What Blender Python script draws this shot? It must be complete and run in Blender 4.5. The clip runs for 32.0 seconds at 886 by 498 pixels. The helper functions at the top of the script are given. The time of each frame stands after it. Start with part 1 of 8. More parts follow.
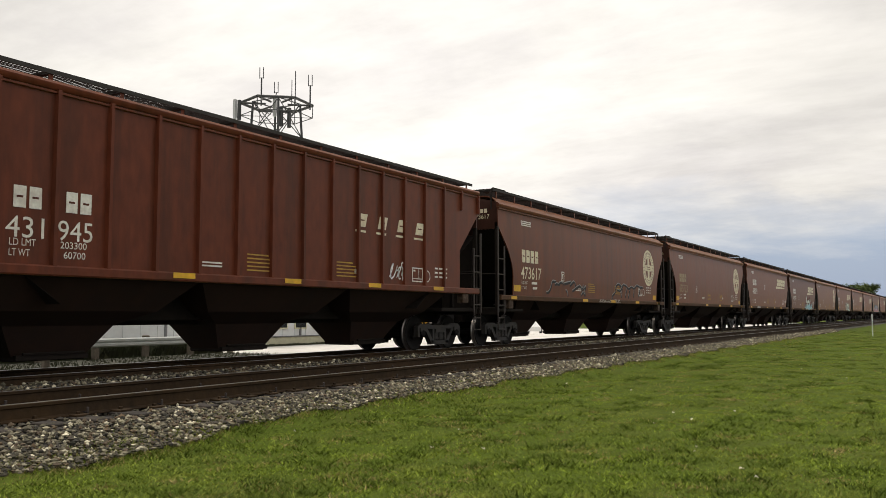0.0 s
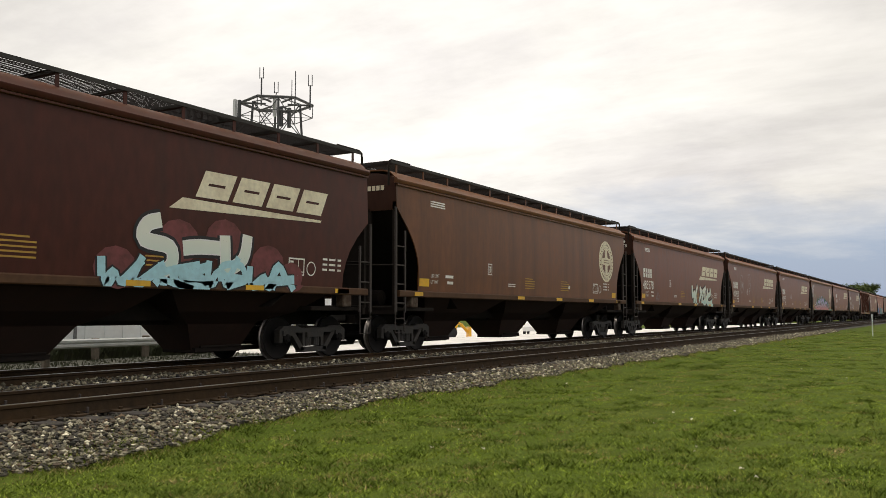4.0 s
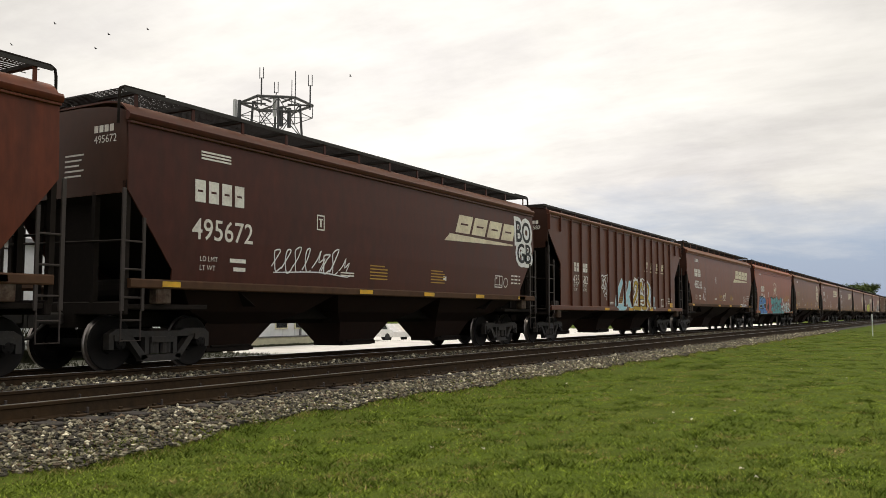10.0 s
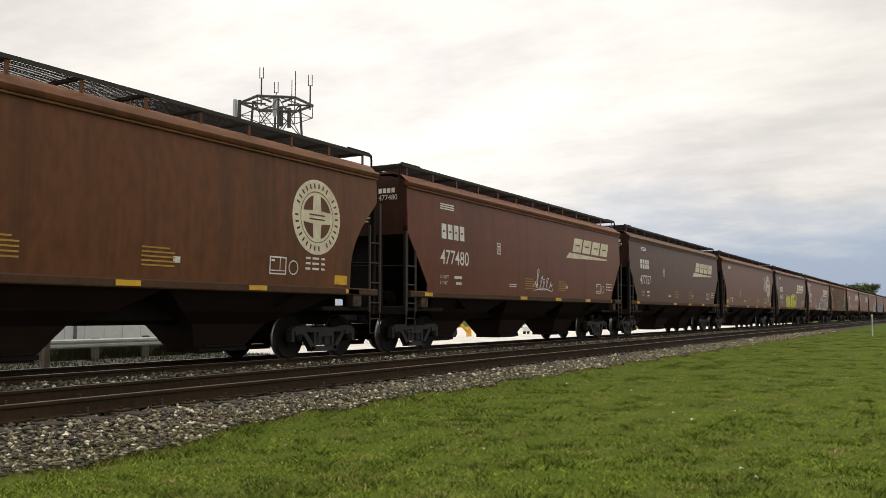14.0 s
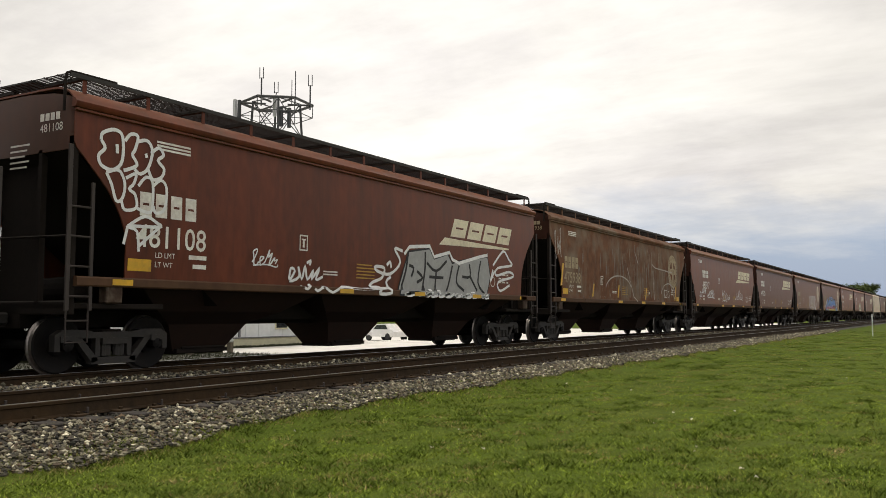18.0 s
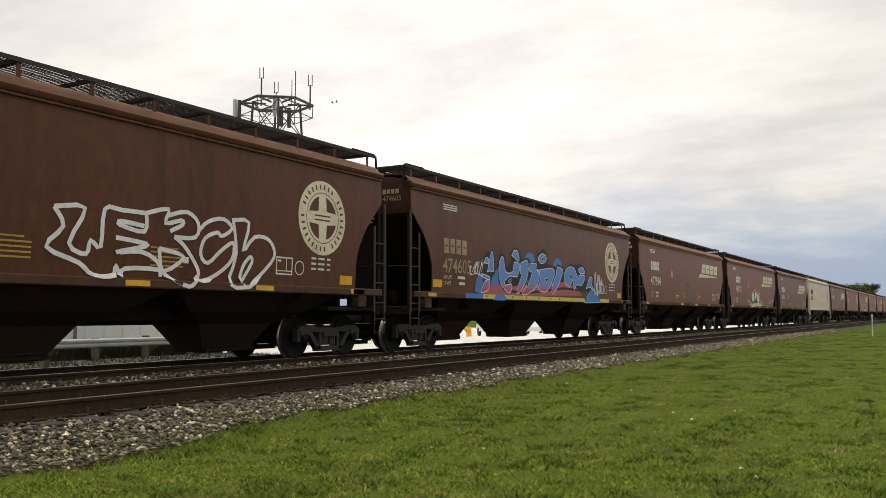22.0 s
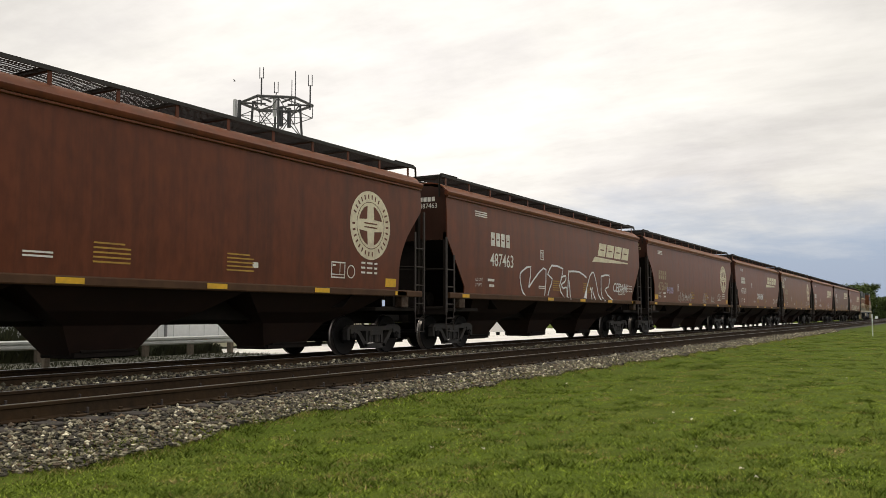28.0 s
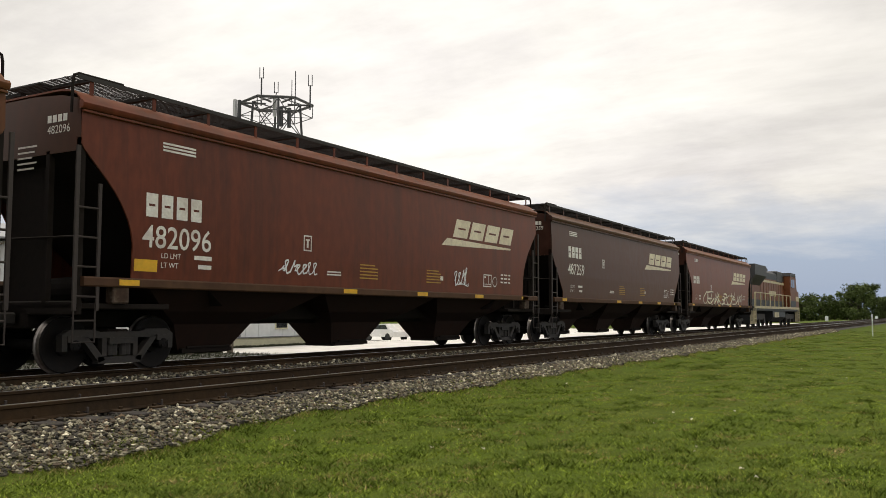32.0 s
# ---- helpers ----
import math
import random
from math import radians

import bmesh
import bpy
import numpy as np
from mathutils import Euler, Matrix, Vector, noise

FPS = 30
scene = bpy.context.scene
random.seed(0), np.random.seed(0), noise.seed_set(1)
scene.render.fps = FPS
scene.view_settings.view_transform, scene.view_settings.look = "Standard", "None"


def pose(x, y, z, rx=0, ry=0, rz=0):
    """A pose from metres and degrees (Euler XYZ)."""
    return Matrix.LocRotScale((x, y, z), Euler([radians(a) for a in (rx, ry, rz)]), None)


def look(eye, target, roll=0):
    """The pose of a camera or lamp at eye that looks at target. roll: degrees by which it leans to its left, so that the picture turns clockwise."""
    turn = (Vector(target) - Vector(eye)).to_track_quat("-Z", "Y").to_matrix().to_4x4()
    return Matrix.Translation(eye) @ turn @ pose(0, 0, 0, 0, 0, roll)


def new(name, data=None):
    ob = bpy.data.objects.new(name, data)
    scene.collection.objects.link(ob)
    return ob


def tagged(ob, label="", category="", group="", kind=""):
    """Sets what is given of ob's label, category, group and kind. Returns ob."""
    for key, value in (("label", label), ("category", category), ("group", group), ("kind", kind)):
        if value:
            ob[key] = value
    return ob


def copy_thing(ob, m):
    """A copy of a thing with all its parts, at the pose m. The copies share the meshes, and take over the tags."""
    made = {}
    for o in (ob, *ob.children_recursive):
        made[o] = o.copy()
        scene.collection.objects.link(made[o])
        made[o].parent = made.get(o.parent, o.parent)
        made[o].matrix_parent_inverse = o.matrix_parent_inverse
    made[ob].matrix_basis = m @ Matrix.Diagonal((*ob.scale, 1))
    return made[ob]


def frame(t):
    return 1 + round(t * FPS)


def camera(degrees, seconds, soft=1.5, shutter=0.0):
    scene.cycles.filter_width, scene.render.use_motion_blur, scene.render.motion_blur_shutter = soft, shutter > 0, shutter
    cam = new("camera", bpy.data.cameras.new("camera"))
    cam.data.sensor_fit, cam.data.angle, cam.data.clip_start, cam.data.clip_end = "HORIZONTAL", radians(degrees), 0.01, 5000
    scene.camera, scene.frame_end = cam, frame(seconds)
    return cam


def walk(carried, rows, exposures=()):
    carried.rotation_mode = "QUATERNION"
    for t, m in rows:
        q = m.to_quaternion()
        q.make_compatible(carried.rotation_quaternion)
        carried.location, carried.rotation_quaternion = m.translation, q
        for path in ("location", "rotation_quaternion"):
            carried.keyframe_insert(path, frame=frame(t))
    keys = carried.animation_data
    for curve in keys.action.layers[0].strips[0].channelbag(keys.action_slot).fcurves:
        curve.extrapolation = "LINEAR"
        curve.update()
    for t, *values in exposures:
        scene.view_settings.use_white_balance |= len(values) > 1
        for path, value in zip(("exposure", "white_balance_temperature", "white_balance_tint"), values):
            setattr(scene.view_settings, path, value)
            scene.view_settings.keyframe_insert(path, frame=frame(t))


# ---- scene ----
# The rail head is z = 0, x runs along the tracks, y away from the lens.
EYE = Vector((0.0, 0.0, 0.945))
YAW, RISE = radians(30.30), math.tan(radians(4.336))
AIM = EYE + Vector((math.cos(YAW), math.sin(YAW), RISE))
cam = camera(54.27, 32.0, soft=0.75)
walk(cam, [(0.0, look(EYE, AIM)), (32.0, look(EYE, AIM))], exposures=[(0.0, 0.0, 7000, 10), (24.2, 0.0, 7000, 10), (24.8, 0.0, 6750, 9), (25.6, 0.0, 6750, 9), (26.4, 0.0, 7000, 10), (32.0, 0.0, 7000, 10)])

# ---- light ----
SUN_DIR = (radians(66), radians(0))  # elevation, bearing
world = bpy.data.worlds.new("overcast_sky")
scene.world = world
world.use_nodes = True


def sky_nodes():
    nt = world.node_tree
    nt.nodes.clear()
    N, K = nt.nodes.new, nt.links.new
    sky = N("ShaderNodeTexSky")
    sky.sky_type, sky.sun_disc = "NISHITA", False
    sky.sun_elevation, sky.sun_rotation = SUN_DIR[0], SUN_DIR[1]
    sky.air_density, sky.dust_density = 1.3, 2.5
    blue = N("ShaderNodeMixRGB")
    blue.blend_type, blue.inputs[0].default_value = "MULTIPLY", 1.0
    blue.inputs[2].default_value = (0.16, 0.16, 0.16, 1)
    K(sky.outputs[0], blue.inputs[1])
    co = N("ShaderNodeTexCoord")
    sep = N("ShaderNodeSeparateXYZ")
    K(co.outputs["Generated"], sep.inputs[0])
    lift = N("ShaderNodeMath")
    lift.operation, lift.inputs[1].default_value = "ADD", 0.16
    K(sep.outputs["Z"], lift.inputs[0])
    flat = N("ShaderNodeVectorMath")
    flat.operation = "DIVIDE"
    three = N("ShaderNodeCombineXYZ")
    for i in range(3):
        K(lift.outputs[0], three.inputs[i])
    K(co.outputs["Generated"], flat.inputs[0])
    K(three.outputs[0], flat.inputs[1])
    cloud = N("ShaderNodeTexNoise")
    cloud.inputs["Scale"].default_value, cloud.inputs["Detail"].default_value = 1.5, 8
    cloud.inputs["Roughness"].default_value, cloud.inputs["Distortion"].default_value = 0.60, 0.25
    K(flat.outputs[0], cloud.inputs["Vector"])
    low = N("ShaderNodeMapRange")  # thinner cover low in the sky
    low.inputs["From Min"].default_value, low.inputs["From Max"].default_value = 0.04, 0.17
    low.inputs["To Min"].default_value, low.inputs["To Max"].default_value = -0.36, 0.30
    K(sep.outputs["Z"], low.inputs["Value"])
    soft = N("ShaderNodeMath")
    soft.operation, soft.inputs[1].default_value, soft.inputs[2].default_value = "MULTIPLY_ADD", 0.55, 0.22
    K(cloud.outputs["Fac"], soft.inputs[0])
    add = N("ShaderNodeMath")
    K(soft.outputs[0], add.inputs[0])
    K(low.outputs[0], add.inputs[1])
    cover = N("ShaderNodeMapRange")
    cover.inputs["From Min"].default_value, cover.inputs["From Max"].default_value = 0.22, 0.62
    K(add.outputs[0], cover.inputs["Value"])
    tone = N("ShaderNodeValToRGB")
    tone.color_ramp.elements[0].position, tone.color_ramp.elements[0].color = 0.30, (0.83, 0.825, 0.85, 1)
    tone.color_ramp.elements[1].position, tone.color_ramp.elements[1].color = 0.60, (0.99, 0.99, 0.985, 1)
    K(cloud.outputs["Fac"], tone.inputs[0])
    long = N("ShaderNodeVectorMath")  # thin streaks of cloud
    long.operation, long.inputs[1].default_value = "MULTIPLY", (1.0, 0.45, 1.0)
    K(flat.outputs[0], long.inputs[0])
    thin = N("ShaderNodeTexNoise")
    thin.inputs["Scale"].default_value, thin.inputs["Detail"].default_value, thin.inputs["Roughness"].default_value = 4.5, 7, 0.62
    K(long.outputs[0], thin.inputs["Vector"])
    veil = N("ShaderNodeMapRange")
    veil.inputs["From Min"].default_value, veil.inputs["From Max"].default_value = 0.3, 0.7
    veil.inputs["To Min"].default_value, veil.inputs["To Max"].default_value = 0.86, 1.05
    K(thin.outputs["Fac"], veil.inputs["Value"])
    woven = N("ShaderNodeMixRGB")
    woven.blend_type, woven.inputs[0].default_value = "MULTIPLY", 1.0
    K(tone.outputs[0], woven.inputs[1])
    K(veil.outputs[0], woven.inputs[2])
    haze = N("ShaderNodeMixRGB")
    haze.inputs[0].default_value = 0.8
    haze.inputs[2].default_value = (0.41, 0.53, 0.77, 1)
    K(blue.outputs[0], haze.inputs[1])
    mix = N("ShaderNodeMixRGB")
    K(cover.outputs[0], mix.inputs[0])
    K(haze.outputs[0], mix.inputs[1])
    K(woven.outputs[0], mix.inputs[2])
    glow = N("ShaderNodeVectorMath")  # the cover is thinner, and brighter, towards one side
    glow.operation, glow.inputs[1].default_value = "DOT_PRODUCT", (0.78, 0.47, 0.42)
    K(co.outputs["Generated"], glow.inputs[0])
    half = N("ShaderNodeMath")
    half.operation, half.inputs[1].default_value, half.inputs[2].default_value = "MULTIPLY_ADD", 0.5, 0.5
    K(glow.outputs["Value"], half.inputs[0])
    gain = N("ShaderNodeValToRGB")
    for pos, v in ((0.95, 0.80),):
        gain.color_ramp.elements.new(pos).color = (v, v, v, 1)
    gain.color_ramp.elements[0].position, gain.color_ramp.elements[0].color = 0.25, (0.74, 0.74, 0.76, 1)
    gain.color_ramp.elements[2].position, gain.color_ramp.elements[2].color = 0.99, (1, 1, 1, 1)
    K(half.outputs[0], gain.inputs[0])
    lit = N("ShaderNodeMixRGB")
    lit.blend_type, lit.inputs[0].default_value = "MULTIPLY", 1.0
    K(mix.outputs[0], lit.inputs[1])
    K(gain.outputs[0], lit.inputs[2])
    bg = N("ShaderNodeBackground")
    bg.inputs["Strength"].default_value = 1.14
    out = N("ShaderNodeOutputWorld")
    K(lit.outputs[0], bg.inputs[0])
    K(bg.outputs[0], out.inputs[0])


sky_nodes()
sun = new("sun", bpy.data.lights.new("sun", "SUN"))
sun.data.energy, sun.data.angle, sun.data.color = 1.95, radians(18), (1.0, 0.96, 0.88)
sun.matrix_world = pose(0, 0, 50, -math.degrees(math.pi / 2 - SUN_DIR[0]), 0, 0)  # high behind the train

# ---- materials ----


def mat(name, base, rough=0.6, metal=0.0, grain=0.12, scale=8.0, bump=0.15, dirt=None, dirt_amount=0.0, dirt_scale=0.7,
        streak=False, stretch=(1, 1, 1), spec=0.5, island=0.0, rand=0.0, bump_scale=None, ramp=None, dust=0.0):
    """A painted or natural surface: base colour with fine grain, larger stains and relief."""
    m = bpy.data.materials.new(name)
    m.use_nodes = True
    nt = m.node_tree
    N, K = nt.nodes.new, nt.links.new
    b = nt.nodes["Principled BSDF"]
    b.inputs["Metallic"].default_value = metal
    b.inputs["Specular IOR Level"].default_value = spec
    co = N("ShaderNodeTexCoord")
    info = N("ShaderNodeObjectInfo")
    off = N("ShaderNodeVectorMath")
    off.operation = "MULTIPLY_ADD"
    off.inputs[1].default_value = stretch
    comb = N("ShaderNodeCombineXYZ")
    far = N("ShaderNodeMath")
    far.operation, far.inputs[1].default_value = "MULTIPLY", 37.0
    K(info.outputs["Random"], far.inputs[0])
    for i in range(3):
        K(far.outputs[0], comb.inputs[i])
    K(co.outputs["Object"], off.inputs[0])
    K(comb.outputs[0], off.inputs[2])
    fine = N("ShaderNodeTexNoise")
    fine.inputs["Scale"].default_value, fine.inputs["Detail"].default_value = scale, 6
    K(off.outputs[0], fine.inputs["Vector"])
    vary = N("ShaderNodeMapRange")
    vary.inputs["To Min"].default_value, vary.inputs["To Max"].default_value = 1 - 2 * grain, 1 + 2 * grain
    K(fine.outputs["Fac"], vary.inputs["Value"])
    col = N("ShaderNodeMixRGB")
    col.blend_type, col.inputs[0].default_value = "MULTIPLY", 1.0
    col.inputs[1].default_value = (*base, 1)
    K(vary.outputs[0], col.inputs[2])
    last = col.outputs[0]
    if ramp:  # piece by piece one of several colours
        geo = N("ShaderNodeNewGeometry")
        pick = N("ShaderNodeValToRGB")
        pick.color_ramp.interpolation = "LINEAR"
        while len(pick.color_ramp.elements) < len(ramp):
            pick.color_ramp.elements.new(0.5)
        for i, c in enumerate(ramp):
            pick.color_ramp.elements[i].position = i / (len(ramp) - 1)
            pick.color_ramp.elements[i].color = (*c, 1)
        K(geo.outputs["Random Per Island"], pick.inputs[0])
        K(pick.outputs[0], col.inputs[1])
    if island or rand:
        geo = N("ShaderNodeNewGeometry")
        wide = N("ShaderNodeMapRange")
        k = island or rand
        wide.inputs["To Min"].default_value, wide.inputs["To Max"].default_value = 1 - k, 1 + k
        K(geo.outputs["Random Per Island"] if island else info.outputs["Random"], wide.inputs["Value"])
        c2 = N("ShaderNodeMixRGB")
        c2.blend_type, c2.inputs[0].default_value = "MULTIPLY", 1.0
        K(last, c2.inputs[1])
        K(wide.outputs[0], c2.inputs[2])
        last = c2.outputs[0]
    if dirt:
        big = N("ShaderNodeTexNoise")
        big.inputs["Scale"].default_value, big.inputs["Detail"].default_value = dirt_scale, 8
        big.inputs["Roughness"].default_value = 0.65
        if streak:
            st = N("ShaderNodeVectorMath")
            st.operation, st.inputs[1].default_value = "MULTIPLY", (3.0, 1.0, 0.35)
            K(off.outputs[0], st.inputs[0])
            K(st.outputs[0], big.inputs["Vector"])
        else:
            K(off.outputs[0], big.inputs["Vector"])
        rng = N("ShaderNodeMapRange")
        rng.inputs["From Min"].default_value, rng.inputs["From Max"].default_value = 0.46, 0.72
        rng.inputs["To Max"].default_value = dirt_amount
        K(big.outputs["Fac"], rng.inputs["Value"])
        c3 = N("ShaderNodeMixRGB")
        K(rng.outputs[0], c3.inputs[0])
        K(last, c3.inputs[1])
        c3.inputs[2].default_value = (*dirt, 1)
        last = c3.outputs[0]
    K(last, b.inputs["Base Color"])
    b.inputs["Sheen Weight"].default_value, b.inputs["Sheen Roughness"].default_value, b.inputs["Sheen Tint"].default_value = dust, 0.42, (0.80, 0.44, 0.28, 1)
    rr = N("ShaderNodeMapRange")
    rr.inputs["To Min"].default_value, rr.inputs["To Max"].default_value = max(0.05, rough - 0.12), min(1, rough + 0.12)
    K(fine.outputs["Fac"], rr.inputs["Value"])
    K(rr.outputs[0], b.inputs["Roughness"])
    if bump:
        bp = N("ShaderNodeBump")
        bp.inputs["Strength"].default_value, bp.inputs["Distance"].default_value = bump, 0.02
        src = fine
        if bump_scale:
            src = N("ShaderNodeTexNoise")
            src.inputs["Scale"].default_value, src.inputs["Detail"].default_value = bump_scale, 4
            K(off.outputs[0], src.inputs["Vector"])
        K(src.outputs["Fac"], bp.inputs["Height"])
        K(bp.outputs[0], b.inputs["Normal"])
    return m


def paint(name, base, weather=0.45, dirt=(0.030, 0.019, 0.014), rough=0.4):
    return mat(name, base, rough, 0, 0.24, 5.0, 0.08, dirt, weather + 0.15, 0.50, True, stretch=(1.3, 1.0, 0.55), bump_scale=1.0, spec=0.17, dust=0.46)


P_BROWN = paint("mineral_brown_paint", (0.142, 0.0400, 0.0180))
P_RED = paint("oxide_red_paint", (0.140, 0.0345, 0.0165))
P_DARK = paint("faded_dark_brown_paint", (0.112, 0.0420, 0.0220), 0.45)
P_OLIVE = paint("weathered_olive_brown_paint", (0.150, 0.0580, 0.0230), 0.45)
P_ORANGE = paint("faded_orange_red_paint", (0.30, 0.072, 0.031), 0.2)
P_PLUM = paint("plum_brown_paint", (0.064, 0.0172, 0.0118), 0.3)
P_UMBER = paint("dark_umber_paint", (0.088, 0.0270, 0.0150), 0.35)
P_SOOT = paint("sooty_brown_paint", (0.048, 0.0215, 0.0140), 0.45)
# End walls: shade of the gap between cars is mixed into this darker colour.
P_ENDSHADE = paint("shaded_grimy_end_paint", (0.046, 0.0180, 0.0120), 0.55)
# Bay colours hold the shade under the body as well as blotchy grime.
P_BAYGREY = mat("shaded_grimy_bay_grey", (0.15, 0.14, 0.11), 0.75, 0, 0.25, 4, 0.2, (0.035, 0.031, 0.024), 0.8, 0.9, spec=0.2)
P_BAY = mat("shaded_grimy_bay_brown", (0.030, 0.0155, 0.0110), 0.75, 0, 0.25, 4, 0.2, (0.020, 0.013, 0.010), 0.7, 0.9, spec=0.2)
P_GREY = paint("pale_cream_grey_paint", (0.76, 0.70, 0.535), 0.1, (0.40, 0.34, 0.24))
P_RUST = mat("heavily_weathered_paint", (0.175, 0.078, 0.042), 0.75, 0, 0.35, 3.5, 0.15, (0.27, 0.225, 0.17), 0.85, 0.75, stretch=(1.0, 1.0, 0.8), spec=0.15)
P_SILL = mat("dusty_sill_paint", (0.100, 0.052, 0.028), 0.7, 0, 0.2, 6, 0.15, (0.055, 0.025, 0.014), 0.6, 1.4, spec=0.2)
BRACKET = mat("rusty_bracket_steel", (0.060, 0.036, 0.024), 0.75, 0, 0.25, 9, 0.2, (0.20, 0.17, 0.13), 0.6, 6.0, spec=0.2)
BLACK = mat("black_underframe", (0.019, 0.0145, 0.012), 0.85, 0, 0.25, 9, 0.2, (0.020, 0.016, 0.012), 0.5, 1.2, spec=0.15)
FRAME = mat("dark_cast_steel", (0.036, 0.033, 0.030), 0.65, 0.0, 0.25, 14, 0.25, (0.06, 0.046, 0.034), 0.5, 2.5, spec=0.3)
PLATE = mat("grimy_wheel_plate", (0.010, 0.009, 0.0085), 0.8, 0, 0.25, 12, 0.2, (0.022, 0.016, 0.012), 0.5, 3.0, spec=0.2)
TREAD = mat("worn_wheel_steel", (0.30, 0.27, 0.25), 0.38, 0.9, 0.2, 20, 0.1)
GRATE = mat("galvanised_grating", (0.050, 0.046, 0.043), 0.7, 0.1, 0.2, 9, 0.1, spec=0.3)
LADDER = mat("dusty_ladder_steel", (0.045, 0.034, 0.029), 0.65, 0.1, 0.25, 10, 0.2)
WHITE = mat("stencil_white", (0.86, 0.84, 0.76), 0.7, 0, 0.12, 18, 0.05, (0.35, 0.22, 0.16), 0.5, 2.2)
CREAM = mat("faded_cream_decal", (0.84, 0.76, 0.56), 0.65, 0, 0.12, 12, 0.05, (0.42, 0.28, 0.18), 0.5, 1.6)
DULL = mat("weathered_dull_stencil", (0.44, 0.35, 0.22), 0.75, 0, 0.15, 12, 0.05, (0.16, 0.08, 0.05), 0.7, 2.0)
YELLOW = mat("reflective_yellow_sheet", (0.82, 0.46, 0.02), 0.45, 0, 0.12, 9, 0.05, (0.25, 0.15, 0.05), 0.5, 1.5)
OCHRE = mat("ochre_stencil", (0.52, 0.30, 0.05), 0.7, 0, 0.15, 15, 0.05, (0.2, 0.1, 0.05), 0.6, 2.5)
RAIL = mat("rusty_rail_side", (0.040, 0.026, 0.0145), 0.85, 0.0, 0.35, 12, 0.3, (0.075, 0.042, 0.018), 0.6, 1.0, spec=0.15)
SHINE = mat("polished_rail_head", (0.42, 0.40, 0.38), 0.32, 0.9, 0.15, 10, 0.05)
WOOD = mat("creosoted_tie_timber", (0.026, 0.020, 0.016), 0.9, 0, 0.3, 14, 0.5, (0.07, 0.056, 0.045), 0.5, 1.5, stretch=(1, 0.3, 1), rand=0.25)
STONE = mat("crushed_ballast_stone", (0.3, 0.28, 0.25), 0.85, 0, 0.2, 30, 0.4, (0.14, 0.11, 0.09), 0.4, 6.0,
            ramp=[(0.012, 0.011, 0.008), (0.034, 0.031, 0.021), (0.15, 0.100, 0.055), (0.024, 0.022, 0.015), (0.24, 0.215, 0.135), (0.016, 0.015, 0.010), (0.066, 0.059, 0.039), (0.40, 0.36, 0.24), (0.022, 0.021, 0.015), (0.11, 0.098, 0.062), (0.80, 0.74, 0.55)])
BED = mat("ballast_bed", (0.022, 0.019, 0.016), 0.9, 0, 0.4, 22, 0.9, (0.07, 0.058, 0.05), 0.7, 9)
GRASS = mat("mown_lawn", (0.070, 0.100, 0.013), 0.9, 0, 0.45, 22, 0.8, (0.085, 0.090, 0.022), 0.5, 0.9, spec=0.05)
BLADE = mat("grass_blades", (0.195, 0.258, 0.032), 0.75, 0, 0.30, 1.9, 0, (0.27, 0.250, 0.085), 0.5, 0.8, island=0.5, spec=0.12)
DEEP = mat("deep_green_grass", (0.080, 0.120, 0.014), 0.75, 0, 0.3, 2, 0, (0.11, 0.15, 0.02), 0.6, 1.0, island=0.5, spec=0.1)
STRAW = mat("dry_thatch", (0.34, 0.27, 0.12), 0.85, 0, 0.3, 3, 0, (0.22, 0.16, 0.07), 0.6, 2.0, island=0.45, spec=0.1)
LITTER = mat("pale_fallen_leaf", (0.66, 0.62, 0.52), 0.8, 0, 0.2, 20, 0, (0.4, 0.3, 0.2), 0.5, 8.0)
ROAD = mat("pale_concrete_paving", (0.70, 0.68, 0.64), 0.85, 0, 0.12, 3, 0.2, (0.34, 0.31, 0.27), 0.5, 0.4)
KERB = mat("dusty_concrete_strip", (0.40, 0.39, 0.34), 0.9, 0, 0.25, 5, 0.3, (0.12, 0.115, 0.07), 0.8, 0.8)
GRAVEL = mat("grey_gravel", (0.055, 0.055, 0.040), 0.9, 0, 0.3, 16, 0.5, (0.045, 0.05, 0.025), 0.7, 0.6)


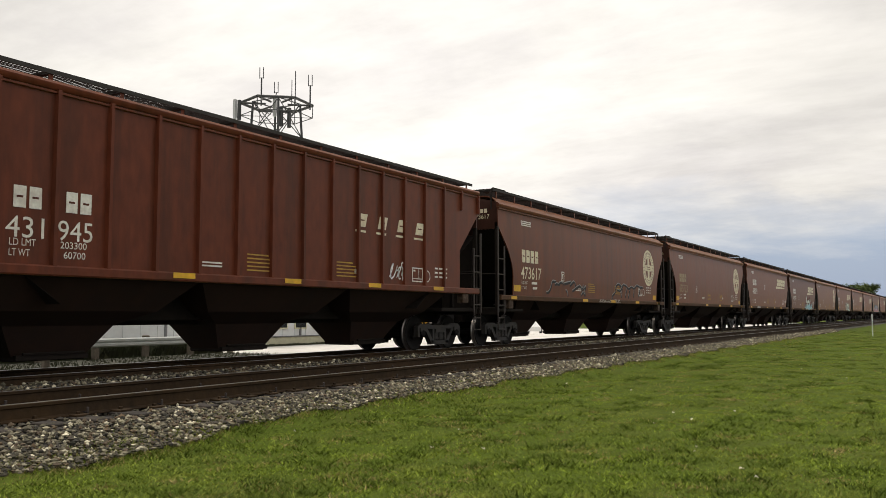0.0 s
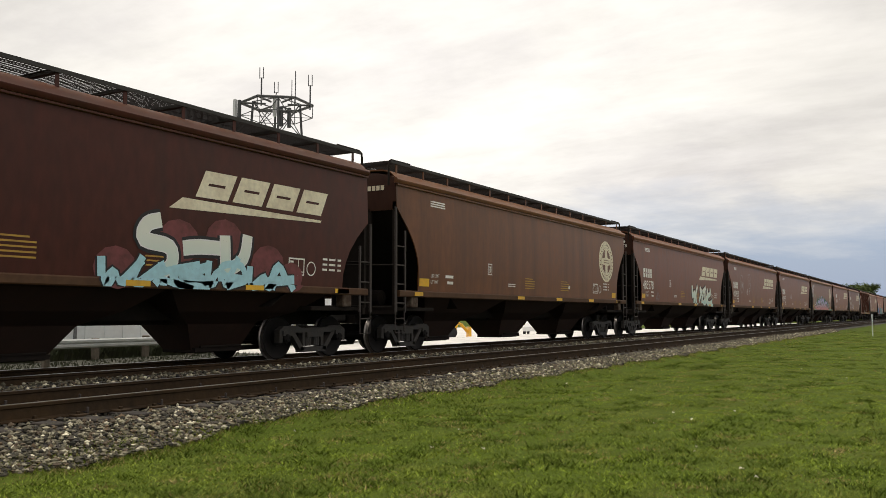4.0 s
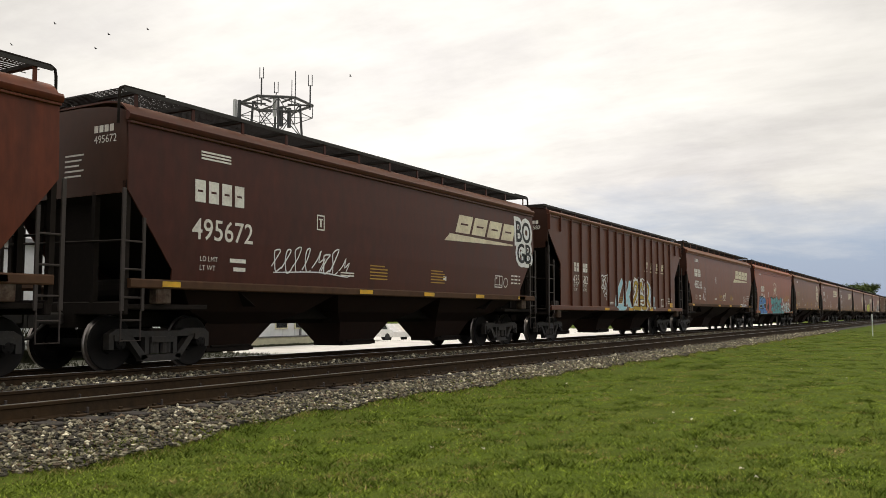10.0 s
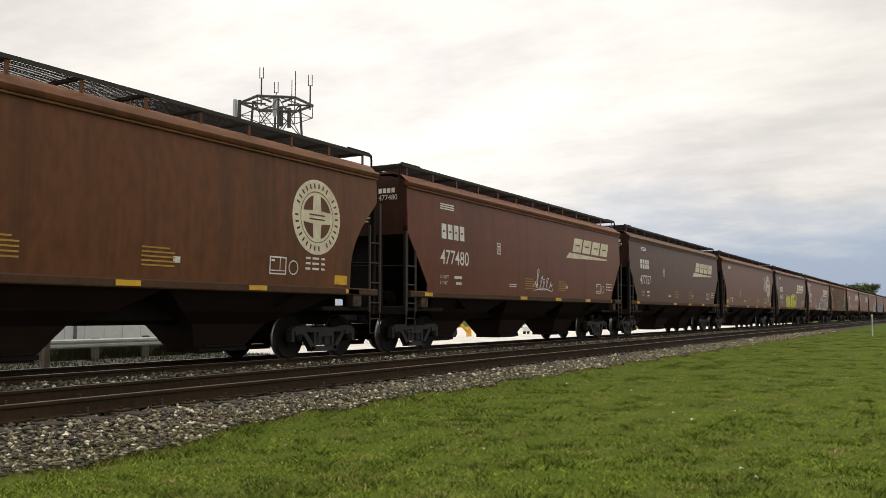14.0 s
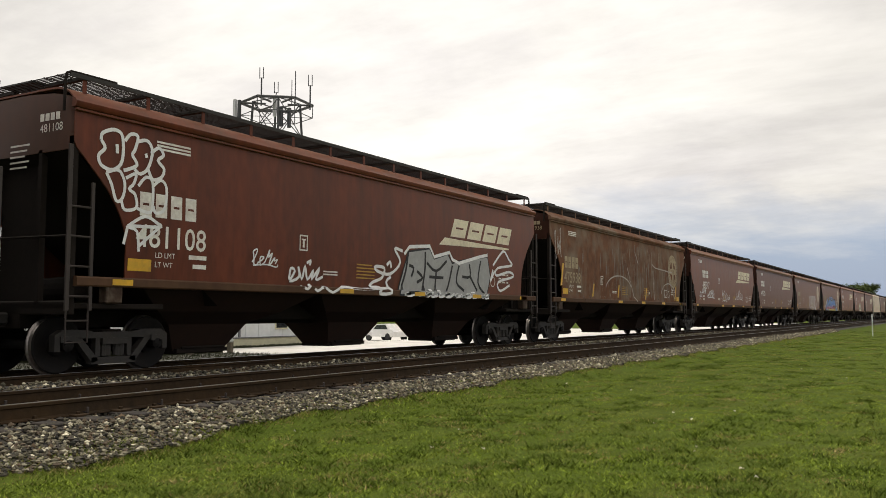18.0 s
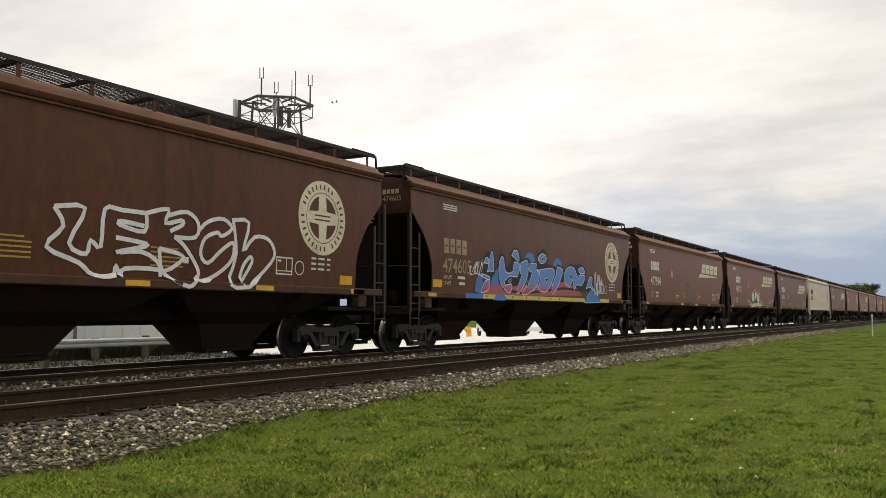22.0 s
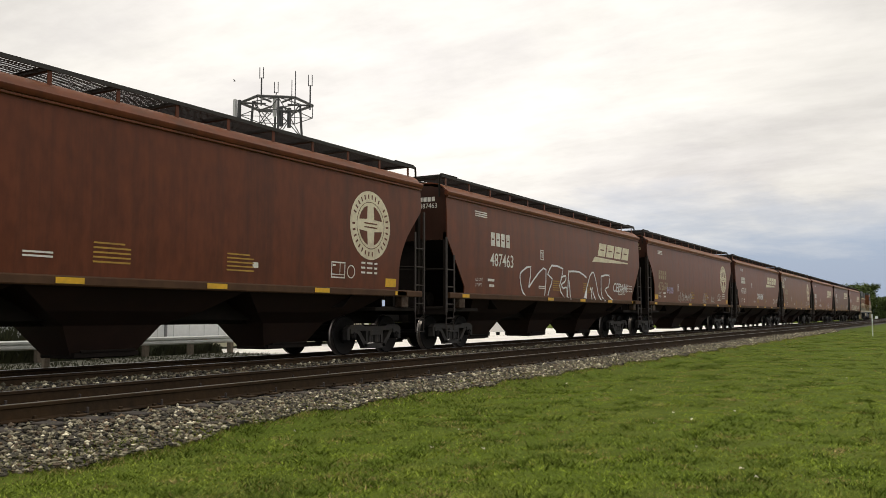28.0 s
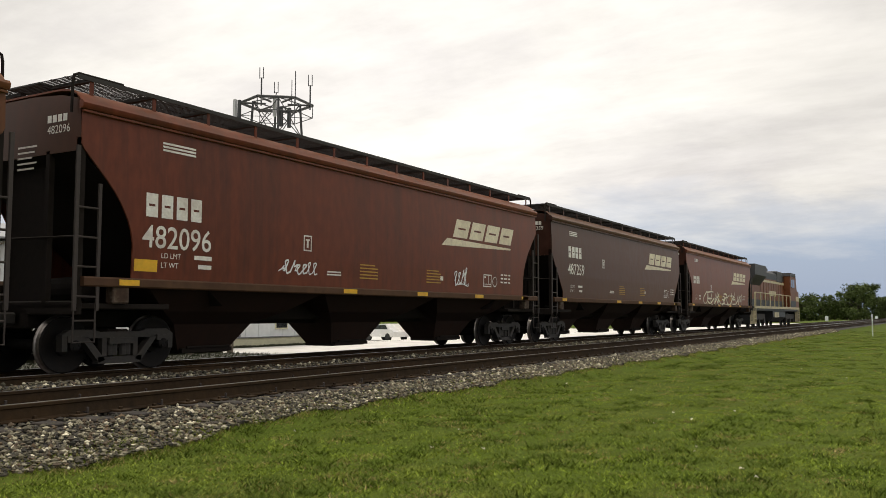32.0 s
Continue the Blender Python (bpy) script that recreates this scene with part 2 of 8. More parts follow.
# ---- mesh tools ----
class Shape:
    """Collects corners and faces for one mesh."""

    def __init__(self):
        self.v, self.f = [], []

    def add(self, verts, faces):
        n = len(self.v)
        self.v.extend(verts)
        self.f.extend([tuple(i + n for i in q) for q in faces])
        return self

    def box(self, x0, x1, y0, y1, z0, z1, c=0.0):
        """A box, its edges taken off by c."""
        if not c:
            vs = [(x, y, z) for x in (x0, x1) for y in (y0, y1) for z in (z0, z1)]
            return self.add(vs, [(0, 1, 3, 2), (4, 6, 7, 5), (0, 4, 5, 1), (2, 3, 7, 6), (0, 2, 6, 4), (1, 5, 7, 3)])
        vs, at = [], {}
        for i, x in enumerate((x0, x1)):
            for j, y in enumerate((y0, y1)):
                for k, z in enumerate((z0, z1)):
                    sx, sy, sz = c * (1 - 2 * i), c * (1 - 2 * j), c * (1 - 2 * k)
                    for a, p in enumerate(((x, y + sy, z + sz), (x + sx, y, z + sz), (x + sx, y + sy, z))):
                        at[i, j, k, a] = len(vs)
                        vs.append(p)
        fs = []
        for i in (0, 1):
            fs.append([at[i, j, k, 0] for j, k in ((0, 0), (0, 1), (1, 1), (1, 0))])
            fs.append([at[j, i, k, 1] for j, k in ((0, 0), (1, 0), (1, 1), (0, 1))])
            fs.append([at[j, k, i, 2] for j, k in ((0, 0), (0, 1), (1, 1), (1, 0))])
        for a in (0, 1):
            for b in (0, 1):
                fs.append([at[0, a, b, 1], at[1, a, b, 1], at[1, a, b, 2], at[0, a, b, 2]])
                fs.append([at[a, 0, b, 0], at[a, 1, b, 0], at[a, 1, b, 2], at[a, 0, b, 2]])
                fs.append([at[a, b, 0, 0], at[a, b, 1, 0], at[a, b, 1, 1], at[a, b, 0, 1]])
                for k in (0, 1):
                    fs.append([at[a, b, k, 0], at[a, b, k, 1], at[a, b, k, 2]])
        return self.add(vs, fs)

    def prism(self, pts, lo, hi, axis="y"):
        """An outline drawn out along an axis. For y the points are (x, z), for x (y, z), for z (x, y)."""
        n = len(pts)
        put = {"y": lambda p, d: (p[0], d, p[1]), "x": lambda p, d: (d, p[0], p[1]), "z": lambda p, d: (p[0], p[1], d)}[axis]
        vs = [put(p, lo) for p in pts] + [put(p, hi) for p in pts]
        fs = [tuple(range(n)), tuple(range(2 * n - 1, n - 1, -1))]
        fs += [(i, (i + 1) % n, n + (i + 1) % n, n + i) for i in range(n)]
        return self.add(vs, fs)

    def tube(self, path, r, n=8):
        """A round bar through the points of path."""
        pts = [Vector(p) for p in path]
        vs, fs = [], []
        for i, p in enumerate(pts):
            d = (pts[min(i + 1, len(pts) - 1)] - pts[max(i - 1, 0)]).normalized()
            u = d.orthogonal().normalized() if i == 0 else (u - d * u.dot(d)).normalized()
            w = d.cross(u)
            rr = r[i] if isinstance(r, (list, tuple)) else r
            for k in range(n):
                a = 2 * math.pi * k / n
                vs.append(tuple(p + u * (rr * math.cos(a)) + w * (rr * math.sin(a))))
        for i in range(len(pts) - 1):
            for k in range(n):
                fs.append((i * n + k, i * n + (k + 1) % n, (i + 1) * n + (k + 1) % n, (i + 1) * n + k))
        fs += [tuple(range(n))[::-1], tuple(range((len(pts) - 1) * n, len(pts) * n))]
        return self.add(vs, fs)

    def lathe(self, prof, n=24, axis="y", at=(0, 0, 0)):
        """Turns (radius, along) round an axis."""
        vs, fs = [], []
        for r, d in prof:
            for k in range(n):
                a = 2 * math.pi * k / n
                c, s = r * math.cos(a), r * math.sin(a)
                p = {"y": (c, d, s), "x": (d, c, s), "z": (c, s, d)}[axis]
                vs.append((p[0] + at[0], p[1] + at[1], p[2] + at[2]))
        for i in range(len(prof) - 1):
            for k in range(n):
                fs.append((i * n + k, i * n + (k + 1) % n, (i + 1) * n + (k + 1) % n, (i + 1) * n + k))
        fs += [tuple(range(n)), tuple(range((len(prof) - 1) * n, len(prof) * n))]
        return self.add(vs, fs)

    def mesh(self, name, material, smooth=False):
        me = bpy.data.meshes.new(name)
        me.from_pydata(self.v, [], self.f)
        me.validate()
        bm = bmesh.new()
        bm.from_mesh(me)
        bmesh.ops.recalc_face_normals(bm, faces=bm.faces)
        bm.to_mesh(me)
        bm.free()
        me.materials.append(material)
        if smooth:
            me.shade_smooth()
            me.set_sharp_from_angle(angle=radians(35))
        return me


def part(name, shape, material, parent=None, label="", smooth=False, at=None):
    """Links a shape (or a ready mesh) as one object, under a thing or a part."""
    me = shape.mesh(name, material, smooth) if isinstance(shape, Shape) else shape
    ob = new(name, me)
    if parent:
        ob.parent = parent
    if at:
        ob.location = at
    if label:
        tagged(ob, label)
    return ob


def root(name, label, category, group="", kind="", at=(0, 0, 0)):
    ob = new(name)
    ob.location = at
    return tagged(ob, label, category, group, kind)

# ---- ground, road and tracks ----
NEAR_TRACK, FAR_TRACK, GAUGE = 9.30, 13.10, 0.752
LAWN_Z = -0.53


def ground_height(y):
    """Lawn, ballast shoulder, track bed, far verge."""
    for y0, z0, y1, z1 in ((-9e3, LAWN_Z, 7.15, LAWN_Z), (7.15, LAWN_Z, 8.0, -0.235), (8.0, -0.235, 10.3, -0.235), (10.3, -0.235, 10.7, -0.092), (10.7, -0.092, 11.7, -0.092), (11.7, -0.092, 12.1, -0.235), (12.1, -0.235, 14.6, -0.235), (14.6, -0.235, 15.5, -0.48), (15.5, -0.48, 27.2, -0.5), (27.2, -0.5, 38.0, -1.2), (38.0, -1.2, 9e3, -1.3)):
        if y0 <= y <= y1:
            return z0 + (z1 - z0) * (y - y0) / (y1 - y0)
    return LAWN_Z


def rolling(x, y):
    """Gentle unevenness of the lawn."""
    return 0.022 * np.sin(0.9 * x + 2.3 * y) * np.sin(0.53 * x - 1.1 * y + 1.0) + 0.016 * np.sin(2.1 * x - 3.7 * y + 0.7) * np.sin(1.3 * x + 1.9 * y) + 0.010 * np.sin(4.3 * x + 5.1 * y) * np.sin(3.1 * x - 6.3 * y)


def grass_edge(x):
    """How far the lawn has crept up the ballast shoulder."""
    return 7.3 + 0.4 * np.clip((x - 4.7) / 4.8, 0, 1) + 0.05 * np.sin(x * 1.7) + 0.04 * np.sin(x * 4.1 + 1)


def sheet(name, material, ys, xs, label, category, lift=0.0, wobble=0.0):
    s = Shape()
    ys_at = (lambda x, y: max(y, float(grass_edge(x)) + 0.02)) if name == "track_bed" else (lambda x, y: y)
    vs = [(x, ys_at(x, y), ground_height(ys_at(x, y)) + lift + (float(rolling(x, y)) if wobble and -3 < y < 7.2 else 0)) for y in ys for x in xs]
    n = len(xs)
    fs = [(j * n + i, j * n + i + 1, (j + 1) * n + i + 1, (j + 1) * n + i) for j in range(len(ys) - 1) for i in range(n - 1)]
    s.add(vs, fs)
    ob = part(name, s, material, smooth=True)
    return tagged(ob, label, category, kind="structure")


NEAR_X = [-2500, -600, -150, -60, -20, -8] + [0.3 * i for i in range(120)] + [36 + 2 * i for i in range(40)] + [130, 170, 240, 400, 900, 2500]
sheet("ground", GRASS, [-2500, -400, -80, -20, -5, -3] + [-2.8 + 0.2 * i for i in range(50)] + [7.15, 7.6, 8.0, 10.3, 10.7, 11.7, 12.1, 14.6, 15.5, 27.2, 38, 60, 200, 900, 2500], NEAR_X,
      "mown green lawn beside the railway embankment", "lawn", 0.0, 1.0)
sheet("track_bed", BED, [7.2, 7.5, 7.8, 8.0, 9.3, 10.3, 10.7, 11.7, 12.1, 13.1, 14.6, 15.2], NEAR_X, "grey crushed stone ballast bed under two tracks", "ballast", 0.012)
sheet("road", ROAD, [15.8, 26.3], [24.0, 40, 60, 120, 150], "bright pale concrete road and yard behind the railway", "road", 0.01)
sheet("kerb_strip", KERB, [15.7, 16.6], [-300, -40, 0, 23.9], "narrow dusty concrete strip beside the ballast", "kerb strip", 0.012)
sheet("yard_paving", ROAD, [26.4, 27.2, 38.0, 70.0], [37.0, 60, 100, 125], "bright pale concrete yard beyond the building", "paving", 0.01)
sheet("verge", GRAVEL, [16.7, 20, 26.2], [-300, -40, 10, 23.9], "gravel verge with weeds below a guardrail", "verge", 0.02)

RAIL_PROFILE = [(-0.07, -0.186), (0.07, -0.186), (0.07, -0.174), (0.012, -0.155), (0.009, -0.05), (0.034, -0.036), (0.037, -0.006), (0.03, 0.0),
                (-0.03, 0.0), (-0.037, -0.006), (-0.034, -0.036), (-0.009, -0.05), (-0.012, -0.155), (-0.07, -0.174)]


def track(y0, label):
    base = root("railway_track", label, "railway track", kind="structure")
    for side in (-GAUGE, GAUGE):
        s = Shape().prism([(y0 + side + a, b) for a, b in RAIL_PROFILE], -80, 420, "x")
        rail = part("rail", s, RAIL, base, "rust-brown steel rail", True)
        part("rail_head", Shape().box(-80, 420, y0 + side - 0.026, y0 + side + 0.026, 0.0, 0.0035), SHINE, rail, "polished running surface")
    tie = Shape().box(-0.115, 0.115, -1.3, 1.3, -0.19, -0.02, 0.012).mesh("tie", WOOD)
    plate = Shape()
    anchor = Shape()
    for side in (-GAUGE, GAUGE):
        plate.box(-0.09, 0.09, side - 0.19, side + 0.19, -0.02, 0.004, 0.004)
        for d in (-0.1, 0.1):
            plate.box(-0.02, 0.02, side + d - 0.02, side + d + 0.02, 0.0, 0.035, 0.006)
        anchor.box(0.12, 0.15, side - 0.1, side + 0.1, -0.03, 0.02, 0.006).box(0.12, 0.15, side - 0.1, side - 0.075, 0.0, 0.07, 0.006)
    plate, anchor = plate.mesh("tie_plate", RAIL), anchor.mesh("rail_anchor", LADDER)
    rnd = random.Random(int(y0 * 10))
    far = Shape()
    for i in range(-8, 480):
        x = i * 0.53 + rnd.uniform(-0.03, 0.03)
        if 2 < x < 70:
            t = part("tie", tie, None, base, at=(x, y0 + rnd.uniform(-0.05, 0.05), -0.166 + rnd.uniform(-0.010, 0.004)))
            t.rotation_euler = (0, 0, rnd.uniform(-0.03, 0.03))
            p = part("tie_plate", plate, None, t, at=(0, 0, 0))
            if i % 2 == 0:
                part("rail_anchor", anchor, None, t)
        else:
            far.box(x - 0.115, x + 0.115, y0 - 1.3, y0 + 1.3, -0.38, -0.205)
    tagged(part("far_ties", far, WOOD, base, "distant row of dark timber ties"), kind="stuff")
    return base


track(NEAR_TRACK, "empty near railway track with rusty rails on dark timber ties")
track(FAR_TRACK, "railway track that carries the grain train")


def stones(name, count, span, label, sizes=(0.014, 0.031)):
    """Loose crushed stones on the bed, joined."""
    rng = np.random.default_rng(7)
    ico = np.array([(0, 0, 1), (0.9, 0, 0.3), (0.2, 0.9, 0.2), (-0.8, 0.5, 0.3), (-0.7, -0.6, 0.2), (0.3, -0.9, 0.3), (0.5, 0.4, -0.7), (-0.5, 0.1, -0.8), (0.2, -0.5, -0.8)])
    tri = np.array([(0, 1, 2), (0, 2, 3), (0, 3, 4), (0, 4, 5), (0, 5, 1), (1, 6, 2), (2, 7, 3), (3, 7, 4), (4, 8, 5), (5, 8, 1), (1, 8, 6), (2, 6, 7), (4, 7, 8), (6, 8, 7)])
    x0, x1, y0, y1 = span
    u = rng.random(count)
    x = x0 + (x1 - x0) * u ** 1.7
    lo = grass_edge(x) - 0.14 if y0 < 7.5 else np.full(count, y0)
    y = lo + (y1 - lo) * rng.random(count)
    r = rng.uniform(*sizes, count) * (1 + 0.6 * u)
    z = np.array([ground_height(v) for v in y]) + 0.012 + r * 0.2 + rng.uniform(-0.012, 0.022, count)
    pts = ico[None] * (1 + rng.uniform(-0.2, 0.2, (count, 9, 1)))
    pts = pts * r[:, None, None] * rng.uniform(0.6, 1.5, (count, 1, 3)) * np.array([1.0, 1.0, 0.8])
    a = rng.uniform(0, 6.283, count)
    c, s = np.cos(a), np.sin(a)
    px = pts[:, :, 0] * c[:, None] - pts[:, :, 1] * s[:, None] + x[:, None]
    py = pts[:, :, 0] * s[:, None] + pts[:, :, 1] * c[:, None] + y[:, None]
    pz = pts[:, :, 2] + z[:, None]
    v = np.stack([px, py, pz], -1).reshape(-1, 3)
    f = (tri[None] + 9 * np.arange(count)[:, None, None]).reshape(-1, 3)
    me = bpy.data.meshes.new(name)
    me.from_pydata(v.tolist(), [], f.tolist())
    me.materials.append(STONE)
    return tagged(new(name, me), label, "ballast", kind="stuff")


stones("ballast_shoulder", 30000, (3.5, 75, 7.02, 8.02), "loose grey and tan crushed stones on the ballast shoulder")
stones("ballast_between_rails", 16000, (3.5, 60, 7.96, 12.1), "crushed stones between the rails and tracks", (0.016, 0.034))


def blades(name, count, label, material, seed, tall_by=1.0, per=11, wide_by=1.0, strips=False):
    """Mown grass as many small blades, denser near the lens."""
    rng = np.random.default_rng(seed)
    tufts = count // per  # blades stand in small tufts, with bare gaps between
    td = 4.5 + 80 * rng.random(tufts) ** 2.1
    ta = rng.uniform(radians(-4), radians(66), tufts)
    pick = np.repeat(np.arange(tufts), per)
    spread = ((0.022 + 0.002 * td) * wide_by)[pick]
    x = (td * np.cos(ta))[pick] + rng.normal(0, 1, len(pick)) * spread
    y = (td * np.sin(ta))[pick] + rng.normal(0, 1, len(pick)) * spread
    d = td[pick]
    tall = tall_by * rng.uniform(0.55, 1.35, tufts)[pick]
    keep = (y < grass_edge(x) + (rng.normal(0, 0.09, tufts) + 0.3 * (rng.random(tufts) > 0.9) * rng.random(tufts))[pick]) & (x > 0.5)
    if strips:  # longer grass stands in broken strips along the line, where the mower rode high
        at = y + 0.18 * np.sin(0.6 * x) + 0.1 * np.sin(1.9 * x + 1)
        row = np.abs(((at + 0.4) % 1.15) - 0.575) < 0.15 + 0.16 * np.sin(0.8 * x + 2.3 * np.floor((at + 0.4) / 1.15))
        keep &= row | (rng.random(tufts)[pick] < 0.35)
    x, y, d, tall = x[keep], y[keep], d[keep], tall[keep]
    n = len(x)
    z = np.array([ground_height(v) for v in y]) + np.where(y < 7.1, rolling(x, y), 0.0)
    h = rng.uniform(0.008, 0.027, n) * tall * (0.8 + 0.5 * np.sin(x * 1.3 + y * 2.2 + np.sin(x * 0.7)) ** 2)
    w = rng.uniform(0.003, 0.007, n) * (1 + d * 0.05)
    t = rng.uniform(0, 6.283, n)
    lean = rng.uniform(0.5, 2.4, n) * h
    lt = rng.uniform(0, 6.283, n)
    v = np.zeros((n, 3, 3))
    v[:, 0] = np.stack([x - w * np.cos(t), y - w * np.sin(t), z - 0.005], -1)
    v[:, 1] = np.stack([x + w * np.cos(t), y + w * np.sin(t), z - 0.005], -1)
    v[:, 2] = np.stack([x + lean * np.cos(lt), y + lean * np.sin(lt), z + h], -1)
    me = bpy.data.meshes.new(name)
    me.from_pydata(v.reshape(-1, 3).tolist(), [], np.arange(3 * n).reshape(-1, 3).tolist())
    me.materials.append(material)
    return tagged(new(name, me), label, "grass", kind="stuff")


blades("grass", 700000, "short green mown grass", BLADE, 3, 1.0, 7, 1.8)
blades("deep_grass", 300000, "darker longer tufts in the mown lawn", DEEP, 5, 2.1, 40, 2.0, True)
blades("dry_grass", 60000, "pale dry tufts and thatch in the lawn", STRAW, 9, 1.1, 40, 2.2)


def edge_tufts(name, count, label, material, seed):
    """Ragged longer blades where the lawn meets the stones."""
    rng = np.random.default_rng(seed)
    x = 2.5 + 60 * rng.random(count) ** 1.8
    y = grass_edge(x) + rng.normal(0.0, 0.13, count) + 0.08 * np.sin(x * 5.3) * np.sin(x * 2.2)
    z = np.array([ground_height(v) for v in y])
    h, w = rng.uniform(0.015, 0.055, count), rng.uniform(0.003, 0.006, count) * (1 + x * 0.04)
    t, lt = rng.uniform(0, 6.283, count), rng.uniform(0, 6.283, count)
    lean = rng.uniform(0.4, 1.6, count) * h
    v = np.zeros((count, 3, 3))
    v[:, 0] = np.stack([x - w * np.cos(t), y - w * np.sin(t), z], -1)
    v[:, 1] = np.stack([x + w * np.cos(t), y + w * np.sin(t), z], -1)
    v[:, 2] = np.stack([x + lean * np.cos(lt), y + lean * np.sin(lt), z + h], -1)
    me = bpy.data.meshes.new(name)
    me.from_pydata(v.reshape(-1, 3).tolist(), [], np.arange(3 * count).reshape(-1, 3).tolist())
    me.materials.append(material)
    tagged(new(name, me), label, "grass", kind="stuff")


edge_tufts("edge_grass", 60000, "ragged green grass creeping over the ballast edge", BLADE, 31)
edge_tufts("edge_straw", 22000, "dry straw at the edge of the ballast", STRAW, 33)


def litter():
    """Small pale fallen leaves on the lawn."""
    rng = np.random.default_rng(21)
    v, f = [], []
    for k in range(70):
        d, a = 5 + 26 * rng.random() ** 1.3, rng.uniform(0.02, 1.0)
        x, y, r, t = d * math.cos(a), d * math.sin(a), rng.uniform(0.01, 0.028), rng.uniform(0, 6.28)
        if y > 7.0:
            continue
        z = LAWN_Z + float(rolling(x, y)) + 0.03
        n = len(v)
        v += [(x + r * math.cos(t + q) * (1 if q % 2 else 0.6), y + r * math.sin(t + q), z + 0.012 * (q % 3)) for q in (0, 1, 2, 3, 4, 5)]
        f.append(tuple(range(n, n + 6)))
    me = bpy.data.meshes.new("fallen_leaves")
    me.from_pydata(v, [], f)
    me.materials.append(LITTER)
    tagged(new("fallen_leaves", me), "scattered small pale fallen leaves on the lawn", "leaves", kind="stuff")


litter()

# ---- the train ----
# Gap centres along the train at 0 s, and how far it has come by each second.
GAPS = [4.60, 22.33, 40.69, 59.06, 76.88, 94.03, 112.33, 130.68, 148.98, 167.29, 185.65, 203.53, 220.75, 238.48, 256.30, 273.85,
        292.28, 309.54, 326.77, 345.10, 362.31, 380.70, 399.09, 416.98, 434.20, 452.59, 470.98, 488.29, 506.13, 523.36, 541.05, 558.12,
        576.53, 594.39, 612.70, 629.94, 648.27, 666.64, 683.90, 701.94]
COME = [(0.0, 0.00), (0.5, 9.99), (1.0, 19.14), (1.5, 29.16), (2.0, 39.08), (2.5, 48.40), (3.0, 58.45), (3.5, 67.82), (5.5, 106.56), (6.0, 116.72),
        (6.5, 126.84), (7.0, 136.09), (7.5, 145.39), (8.0, 155.48), (8.5, 164.81), (9.0, 175.02), (9.5, 184.38), (10.0, 194.66), (10.5, 204.03), (11.0, 214.28),
        (11.5, 224.58), (12.0, 234.06), (12.5, 244.36), (13.0, 255.29), (13.5, 264.85), (14.0, 274.97), (14.5, 284.40), (16.5, 324.90), (17.0, 333.58), (17.5, 344.77),
        (18.0, 354.48), (18.5, 364.75), (19.0, 374.27), (19.5, 384.63), (20.0, 394.26), (20.5, 404.70), (21.0, 415.12), (21.5, 424.82), (22.0, 435.11), (22.5, 444.77),
        (23.0, 455.14), (23.5, 464.95), (24.0, 475.56), (24.5, 485.42), (25.0, 496.12), (25.5, 504.82), (27.5, 547.50), (28.0, 557.26), (28.5, 567.99), (29.0, 578.68),
        (29.5, 589.48), (30.0, 600.06), (30.5, 609.95), (31.0, 620.69), (31.5, 630.44), (32.0, 640.30)]
WHEEL_R = 0.457
WHEELSETS = []


def side_y(z):
    return 1.60 - 0.045 * ((z - 2.75) / 1.45) ** 2


INSETS = {
    "curved": [(1.38, 1.02), (2.1, 1.01), (2.3, 0.97), (2.5, 0.89), (2.7, 0.78), (2.9, 0.64), (3.1, 0.46), (3.3, 0.26), (3.42, 0.14), (3.52, 0.04), (3.6, 0.0), (4.16, 0.0)],
    "short": [(1.38, 0.92), (1.6, 0.92), (1.84, 0.9), (2.1, 0.82), (2.36, 0.68), (2.6, 0.48), (2.68, 0.41), (3.04, 0.0), (3.5, 0.0), (4.16, 0.0)],
    "angled": [(1.38, 0.98), (1.72, 0.98), (2.3, 0.53), (2.98, 0.0), (3.5, 0.0), (4.16, 0.0)],
    "deep": [(1.06, 0.86), (1.9, 0.86), (2.35, 0.82), (2.6, 0.7), (3.1, 0.36), (3.64, 0.0), (3.9, 0.0), (4.16, 0.0)],
    "ribbed_deep": [(1.10, 1.05), (2.0, 1.05), (2.7, 1.05), (3.76, 0.0), (4.1, 0.0), (4.33, 0.0)],
    "ribbed": [(1.52, 1.05), (2.0, 1.05), (2.7, 1.05), (3.76, 0.0), (4.1, 0.0), (4.33, 0.0)],
}


def side_shape(half, kind, sgn):
    prof = INSETS[kind]
    s = Shape()
    vs, fs = [], []
    for z, i in prof:
        y = side_y(z) if not kind.startswith("ribbed") else 1.57
        vs += [(-half + i, sgn * y, z), (half - i, sgn * y, z), (-half + i, sgn * (y - 0.03), z), (half - i, sgn * (y - 0.03), z)]
    for k in range(len(prof) - 1):
        a, b = 4 * k, 4 * k + 4
        fs += [(a, a + 1, b + 1, b), (a + 2, a + 3, b + 3, b + 2), (a, b, b + 2, a + 2), (a + 1, b + 1, b + 3, a + 3)]
    e = 4 * (len(prof) - 1)
    fs += [(0, 1, 3, 2), (e, e + 1, e + 3, e + 2)]
    return s.add(vs, fs)


